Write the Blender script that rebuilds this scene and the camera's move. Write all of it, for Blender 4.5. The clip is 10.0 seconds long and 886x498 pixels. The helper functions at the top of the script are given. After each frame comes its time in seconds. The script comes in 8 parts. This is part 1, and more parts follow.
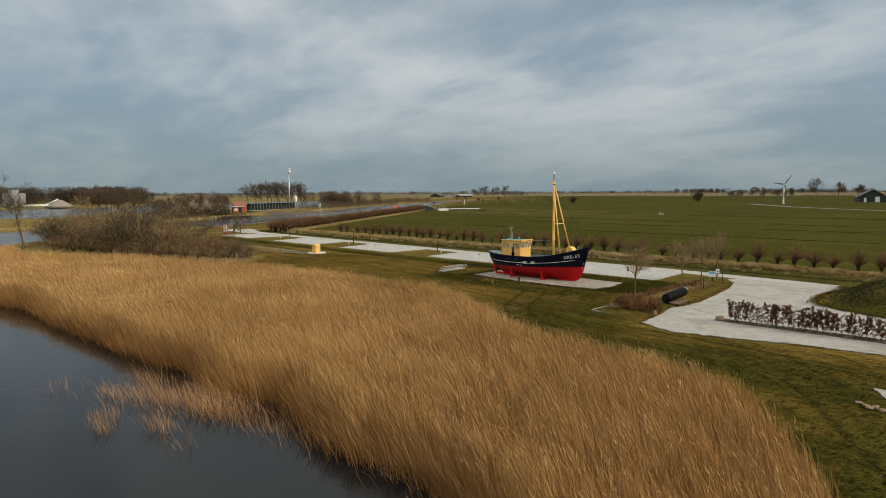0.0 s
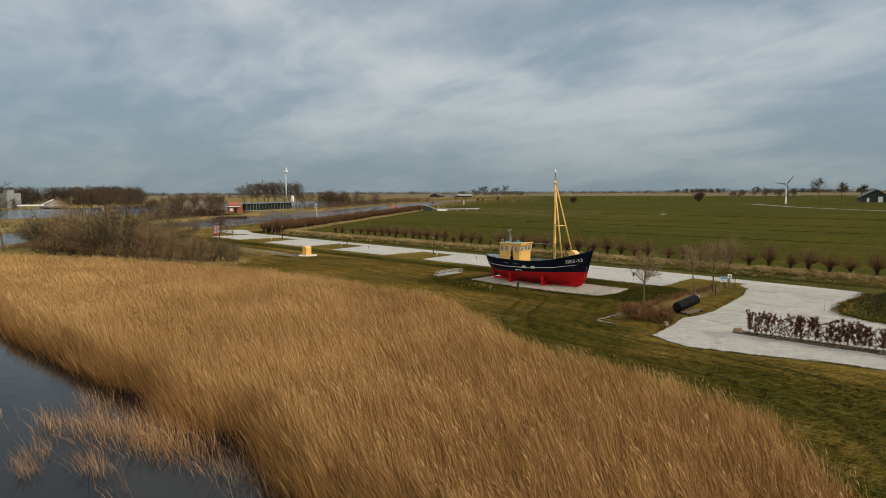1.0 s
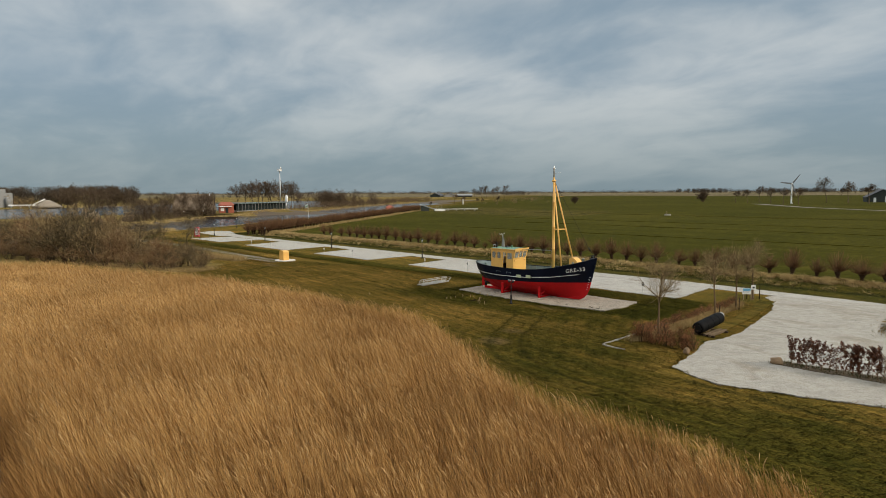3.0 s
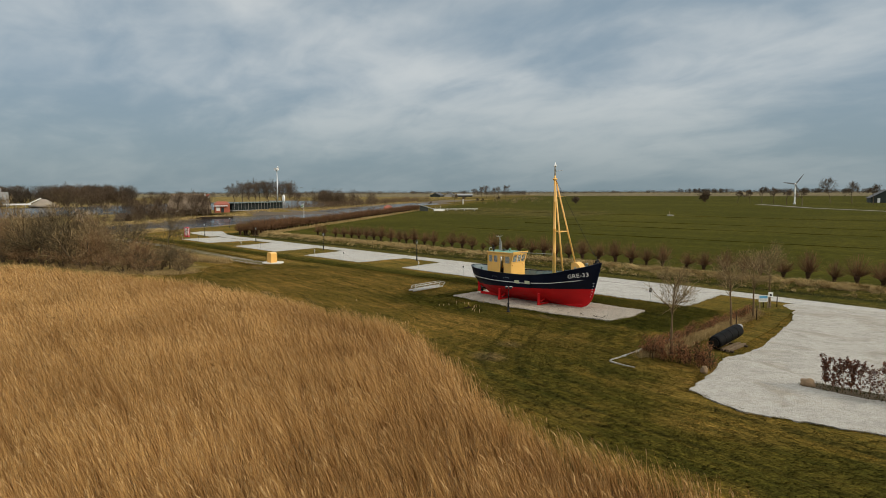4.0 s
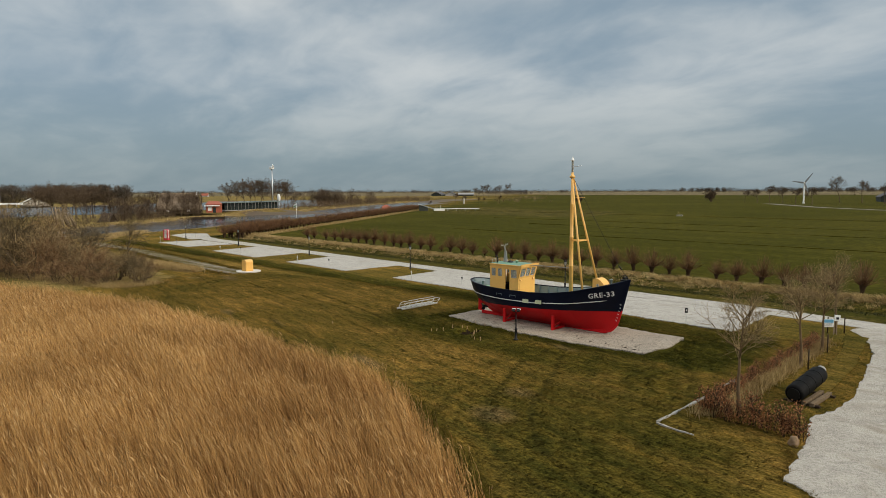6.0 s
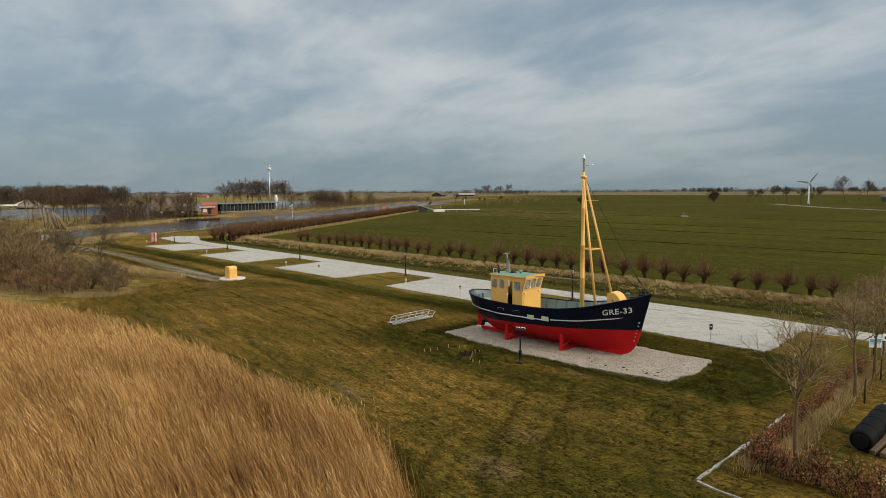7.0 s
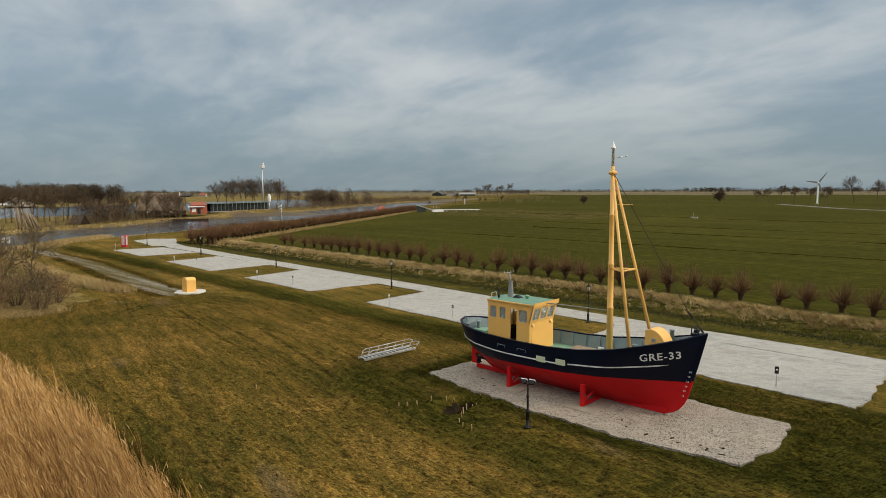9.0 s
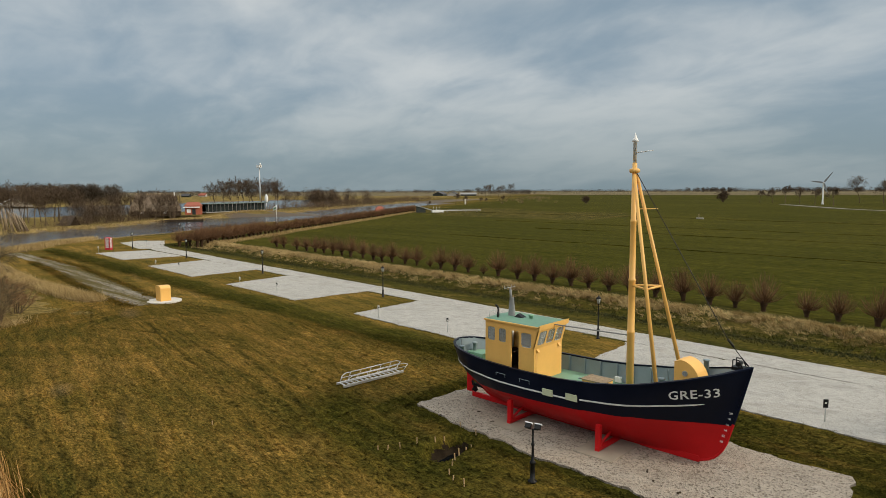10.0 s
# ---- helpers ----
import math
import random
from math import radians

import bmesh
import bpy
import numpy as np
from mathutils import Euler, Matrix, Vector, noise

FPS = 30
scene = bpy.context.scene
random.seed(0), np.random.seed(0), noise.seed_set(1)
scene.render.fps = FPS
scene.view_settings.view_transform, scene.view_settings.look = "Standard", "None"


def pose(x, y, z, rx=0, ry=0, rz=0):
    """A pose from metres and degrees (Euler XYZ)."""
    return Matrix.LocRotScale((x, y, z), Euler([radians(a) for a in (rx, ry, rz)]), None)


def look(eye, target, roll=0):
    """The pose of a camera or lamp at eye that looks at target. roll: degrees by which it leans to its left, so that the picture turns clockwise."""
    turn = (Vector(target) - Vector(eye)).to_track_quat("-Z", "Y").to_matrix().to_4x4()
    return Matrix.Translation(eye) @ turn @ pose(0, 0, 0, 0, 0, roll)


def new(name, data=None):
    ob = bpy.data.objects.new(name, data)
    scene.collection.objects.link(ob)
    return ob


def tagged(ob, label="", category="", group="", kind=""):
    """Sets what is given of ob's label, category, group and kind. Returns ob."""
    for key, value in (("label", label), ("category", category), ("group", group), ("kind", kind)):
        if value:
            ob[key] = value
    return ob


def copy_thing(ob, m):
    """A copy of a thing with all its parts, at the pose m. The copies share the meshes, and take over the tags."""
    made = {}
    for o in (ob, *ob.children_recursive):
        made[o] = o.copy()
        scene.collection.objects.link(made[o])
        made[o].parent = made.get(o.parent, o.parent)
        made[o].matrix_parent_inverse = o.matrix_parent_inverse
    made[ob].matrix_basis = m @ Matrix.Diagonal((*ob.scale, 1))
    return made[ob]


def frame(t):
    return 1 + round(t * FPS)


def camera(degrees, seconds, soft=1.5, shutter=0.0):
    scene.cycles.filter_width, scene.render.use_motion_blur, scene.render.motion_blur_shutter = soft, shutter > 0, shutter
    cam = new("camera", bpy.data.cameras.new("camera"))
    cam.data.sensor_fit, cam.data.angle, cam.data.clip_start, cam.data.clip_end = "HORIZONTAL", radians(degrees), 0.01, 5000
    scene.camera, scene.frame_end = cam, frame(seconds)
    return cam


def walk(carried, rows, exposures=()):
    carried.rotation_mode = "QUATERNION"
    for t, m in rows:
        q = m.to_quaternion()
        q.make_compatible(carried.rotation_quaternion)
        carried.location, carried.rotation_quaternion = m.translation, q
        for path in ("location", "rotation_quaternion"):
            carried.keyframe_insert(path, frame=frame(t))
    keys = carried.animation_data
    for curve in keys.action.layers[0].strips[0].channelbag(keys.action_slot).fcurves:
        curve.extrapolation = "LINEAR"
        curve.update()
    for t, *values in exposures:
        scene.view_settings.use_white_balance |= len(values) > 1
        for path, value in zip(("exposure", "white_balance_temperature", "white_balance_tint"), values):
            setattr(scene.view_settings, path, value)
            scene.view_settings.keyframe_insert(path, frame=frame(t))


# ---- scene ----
cam = camera(69.3, 10.0, soft=0.6)
PATH = [
    (0, (0.126, 0.195, 11.695), (-1.245, 1.64, 11.516), -0.3),
    (0.5, (-1.426, 2.256, 11.686), (-2.798, 3.701, 11.507), -0.3),
    (1, (-2.851, 4.363, 11.691), (-4.222, 5.808, 11.512), -0.3),
    (1.5, (-4.237, 6.444, 11.682), (-5.609, 7.887, 11.502), -0.2),
    (2, (-5.579, 8.512, 11.643), (-6.952, 9.955, 11.462), -0.2),
    (2.5, (-6.85, 10.647, 11.62), (-8.224, 12.09, 11.44), -0.3),
    (4, (-10.995, 17.045, 11.479), (-12.37, 18.486, 11.299), -0.2),
    (4.5, (-12.749, 19.113, 11.457), (-14.124, 20.553, 11.274), -0.1),
    (5, (-14.634, 21.213, 11.464), (-16.01, 22.652, 11.283), -0.3),
    (5.5, (-16.504, 23.486, 11.503), (-17.881, 24.924, 11.32), -0.2),
    (7, (-22.321, 30.598, 11.698), (-23.701, 32.034, 11.516), -0.3),
    (7.5, (-24.244, 32.978, 11.727), (-25.624, 34.413, 11.545), -0.3),
    (8, (-26.121, 35.33, 11.735), (-27.502, 36.765, 11.552), -0.2),
    (8.5, (-27.961, 37.645, 11.739), (-29.344, 39.078, 11.556), -0.3),
    (9, (-29.774, 39.923, 11.743), (-31.156, 41.357, 11.559), -0.2),
    (9.5, (-31.572, 42.211, 11.769), (-32.955, 43.644, 11.585), -0.2),
    (10, (-33.365, 44.53, 11.795), (-34.75, 45.962, 11.611), -0.2),
]
walk(cam, [(t, look(eye, target, roll)) for t, eye, target, roll in PATH])

# ---- light: a high overcast sky with a weak low sun ----
SUN_DIR = Vector((0.88, 0.36, 0.52)).normalized()
SUN_ELEV = math.asin(SUN_DIR.z)
SUN_ROT = math.atan2(SUN_DIR.x, SUN_DIR.y)
SKY_GAIN = 1.0


def build_world():
    w = bpy.data.worlds.new("overcast_sky")
    scene.world = w
    w.use_nodes = True
    nt = w.node_tree
    nt.nodes.clear()
    N, L = nt.nodes.new, nt.links.new
    out, bg = N("ShaderNodeOutputWorld"), N("ShaderNodeBackground")
    sky = N("ShaderNodeTexSky")
    sky.sky_type, sky.sun_disc = "NISHITA", False
    sky.sun_elevation, sky.sun_rotation = SUN_ELEV, SUN_ROT
    sky.air_density, sky.dust_density, sky.ozone_density = 1.0, 2.0, 2.0
    tc = N("ShaderNodeTexCoord")
    sep = N("ShaderNodeSeparateXYZ")
    L(tc.outputs["Generated"], sep.inputs[0])

    def m(op, a, b=None, clamp=False):
        n = N("ShaderNodeMath")
        n.operation, n.use_clamp = op, clamp
        for i, v in enumerate((a, b)):
            if v is None:
                continue
            if isinstance(v, (int, float)):
                n.inputs[i].default_value = v
            else:
                L(v, n.inputs[i])
        return n.outputs[0]

    z = m("MAXIMUM", sep.outputs[2], 0.0)
    den = m("ADD", z, 0.27)
    px, py = m("DIVIDE", sep.outputs[0], den), m("DIVIDE", sep.outputs[1], den)
    comb = N("ShaderNodeCombineXYZ")
    L(px, comb.inputs[0]), L(py, comb.inputs[1])

    def clouds(scale, rot, stretch, detail, rough, dist, shift=0.0):
        mp = N("ShaderNodeMapping")
        mp.inputs["Rotation"].default_value = (0, 0, radians(rot))
        mp.inputs["Scale"].default_value = (scale, scale * stretch, 1)
        mp.inputs["Location"].default_value = (shift, shift * 0.37, 0)
        L(comb.outputs[0], mp.inputs[0])
        n = N("ShaderNodeTexNoise")
        n.inputs["Scale"].default_value = 1.0
        n.inputs["Detail"].default_value = detail
        n.inputs["Roughness"].default_value = rough
        n.inputs["Distortion"].default_value = dist
        L(mp.outputs[0], n.inputs["Vector"])
        return n.outputs["Fac"]

    a = clouds(0.75, 15, 1.25, 3, 0.42, 0.3, 3.1)
    b = clouds(1.6, 64, 1.7, 4, 0.5, 0.5, 7.7)
    c = clouds(4.2, 30, 1.3, 5, 0.55, 0.4, 1.3)
    mix = m("ADD", m("ADD", m("MULTIPLY", a, 0.50), m("MULTIPLY", b, 0.32)), m("MULTIPLY", c, 0.18))
    ramp = N("ShaderNodeValToRGB")
    cr = ramp.color_ramp
    cr.interpolation = "EASE"
    cr.elements[0].position, cr.elements[0].color = 0.38, (0.0, 0.0, 0.0, 1)
    cr.elements[1].position, cr.elements[1].color = 0.635, (1.0, 1.0, 1.0, 1)
    L(mix, ramp.inputs[0])
    # thin the cloud pattern into an even veil near the horizon
    veil = N("ShaderNodeMapRange")
    veil.inputs["From Min"].default_value, veil.inputs["From Max"].default_value = 0.0, 0.16
    veil.inputs["To Min"].default_value, veil.inputs["To Max"].default_value = 0.0, 1.0
    L(z, veil.inputs["Value"])

    def mixc(fac, c1, c2):
        n = N("ShaderNodeMix")
        n.data_type = "RGBA"
        for sock, v in ((n.inputs[0], fac), (n.inputs[6], c1), (n.inputs[7], c2)):
            if isinstance(v, (int, float)):
                sock.default_value = v
            elif isinstance(v, tuple):
                sock.default_value = (*v, 1)
            else:
                L(v, sock)
        return n.outputs[2]

    dark, light = (0.260, 0.346, 0.418), (0.60, 0.635, 0.64)
    cloud = mixc(ramp.outputs[0], dark, light)
    low = mixc(m("MULTIPLY", ramp.outputs[0], 0.35), (0.225, 0.300, 0.335), (0.40, 0.46, 0.48))
    base = mixc(veil.outputs[0], low, cloud)
    # an overcast sky brightens steadily towards its zenith
    up = N("ShaderNodeMapRange")
    up.interpolation_type = "SMOOTHSTEP"
    up.inputs["From Min"].default_value, up.inputs["From Max"].default_value = 0.30, 0.85
    up.inputs["To Min"].default_value, up.inputs["To Max"].default_value = 1.0, 3.1
    L(z, up.inputs["Value"])
    gain = N("ShaderNodeVectorMath")
    gain.operation = "SCALE"
    tint = N("ShaderNodeMix")
    tint.data_type, tint.blend_type = "RGBA", "MULTIPLY"
    tint.inputs[7].default_value = (1.10, 0.97, 0.86, 1)
    high = N("ShaderNodeMapRange")
    high.inputs["From Min"].default_value, high.inputs["From Max"].default_value = 0.25, 0.7
    L(z, high.inputs["Value"])
    L(high.outputs[0], tint.inputs[0]), L(base, tint.inputs[6])
    L(tint.outputs[2], gain.inputs[0]), L(up.outputs[0], gain.inputs["Scale"])
    blue = N("ShaderNodeVectorMath")
    blue.operation = "SCALE"
    blue.inputs["Scale"].default_value = 0.09
    L(sky.outputs[0], blue.inputs[0])
    tot = mixc(0.12, gain.outputs[0], blue.outputs[0])
    L(tot, bg.inputs["Color"])
    bg.inputs["Strength"].default_value = SKY_GAIN
    L(bg.outputs[0], out.inputs[0])


build_world()
sun = new("sun", bpy.data.lights.new("sun", "SUN"))
sun.data.energy, sun.data.angle, sun.data.color = 2.3, radians(10), (1.0, 0.88, 0.70)
sun.matrix_world = look(SUN_DIR * 100, (0, 0, 0))

# ---- materials ----


def nodes_of(name):
    mt = bpy.data.materials.new(name)
    mt.use_nodes = True
    nt = mt.node_tree
    bsdf = nt.nodes["Principled BSDF"]
    return mt, nt, bsdf


def noise_node(nt, scale, detail=3, rough=0.55, stretch=None, rot=0, dist=0.0, space="Object"):
    tc = nt.nodes.new("ShaderNodeTexCoord")
    mp = nt.nodes.new("ShaderNodeMapping")
    mp.vector_type = "TEXTURE"
    if stretch:
        mp.inputs["Scale"].default_value = tuple(1 / q for q in stretch)
    mp.inputs["Rotation"].default_value = (0, 0, radians(rot))
    nt.links.new(tc.outputs[space], mp.inputs[0])
    n = nt.nodes.new("ShaderNodeTexNoise")
    n.inputs["Scale"].default_value = scale
    n.inputs["Detail"].default_value = detail
    n.inputs["Roughness"].default_value = rough
    n.inputs["Distortion"].default_value = dist
    nt.links.new(mp.outputs[0], n.inputs["Vector"])
    return n.outputs["Fac"]


def ramp_node(nt, fac, stops):
    r = nt.nodes.new("ShaderNodeValToRGB")
    cr = r.color_ramp
    while len(cr.elements) < len(stops):
        cr.elements.new(0.5)
    for e, (p, c) in zip(cr.elements, stops):
        e.position, e.color = p, (*c, 1) if len(c) == 3 else c
    nt.links.new(fac, r.inputs[0])
    return r.outputs[0]


def mix_node(nt, fac, a, b, mode="MIX"):
    n = nt.nodes.new("ShaderNodeMix")
    n.data_type, n.blend_type = "RGBA", mode
    for sock, v in ((n.inputs[0], fac), (n.inputs[6], a), (n.inputs[7], b)):
        if isinstance(v, (int, float)):
            sock.default_value = v
        elif isinstance(v, tuple):
            sock.default_value = (*v, 1)
        else:
            nt.links.new(v, sock)
    return n.outputs[2]


def math_node(nt, op, a, b):
    n = nt.nodes.new("ShaderNodeMath")
    n.operation = op
    for i, v in enumerate((a, b)):
        if isinstance(v, (int, float)):
            n.inputs[i].default_value = v
        else:
            nt.links.new(v, n.inputs[i])
    return n.outputs[0]


def bump_node(nt, bsdf, height, strength, distance):
    b = nt.nodes.new("ShaderNodeBump")
    b.inputs["Strength"].default_value = strength
    b.inputs["Distance"].default_value = distance
    nt.links.new(height, b.inputs["Height"])
    nt.links.new(b.outputs[0], bsdf.inputs["Normal"])


def plain(name, col, rough=0.6, metal=0.0, vary=0.18, scale=3.0, bump=0.15, fine=25.0, rand=0.0, spec=0.5):
    """A painted, wooden or metal surface: two scales of variation, fine relief."""
    mt, nt, bsdf = nodes_of(name)
    a = noise_node(nt, scale, 4)
    b = noise_node(nt, fine, 3)
    f = math_node(nt, "ADD", math_node(nt, "MULTIPLY", a, 0.65), math_node(nt, "MULTIPLY", b, 0.35))
    lo = tuple(c * (1 - vary) for c in col)
    hi = tuple(min(1, c * (1 + vary)) for c in col)
    c = ramp_node(nt, f, ((0.3, lo), (0.7, hi)))
    if rand:
        oi = nt.nodes.new("ShaderNodeObjectInfo")
        c = mix_node(nt, 1.0, c, ramp_node(nt, oi.outputs["Random"], ((0, (1 - rand,) * 3), (1, (1 + rand * 0.3,) * 3))), "MULTIPLY")
    nt.links.new(c, bsdf.inputs["Base Color"])
    r = ramp_node(nt, a, ((0.25, (max(0.05, rough - 0.1),) * 3), (0.75, (min(1, rough + 0.1),) * 3)))
    nt.links.new(r, bsdf.inputs["Roughness"])
    bsdf.inputs["Metallic"].default_value = metal
    bsdf.inputs["Specular IOR Level"].default_value = spec
    if bump:
        bump_node(nt, bsdf, b, bump, 0.02)
    return mt


def island(name, stops, rough=0.85, vert=None, spec=0.2, tip=None):
    """Stems and leaves: each one of its own shade; vert darkens the lower part, tip lightens the ends."""
    mt, nt, bsdf = nodes_of(name)
    g = nt.nodes.new("ShaderNodeNewGeometry")
    c = ramp_node(nt, g.outputs["Random Per Island"], stops)
    big = noise_node(nt, 0.12, 3, 0.6)
    c = mix_node(nt, 1.0, c, ramp_node(nt, big, ((0.3, (0.74, 0.70, 0.66)), (0.7, (1.12, 1.12, 1.12)))), "MULTIPLY")
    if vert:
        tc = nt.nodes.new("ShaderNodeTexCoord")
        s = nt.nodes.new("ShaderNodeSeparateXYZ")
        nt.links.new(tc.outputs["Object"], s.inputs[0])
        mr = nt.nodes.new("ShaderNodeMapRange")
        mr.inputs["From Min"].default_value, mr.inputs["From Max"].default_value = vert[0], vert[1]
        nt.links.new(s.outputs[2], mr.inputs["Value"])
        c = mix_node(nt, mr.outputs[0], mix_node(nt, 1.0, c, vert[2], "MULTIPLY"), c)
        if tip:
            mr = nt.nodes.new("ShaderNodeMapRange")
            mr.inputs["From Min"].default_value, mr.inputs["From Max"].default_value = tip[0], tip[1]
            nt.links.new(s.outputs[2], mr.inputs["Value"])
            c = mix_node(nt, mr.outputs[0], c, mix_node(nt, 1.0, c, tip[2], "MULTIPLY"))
    nt.links.new(c, bsdf.inputs["Base Color"])
    bsdf.inputs["Roughness"].default_value = rough
    bsdf.inputs["Specular IOR Level"].default_value = spec
    return mt


def grass_mat(name, green, mid, straw, streak_rot, streak=(0.12, 1.6, 1), amount=0.5, patch=0.06, blades=False, bands=0.0, lush=None, tuft_size=2.2):
    """Mown or rough winter grass: patches, lying streaks and a fine tuft relief."""
    mt, nt, bsdf = nodes_of(name)
    big = noise_node(nt, patch, 4, 0.6, dist=0.6)
    st = noise_node(nt, 1.0, 4, 0.6, stretch=streak, rot=streak_rot, dist=0.8)
    tuft = noise_node(nt, tuft_size, 4, 0.65, stretch=(1, 2.4, 1), rot=streak_rot + 12)
    fine = noise_node(nt, 14.0, 3, 0.6)
    f = math_node(nt, "ADD", math_node(nt, "MULTIPLY", big, 1 - amount), math_node(nt, "MULTIPLY", st, amount))
    f = math_node(nt, "ADD", math_node(nt, "MULTIPLY", f, 0.72), math_node(nt, "MULTIPLY", tuft, 0.28))
    c = ramp_node(nt, f, ((0.38, green), (0.50, mid), (0.63, straw)))
    if lush:
        at = nt.nodes.new("ShaderNodeAttribute")
        at.attribute_name = "lush"
        k = math_node(nt, "ADD", at.outputs["Fac"], math_node(nt, "MULTIPLY", math_node(nt, "SUBTRACT", tuft, 0.5), 0.9))
        k = ramp_node(nt, k, ((0.30, (0, 0, 0)), (0.75, (1, 1, 1))))
        c = mix_node(nt, k, c, ramp_node(nt, f, ((0.36, lush[0]), (0.52, lush[1]), (0.70, lush[2]))))
        wn = nt.nodes.new("ShaderNodeAttribute")
        wn.attribute_name = "worn"
        k = math_node(nt, "MULTIPLY", wn.outputs["Fac"], math_node(nt, "ADD", fine, tuft))
        c = mix_node(nt, ramp_node(nt, k, ((0.25, (0, 0, 0)), (0.75, (0.75,) * 3))), c, (0.150, 0.105, 0.050))
        swath = noise_node(nt, 1.0, 3, 0.55, stretch=(0.05, 1.6, 1), rot=streak_rot, dist=0.5)
        c = mix_node(nt, 1.0, c, ramp_node(nt, swath, ((0.34, (0.80, 0.84, 0.84)), (0.48, (1.0,) * 3), (0.66, (1.14, 1.10, 1.05)))), "MULTIPLY")
        comb = nt.nodes.new("ShaderNodeAttribute")
        comb.attribute_name = "comb"
        c = mix_node(nt, 1.0, c, ramp_node(nt, comb.outputs["Fac"], ((0.1, (0.74, 0.79, 0.78)), (0.5, (1.0,) * 3), (0.95, (1.20, 1.14, 1.08)))), "MULTIPLY")
        rut = nt.nodes.new("ShaderNodeAttribute")
        rut.attribute_name = "rut"
        k = math_node(nt, "MULTIPLY", rut.outputs["Fac"], math_node(nt, "ADD", tuft, 0.5))
        c = mix_node(nt, ramp_node(nt, k, ((0.12, (0, 0, 0)), (0.95, (0.72,) * 3))), c, (0.030, 0.027, 0.007))
    lay = noise_node(nt, 3.4, 8, 0.82, stretch=(0.32, 1.5, 1), rot=streak_rot, dist=0.4)
    # lit and shaded sides of the turf relief, painted into the colour
    c = mix_node(nt, 1.0, c, ramp_node(nt, tuft, ((0.36, (0.70, 0.72, 0.70)), (0.60, (1.18, 1.16, 1.12)))), "MULTIPLY")
    c = mix_node(nt, 1.0, c, ramp_node(nt, lay, ((0.39, (0.58, 0.60, 0.58)), (0.50, (0.97,) * 3), (0.62, (1.42, 1.36, 1.26)))), "MULTIPLY")
    c = mix_node(nt, 1.0, c, ramp_node(nt, fine, ((0.32, (0.66,) * 3), (0.68, (1.30,) * 3))), "MULTIPLY")
    if bands:
        tc = nt.nodes.new("ShaderNodeTexCoord")
        mp = nt.nodes.new("ShaderNodeMapping")
        mp.inputs["Rotation"].default_value = (0, 0, radians(streak_rot + 90))
        nt.links.new(tc.outputs["Object"], mp.inputs[0])
        wv = nt.nodes.new("ShaderNodeTexWave")
        wv.inputs["Scale"].default_value = 0.10
        wv.inputs["Distortion"].default_value = 22.0
        wv.inputs["Detail"].default_value = 4.0
        wv.inputs["Detail Scale"].default_value = 0.35
        wv.inputs["Detail Roughness"].default_value = 0.65
        nt.links.new(mp.outputs[0], wv.inputs["Vector"])
        c = mix_node(nt, 1.0, c, ramp_node(nt, wv.outputs["Fac"], ((0.05, (1 - bands,) * 3), (0.45, (1.0,) * 3), (1.0, (1.0 + bands * 0.35,) * 3))), "MULTIPLY")
    if blades:
        g = nt.nodes.new("ShaderNodeNewGeometry")
        c = mix_node(nt, 1.0, c, ramp_node(nt, g.outputs["Random Per Island"], ((0.0, (0.80, 0.84, 0.82)), (0.6, (1.06, 1.06, 1.0)), (1.0, (1.55, 1.38, 1.2)))), "MULTIPLY")
    elif lush:
        c = mix_node(nt, 1.0, c, (1.12, 1.11, 1.08), "MULTIPLY")
    nt.links.new(c, bsdf.inputs["Base Color"])
    bsdf.inputs["Roughness"].default_value = 1.0
    bsdf.inputs["Specular IOR Level"].default_value = 0.02
    h = math_node(nt, "ADD", math_node(nt, "MULTIPLY", tuft, 0.8), math_node(nt, "MULTIPLY", fine, 0.3))
    bump_node(nt, bsdf, h, 0.9, 0.14)
    if blades:
        up = nt.nodes.new("ShaderNodeCombineXYZ")
        up.inputs[2].default_value = 1.0
        for n in nt.nodes:
            if n.bl_idname == "ShaderNodeBump":
                nt.links.new(up.outputs[0], n.inputs["Normal"])
    return mt


def gravel_mat(name, pale, dark, scale=24.0, dirt=(0.30, 0.27, 0.22), amount=0.5, relief=0.05, streak=(0.8, 1.2, 1), lo=0.46, hi=0.74):
    mt, nt, bsdf = nodes_of(name)
    tc = nt.nodes.new("ShaderNodeTexCoord")
    v = nt.nodes.new("ShaderNodeTexVoronoi")
    v.inputs["Scale"].default_value = scale
    nt.links.new(tc.outputs["Object"], v.inputs["Vector"])
    r = nt.nodes.new("ShaderNodeSeparateColor")
    nt.links.new(v.outputs["Color"], r.inputs[0])
    c = ramp_node(nt, r.outputs[0], ((0.0, dark), (0.35, pale), (1.0, tuple(min(0.9, q * 1.15) for q in pale))))
    big = noise_node(nt, 0.20 if lo > 0.44 else 0.7, 6, 0.68, stretch=streak, dist=1.0)
    c = mix_node(nt, ramp_node(nt, big, ((lo, (0, 0, 0)), (hi, (amount,) * 3))), c, dirt)
    mid = noise_node(nt, 0.9, 6, 0.72, stretch=(0.8, 1.2, 1), rot=30, dist=1.2)
    c = mix_node(nt, 1.0, c, ramp_node(nt, mid, ((0.34, (0.80,) * 3), (0.56, (1.06,) * 3))), "MULTIPLY")
    nt.links.new(c, bsdf.inputs["Base Color"])
    bsdf.inputs["Roughness"].default_value = 0.95
    bsdf.inputs["Specular IOR Level"].default_value = 0.15
    bump_node(nt, bsdf, v.outputs["Distance"], 0.8, relief)
    return mt


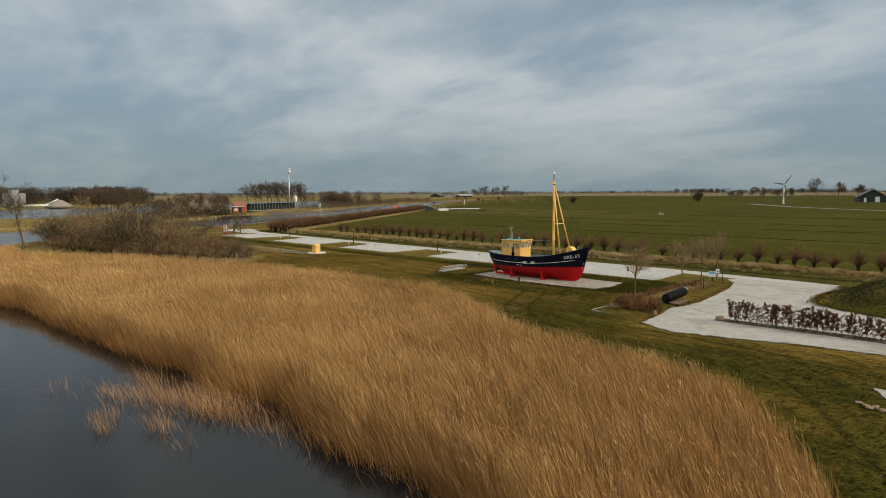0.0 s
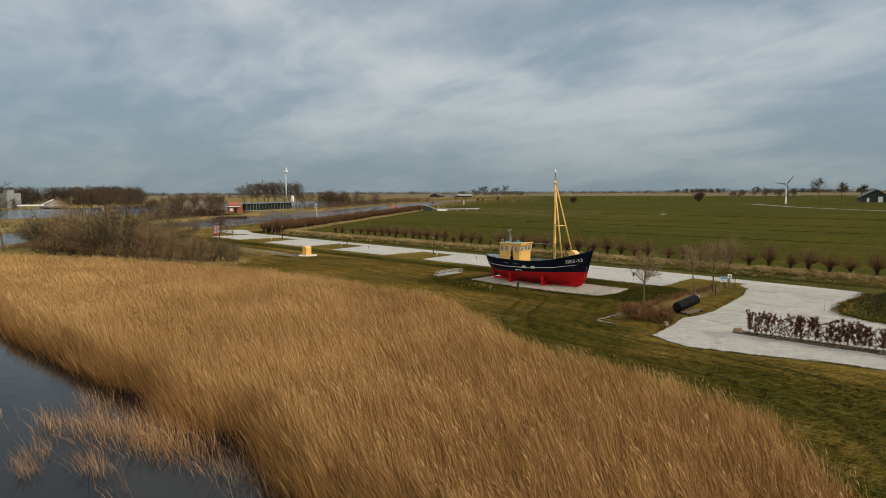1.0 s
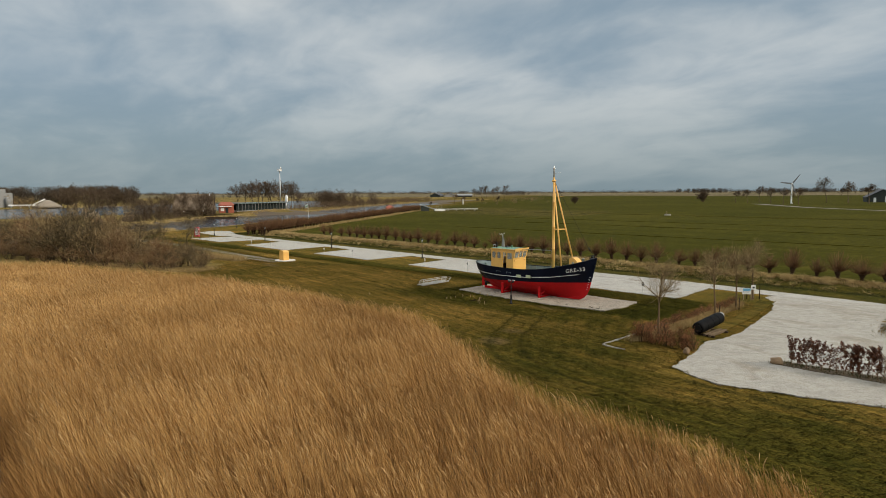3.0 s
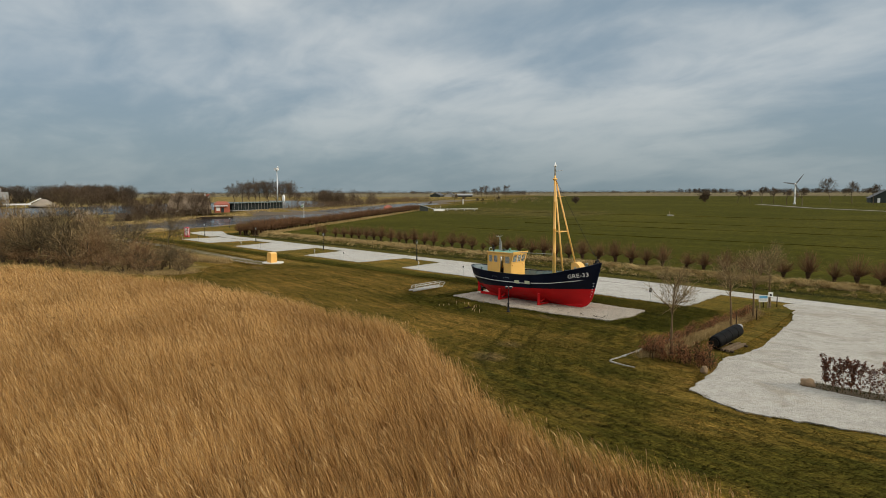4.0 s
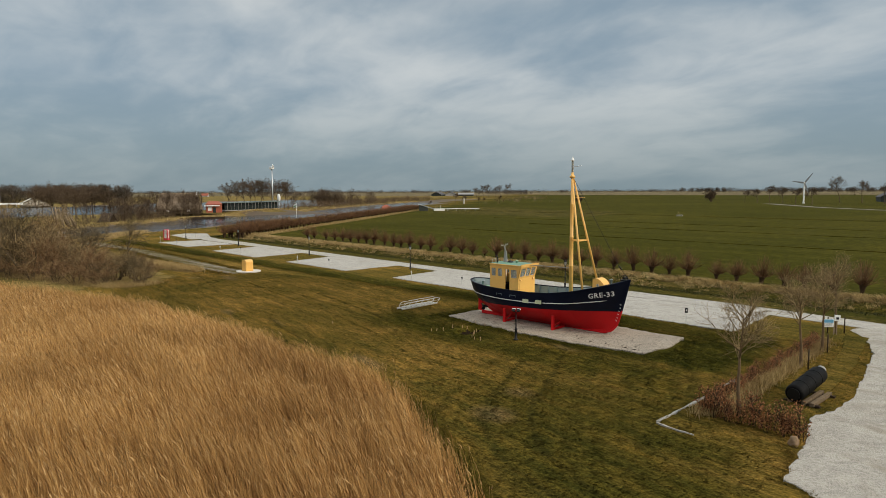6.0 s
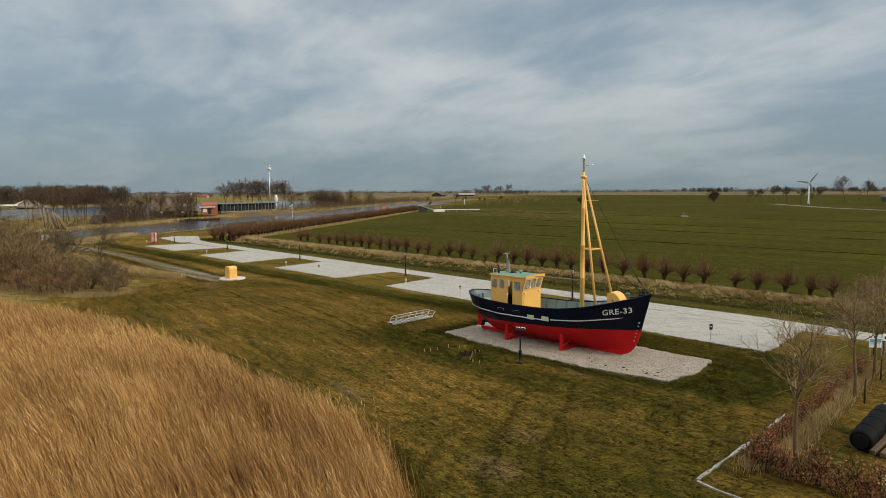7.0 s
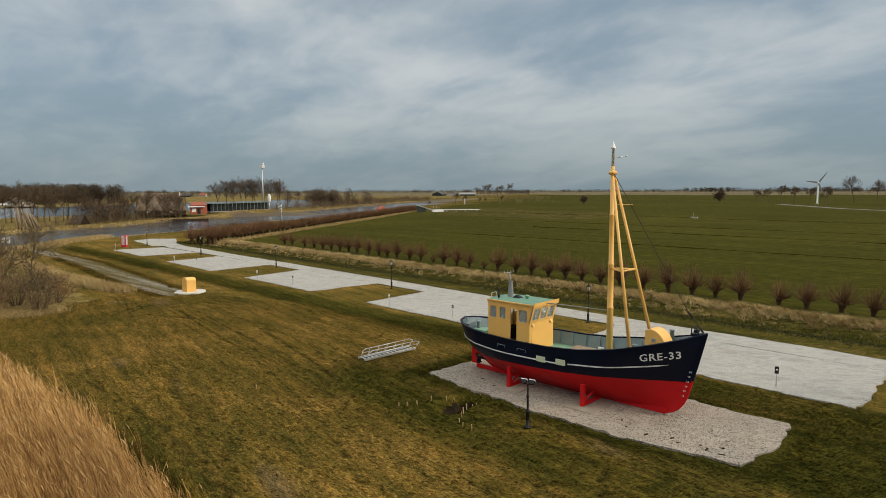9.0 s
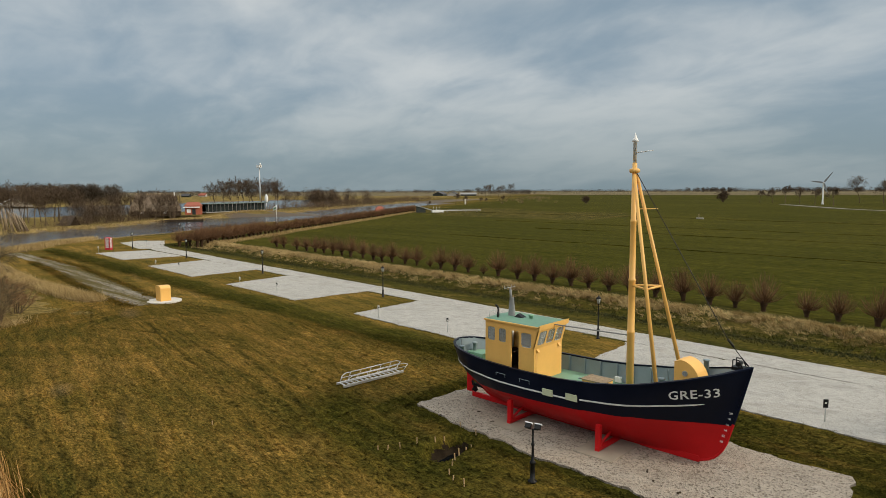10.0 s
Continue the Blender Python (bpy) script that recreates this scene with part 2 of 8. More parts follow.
def water_mat(name, strength, scale, ior=1.33, body=(0.007, 0.007, 0.006), rough=0.06):
    mt, nt, bsdf = nodes_of(name)
    bsdf.inputs["Base Color"].default_value = (*body, 1)
    bsdf.inputs["Roughness"].default_value = rough
    bsdf.inputs["IOR"].default_value = ior
    a = noise_node(nt, scale, 4, 0.55, stretch=(0.7, 1.5, 1), rot=25)
    b = noise_node(nt, 0.08, 3, 0.5)
    h = math_node(nt, "MULTIPLY", a, b)
    bump_node(nt, bsdf, h, strength, 0.12)
    return mt


def glass_mat():
    mt, nt, bsdf = nodes_of("window_glass")
    bsdf.inputs["Base Color"].default_value = (0.80, 0.85, 0.85, 1)
    bsdf.inputs["Roughness"].default_value = 0.03
    bsdf.inputs["Transmission Weight"].default_value = 0.9
    bsdf.inputs["IOR"].default_value = 1.2
    return mt


LAWN_TONES = ((0.063, 0.056, 0.0125), (0.118, 0.082, 0.0185), (0.222, 0.137, 0.037))
LUSH_TONES = ((0.029, 0.031, 0.0054), (0.056, 0.051, 0.0093), (0.110, 0.080, 0.0187))
ROADGREY = plain("grey_farm_road", (0.15, 0.135, 0.11), 0.9, vary=0.2, scale=0.3, bump=0.2)
LAWN = grass_mat("lawn_grass", *LAWN_TONES, -9, streak=(0.14, 1.0, 1), amount=0.42, patch=0.11, lush=LUSH_TONES, tuft_size=4.2)
BLADE = grass_mat("lawn_blade", *LAWN_TONES, -9, streak=(0.14, 1.0, 1), amount=0.42, patch=0.11, blades=True, lush=LUSH_TONES, tuft_size=4.2)
LUSH = grass_mat("lush_grass", *LUSH_TONES, 20, patch=0.15)
FIELD = grass_mat("field_crop", (0.034, 0.036, 0.0046), (0.049, 0.0468, 0.0064), (0.077, 0.066, 0.011), -3, streak=(0.02, 0.30, 1), amount=0.55, patch=0.012, tuft_size=0.55)
BANK = grass_mat("bank_grass", (0.022, 0.027, 0.006), (0.060, 0.052, 0.012), (0.17, 0.12, 0.038), -3, patch=0.2)
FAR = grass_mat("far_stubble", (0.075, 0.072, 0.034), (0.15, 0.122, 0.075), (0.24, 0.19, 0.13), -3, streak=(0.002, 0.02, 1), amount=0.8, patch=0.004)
SHORE = grass_mat("shore_grass", (0.075, 0.066, 0.018), (0.17, 0.125, 0.042), (0.31, 0.225, 0.09), 30, patch=0.08)
MUD = plain("marsh_mud", (0.075, 0.050, 0.026), 0.9, vary=0.4, scale=0.6, bump=0.4, fine=6)
GRAVEL = gravel_mat("white_shell_gravel", (0.415, 0.397, 0.362), (0.27, 0.26, 0.235), 26, amount=0.40, lo=0.50, hi=0.70)
YARDGRAVEL = gravel_mat("worn_yard_gravel", (0.37, 0.35, 0.312), (0.24, 0.22, 0.185), 20, (0.24, 0.205, 0.15), 0.60, 0.05, lo=0.52, hi=0.66)
STONES = gravel_mat("pale_stone_chips", (0.35, 0.302, 0.246), (0.12, 0.096, 0.072), 15, (0.33, 0.25, 0.18), 0.45, 0.07)
RUBBLE = gravel_mat("grey_rubble_track", (0.245, 0.215, 0.17), (0.075, 0.060, 0.042), 4.5, (0.10, 0.078, 0.020), 1.0, 0.15, streak=(0.05, 1.0, 1), lo=0.40, hi=0.56)
WATER = water_mat("calm_dark_water", 0.3, 0.9, 1.24, (0.006, 0.007, 0.008))
CANAL = water_mat("rippled_dark_water", 0.8, 2.6, 1.55, (0.022, 0.028, 0.038), 0.12)
GLASS = glass_mat()
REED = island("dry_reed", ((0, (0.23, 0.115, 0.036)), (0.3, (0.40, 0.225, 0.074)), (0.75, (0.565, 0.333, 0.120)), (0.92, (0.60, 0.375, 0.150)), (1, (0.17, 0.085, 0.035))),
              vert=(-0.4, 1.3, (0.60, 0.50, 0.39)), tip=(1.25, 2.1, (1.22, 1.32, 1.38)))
REED_WET = island("broken_reed", ((0, (0.20, 0.095, 0.042)), (0.5, (0.36, 0.195, 0.085)), (1, (0.56, 0.37, 0.19))))
PLUME = island("reed_plume", ((0, (0.24, 0.14, 0.058)), (0.6, (0.44, 0.275, 0.112)), (1, (0.57, 0.385, 0.18))))
SEDGE = island("dry_sedge", ((0, (0.17, 0.12, 0.042)), (0.4, (0.36, 0.26, 0.11)), (1, (0.52, 0.39, 0.19))))
LUSHB = island("lush_blade", ((0, (0.012, 0.018, 0.004)), (0.5, (0.034, 0.040, 0.007)), (0.85, (0.070, 0.062, 0.013)), (1, (0.16, 0.12, 0.038))))
BARK = plain("grey_bark", (0.12, 0.088, 0.055), 0.95, vary=0.35, scale=4, bump=0.5, fine=30, spec=0.1)
TRUNK_PALE = plain("smooth_pale_bark", (0.135, 0.090, 0.050), 0.9, vary=0.3, scale=3, bump=0.3, spec=0.1)
TWIG = island("brown_twigs", ((0, (0.100, 0.068, 0.033)), (0.6, (0.220, 0.155, 0.074)), (1, (0.43, 0.325, 0.17))))
TWIG_RUST = island("rusty_twigs", ((0, (0.12, 0.066, 0.030)), (0.6, (0.26, 0.155, 0.075)), (1, (0.42, 0.29, 0.15))))
WILLOW = island("reddish_willow_shoots", ((0, (0.085, 0.043, 0.022)), (0.6, (0.170, 0.088, 0.042)), (1, (0.28, 0.165, 0.080))))
WILLOWBARK = plain("dark_willow_bark", (0.060, 0.036, 0.021), 0.95, vary=0.4, scale=6, bump=0.5, spec=0.05)
HEDGEROW = island("brown_willow_scrub", ((0, (0.055, 0.034, 0.020)), (0.6, (0.12, 0.078, 0.044)), (1, (0.22, 0.155, 0.085))))
BEECH = island("dead_beech_leaves", ((0, (0.040, 0.014, 0.009)), (0.6, (0.095, 0.032, 0.016)), (1, (0.19, 0.075, 0.032))))
RUST = island("rusty_shrub", ((0, (0.19, 0.070, 0.032)), (0.6, (0.35, 0.150, 0.064)), (1, (0.48, 0.27, 0.125))))
FARTWIG = island("far_twigs", ((0, (0.050, 0.034, 0.021)), (0.6, (0.100, 0.070, 0.043)), (1, (0.18, 0.13, 0.082))))
TWIG_DARK = island("dark_twigs", ((0, (0.046, 0.035, 0.019)), (0.6, (0.110, 0.083, 0.042)), (1, (0.26, 0.205, 0.105))))
FARWOOD = island("far_wood", ((0, (0.050, 0.040, 0.030)), (0.6, (0.085, 0.068, 0.050)), (1, (0.13, 0.105, 0.078))))
NAVY = plain("navy_hull_paint", (0.0032, 0.0058, 0.0165), 0.42, vary=0.25, bump=0.04, scale=0.8, spec=0.14)
RED = plain("red_hull_paint", (0.50, 0.008, 0.010), 0.5, vary=0.14, bump=0.05, scale=0.8, spec=0.2)
WHITE = plain("white_paint", (0.78, 0.78, 0.76), 0.5, vary=0.06, bump=0.03)
YELLOW = plain("ochre_yellow_paint", (0.78, 0.44, 0.115), 0.45, vary=0.07, bump=0.04, scale=1.2)
DECK = plain("green_deck_paint", (0.20, 0.36, 0.245), 0.6, vary=0.15, bump=0.1, scale=1.0)
GREY = plain("blue_grey_paint", (0.215, 0.270, 0.295), 0.5, vary=0.12, bump=0.05, scale=1.5)
STEEL = plain("galvanised_steel", (0.55, 0.56, 0.56), 0.4, 0.75, vary=0.15, bump=0.06, scale=4)
EXHAUST = plain("stained_grey_funnel", (0.24, 0.24, 0.235), 0.6, vary=0.35, scale=2)
BLACK = plain("black_paint", (0.005, 0.005, 0.0055), 0.5, vary=0.3, bump=0.05, spec=0.3)
TANK = plain("black_plastic_tank", (0.0035, 0.0035, 0.0035), 0.6, vary=0.3, bump=0.05, spec=0.08)
CONCRETE = plain("grey_concrete", (0.36, 0.345, 0.32), 0.9, vary=0.2, scale=1.5, bump=0.3, fine=40)
SLAB = plain("stained_concrete_slab", (0.27, 0.225, 0.172), 0.9, vary=0.2, scale=1.5, bump=0.3, fine=40)
PLINTH = plain("pale_concrete", (0.56, 0.53, 0.48), 0.9, vary=0.16, scale=1.5, bump=0.3, fine=40)
WOOD = plain("weathered_wood", (0.27, 0.20, 0.125), 0.85, vary=0.3, scale=5, bump=0.4, fine=40)
OLDWOOD = plain("old_sleeper_wood", (0.15, 0.11, 0.07), 0.95, vary=0.35, scale=5, bump=0.4, spec=0.1)
PALEWOOD = plain("new_pine_stake", (0.40, 0.27, 0.13), 0.8, vary=0.2, scale=5)
DARKWOOD = plain("dark_timber", (0.045, 0.032, 0.021), 0.95, vary=0.4, scale=4, bump=0.4, spec=0.08)
ROCK = plain("field_boulder", (0.22, 0.145, 0.082), 0.9, vary=0.3, scale=3, bump=0.6, fine=18)
BRICK = plain("red_brick", (0.33, 0.095, 0.052), 0.85, vary=0.2, scale=1.5, bump=0.2, fine=12)
TILE = plain("red_roof_tile", (0.28, 0.080, 0.046), 0.8, vary=0.25, scale=1.2, bump=0.3, fine=6)
THATCH = plain("grey_brown_thatch", (0.17, 0.125, 0.085), 0.95, vary=0.3, scale=1.0, bump=0.5, fine=8)
DARKTHATCH = plain("mossy_dark_thatch", (0.075, 0.052, 0.034), 0.95, vary=0.3, scale=1.0, bump=0.5, fine=8)
SLATE = plain("dark_corrugated_roof", (0.045, 0.045, 0.047), 0.7, vary=0.25, scale=0.6)
BARNWALL = plain("dark_green_boards", (0.028, 0.034, 0.028), 0.8, vary=0.3, scale=1)
GLAZING = plain("greenish_glazing", (0.15, 0.19, 0.178), 0.15, vary=0.3, scale=0.5, bump=0.0)
DARKGLASS = plain("dark_window_glazing", (0.028, 0.036, 0.036), 0.15, vary=0.3, scale=0.5, bump=0.0)
LAMPGLASS = plain("frosted_lamp_glass", (0.62, 0.64, 0.62), 0.25, vary=0.08, bump=0.0)
KIOSK = plain("kiosk_red", (0.42, 0.020, 0.030), 0.4, vary=0.12, bump=0.05)
SAND = plain("pale_sand", (0.24, 0.20, 0.15), 0.95, vary=0.2, scale=0.2, bump=0.3, fine=2)
PIT = plain("wet_dark_earth", (0.022, 0.016, 0.010), 1.0, vary=0.5, scale=2, bump=0.5, spec=0.03)
GREENFLAG = plain("green_flag_cloth", (0.10, 0.22, 0.09), 0.8, vary=0.1)
BLUESIGN = plain("blue_sign_print", (0.12, 0.34, 0.52), 0.5, vary=0.2)
ROOFGREEN = plain("weathered_green_roof_paint", (0.115, 0.235, 0.165), 0.6, vary=0.2, scale=1.5)
PALEGREEN = plain("pale_green_port", (0.60, 0.64, 0.43), 0.55, vary=0.08)

# ---- mesh helpers ----


def np_mesh(name, V, F):
    V, F = np.asarray(V, dtype=np.float32), np.asarray(F, dtype=np.int32)
    me = bpy.data.meshes.new(name)
    me.vertices.add(len(V))
    me.vertices.foreach_set("co", V.ravel())
    me.loops.add(F.size)
    me.loops.foreach_set("vertex_index", F.ravel())
    me.polygons.add(len(F))
    me.polygons.foreach_set("loop_start", np.arange(0, F.size, F.shape[1], dtype=np.int32))
    me.update(calc_edges=True)
    return me


class Geo:
    """Gathers vertices and faces of one mesh."""

    def __init__(self):
        self.v, self.f, self.sm = [], [], []

    def add(self, vs, fs, smooth=False):
        o = len(self.v)
        self.v += [tuple(p) for p in vs]
        self.f += [tuple(i + o for i in q) for q in fs]
        self.sm += [smooth] * len(fs)
        return self

    def box(self, lo, hi, m=None):
        (a, b, c), (d, e, f) = lo, hi
        vs = [(a, b, c), (d, b, c), (d, e, c), (a, e, c), (a, b, f), (d, b, f), (d, e, f), (a, e, f)]
        if m is not None:
            vs = [m @ Vector(p) for p in vs]
        return self.add(vs, [(3, 2, 1, 0), (4, 5, 6, 7), (0, 1, 5, 4), (1, 2, 6, 5), (2, 3, 7, 6), (3, 0, 4, 7)])

    def bbox(self, lo, hi, bev=0.02, m=None):
        """A box with bevelled edges."""
        bm = bmesh.new()
        bmesh.ops.create_cube(bm, size=1)
        for p in bm.verts:
            p.co = Vector([(lo[i] + hi[i]) / 2 + p.co[i] * (hi[i] - lo[i]) for i in range(3)])
        bmesh.ops.bevel(bm, geom=list(bm.edges), offset=bev, segments=2, affect="EDGES", profile=0.6)
        return self.bm(bm, m)

    def bm(self, bm, m=None, smooth=False):
        bm.verts.index_update()
        vs = [(m @ p.co) if m is not None else p.co for p in bm.verts]
        self.add([tuple(p) for p in vs], [tuple(q.index for q in f.verts) for f in bm.faces], smooth)
        bm.free()
        return self

    def tube(self, p0, p1, r0, r1=None, n=8, caps=True):
        r1 = r0 if r1 is None else r1
        p0, p1 = Vector(p0), Vector(p1)
        d = (p1 - p0)
        if d.length < 1e-6:
            return self
        d.normalize()
        u = d.orthogonal().normalized()
        w = d.cross(u)
        vs = []
        for p, r in ((p0, r0), (p1, r1)):
            for i in range(n):
                a = 2 * math.pi * i / n
                vs.append(p + (u * math.cos(a) + w * math.sin(a)) * r)
        fs = [(i, (i + 1) % n, n + (i + 1) % n, n + i) for i in range(n)]
        self.add(vs, fs, n > 5)
        if caps:
            o = len(self.v) - 2 * n
            self.f += [tuple(o + i for i in reversed(range(n))), tuple(o + n + i for i in range(n))]
            self.sm += [False, False]
        return self

    def path(self, pts, r, n=6):
        for a, b in zip(pts[:-1], pts[1:]):
            self.tube(a, b, r, r, n)
        return self

    def lathe(self, prof, n=16, at=(0, 0, 0)):
        """prof: (radius, z) from the bottom to the top."""
        vs = []
        for r, z in prof:
            for i in range(n):
                a = 2 * math.pi * i / n
                vs.append((at[0] + r * math.cos(a), at[1] + r * math.sin(a), at[2] + z))
        fs = []
        for k in range(len(prof) - 1):
            fs += [(k * n + i, k * n + (i + 1) % n, (k + 1) * n + (i + 1) % n, (k + 1) * n + i) for i in range(n)]
        self.add(vs, fs, True)
        o = len(self.v) - len(vs)
        self.f += [tuple(o + i for i in reversed(range(n))), tuple(o + (len(prof) - 1) * n + i for i in range(n))]
        self.sm += [False, False]
        return self

    def prism(self, poly, z0, z1):
        """An upright prism over the plan poly (anticlockwise)."""
        n = len(poly)
        vs = [(x, y, z0) for x, y in poly] + [(x, y, z1) for x, y in poly]
        fs = [(i, (i + 1) % n, n + (i + 1) % n, n + i) for i in range(n)]
        fs += [tuple(range(n, 2 * n)), tuple(reversed(range(n)))]
        return self.add(vs, fs)

    def mesh(self, name):
        me = bpy.data.meshes.new(name)
        me.from_pydata(self.v, [], self.f)
        me.polygons.foreach_set("use_smooth", self.sm)
        me.update()
        return me


def part(name, geo, material, parent=None, label=""):
    me = geo.mesh(name) if isinstance(geo, Geo) else geo
    if not me.materials:
        me.materials.append(material)
    ob = new(name, me)
    if parent is not None:
        ob.parent = parent
    if label:
        ob["label"] = label
    return ob


def thing(name, label, category, group="", kind="", at=None):
    ob = new(name)
    ob.empty_display_size = 0.3
    if at is not None:
        ob.matrix_basis = at
    return tagged(ob, label, category, group, kind)


def waves(x, y, seed, scale):
    """A smooth random field of about -1 to 1."""
    r = np.random.RandomState(seed)
    s = np.zeros_like(np.asarray(x, dtype=float))
    for k in range(7):
        a, f, p = r.uniform(0, 6.283), r.uniform(0.6, 1.9) / scale, r.uniform(0, 6.283)
        s = s + np.sin((x * math.cos(a) + y * math.sin(a)) * f * 6.283 + p)
    return s / 3.2


def inside(poly, x, y):
    c = np.zeros(np.shape(x), dtype=bool)
    n = len(poly)
    for i in range(n):
        (x1, y1), (x2, y2) = poly[i], poly[(i + 1) % n]
        if y1 == y2:
            continue
        hit = ((y1 > y) != (y2 > y)) & (x < (x2 - x1) * (y - y1) / (y2 - y1) + x1)
        c ^= hit
    return c


def edge_dist(poly, x, y, closed=True):
    d = np.full(np.shape(x), 1e9)
    n = len(poly)
    for i in range(n if closed else n - 1):
        (x1, y1), (x2, y2) = poly[i], poly[(i + 1) % n]
        dx, dy = x2 - x1, y2 - y1
        t = np.clip(((x - x1) * dx + (y - y1) * dy) / (dx * dx + dy * dy + 1e-9), 0, 1)
        d = np.minimum(d, np.hypot(x - x1 - t * dx, y - y1 - t * dy))
    return d


def signed(poly, x, y):
    """Distance to the edge, positive inside."""
    d = edge_dist(poly, x, y)
    return np.where(inside(poly, x, y), d, -d)


# ---- plan of the land ----
WATER_Z = -0.7
POND = [(-420, -300), (4, -300), (-1, 2), (-6, 9), (-12, 16.6), (-16.7, 18.7), (-20.9, 19.3), (-22.9, 18.5), (-26.6, 19.2), (-29, 19.9), (-32.1, 21.1), (-34.2, 19.5), (-36.4, 19.0), (-42.6, 20.3), (-46.5, 19.3),
        (-55.6, 19.2), (-64.3, 18.8), (-77.4, 19.3), (-90, 16.5), (-110, 19), (-130, 24), (-150, 29), (-166, 37), (-176, 50), (-184, 64), (-191, 76),
        (-200, 88), (-206, 101), (-214, 119), (-228, 140), (-251, 174), (-281, 227), (-330, 300), (-381, 374), (-500, 545), (-700, 830), (-712, 820),
        (-520, 510), (-400, 326), (-336, 240), (-314, 194), (-290, 148), (-270, 124), (-259, 103), (-251, 87), (-246, 60), (-250, 20), (-300, -60)]
LAKE = [(-372, -300), (-352, 20), (-358, 76), (-372, 123), (-366, 152), (-384, 215), (-440, 330), (-520, 420), (-700, 520), (-735, 480), (-650, 300),
        (-594, 190), (-586, 100), (-602, -300)]
REEDBED = [(-12, 16.6), (-16.7, 18.7), (-20.9, 19.3), (-22.9, 18.5), (-26.6, 19.2), (-29, 19.9), (-32.1, 21.1), (-34.2, 19.5), (-36.4, 19.0), (-42.6, 20.3), (-46.5, 19.3), (-55.6, 19.2), (-64.3, 18.8),
           (-77.4, 19.3), (-90, 16.5), (-110, 19), (-130, 24), (-150, 29), (-150, 34), (-131, 31), (-110, 40.5), (-86, 47.8), (-74.5, 49.5), (-66, 49.9), (-60, 49.9), (-55, 49.5), (-49.7, 49.1),
           (-46, 49.2), (-43, 48.4), (-39.5, 46.6), (-35, 44.0), (-31.5, 41.8), (-28, 39.8), (-24.5, 38.7), (-21.8, 39.2), (-19, 39.1), (-16, 37.8), (-13.7, 37.0), (-11.3, 35.6), (-9.0, 32.8),
           (-6.9, 29.5), (-5.2, 26.7), (-3.9, 23.8), (-3.4, 18), (-5, 12)]
ROAD_N = [(-17.4, 89.3), (-24, 90.3), (-41, 92.3), (-59, 93.0), (-81, 94.4), (-110, 96.2), (-138, 97.9), (-153, 99.2), (-163, 99.6), (-172, 101.5), (-180, 105), (-186, 107.5)]
YARD_E = [(-17.4, 88.6), (-16.9, 84), (-17.6, 77.5), (-17.3, 74.3), (-15.4, 71.8), (-10.4, 69.2), (-4, 67.6), (30, 66.5)]
# wheel ruts of the mowing tractor: half width and course
RUTS = ((0.12, ((-75.7, 52.4), (-71.5, 52.6), (-67.0, 52.5), (-63.1, 52.7), (-58.0, 52.3), (-52, 51.4))),
        (0.16, ((-72, 57.9), (-69.8, 56.7), (-65.5, 55.0), (-62.2, 54.3), (-59.1, 53.4), (-54, 52.6))),
        (0.12, ((-92, 66.9), (-83.6, 65.1), (-76.6, 63.8), (-71.3, 62.9), (-61.2, 60.1), (-56.1, 58.5), (-49, 55.4))),
        (0.12, ((-95, 71), (-80.6, 68.5), (-72.5, 66.5), (-65.2, 64.6), (-58, 62.0))),
        (0.09, ((-90, 67.9), (-81.7, 66.4), (-71.4, 64.7), (-63, 62.3), (-57.2, 60.2), (-50, 57.0))),
        (0.20, ((-46.5, 64), (-43.0, 63.5), (-41.4, 60.5), (-38.5, 53.9), (-37.1, 51.6), (-34.4, 48.8), (-30.3, 46.8), (-24, 45.6), (-16, 44.6))),
        (0.14, ((-44.8, 62), (-43.4, 58.7), (-40.6, 52.6), (-38.6, 49.7), (-35.6, 47.2), (-31.0, 45.3), (-24, 44.1))),
        (0.19, ((-24, 50.8), (-13.2, 49.2), (-9.4, 45.3), (-8.2, 43.4), (-6.5, 41))),
        (0.22, ((-11.5, 43), (-9.1, 39.8), (-7.1, 36.3), (-4.1, 31.1), (-2, 26))),
        (0.09, ((-70, 73.4), (-60.5, 71.5))), (0.09, ((-104, 66.0), (-94.2, 62.9), (-88.5, 65.4), (-84.6, 66.8))))


def ruts(x, y):
    """How deep in a wheel rut a place lies, 0 to 1."""
    v = np.zeros_like(x)
    for w, pts in RUTS:
        d = edge_dist(pts, x, y, False) + 0.06 * waves(x, y, 61, 2.0)
        v = np.maximum(v, np.exp(-(d / w) ** 2))
    return v


def swaths(x, y):
    """Lines left by the mower, following its turns: -1 to 1."""
    d = np.minimum(edge_dist(RUTS[5][1], x, y, False), edge_dist(RUTS[2][1], x, y, False) * 1.05)
    d = np.minimum(d, edge_dist(RUTS[8][1], x, y, False))
    d = d + 0.35 * waves(x, y, 63, 5.0) + 0.12 * waves(x, y, 64, 1.7)
    k = np.clip(0.75 + 0.5 * waves(x, y, 65, 9.0), 0.2, 1.0)
    return k * (0.6 * np.sin(d * 6.283 / 1.25) + 0.4 * np.sin(d * 6.283 / 2.9))


def hummocks(x, y):
    """The uneven turf: tufts and hollows a hand deep, and the ruts."""
    z = np.zeros_like(x)
    k = (x > -116) & (x < 8) & (y > 20) & (y < 82.5)
    a, b = x[k], y[k]
    u = a + 0.35 * b
    h = 0.022 * waves(u, b * 1.5, 81, 1.5) + 0.018 * waves(u * 0.8, b * 1.3, 82, 0.85) + 0.020 * waves(a, b, 83, 3.1)
    z[k] = np.minimum(h - 0.03 - 0.05 * ruts(a, b) + 0.018 * swaths(a, b), 0.015)
    return z


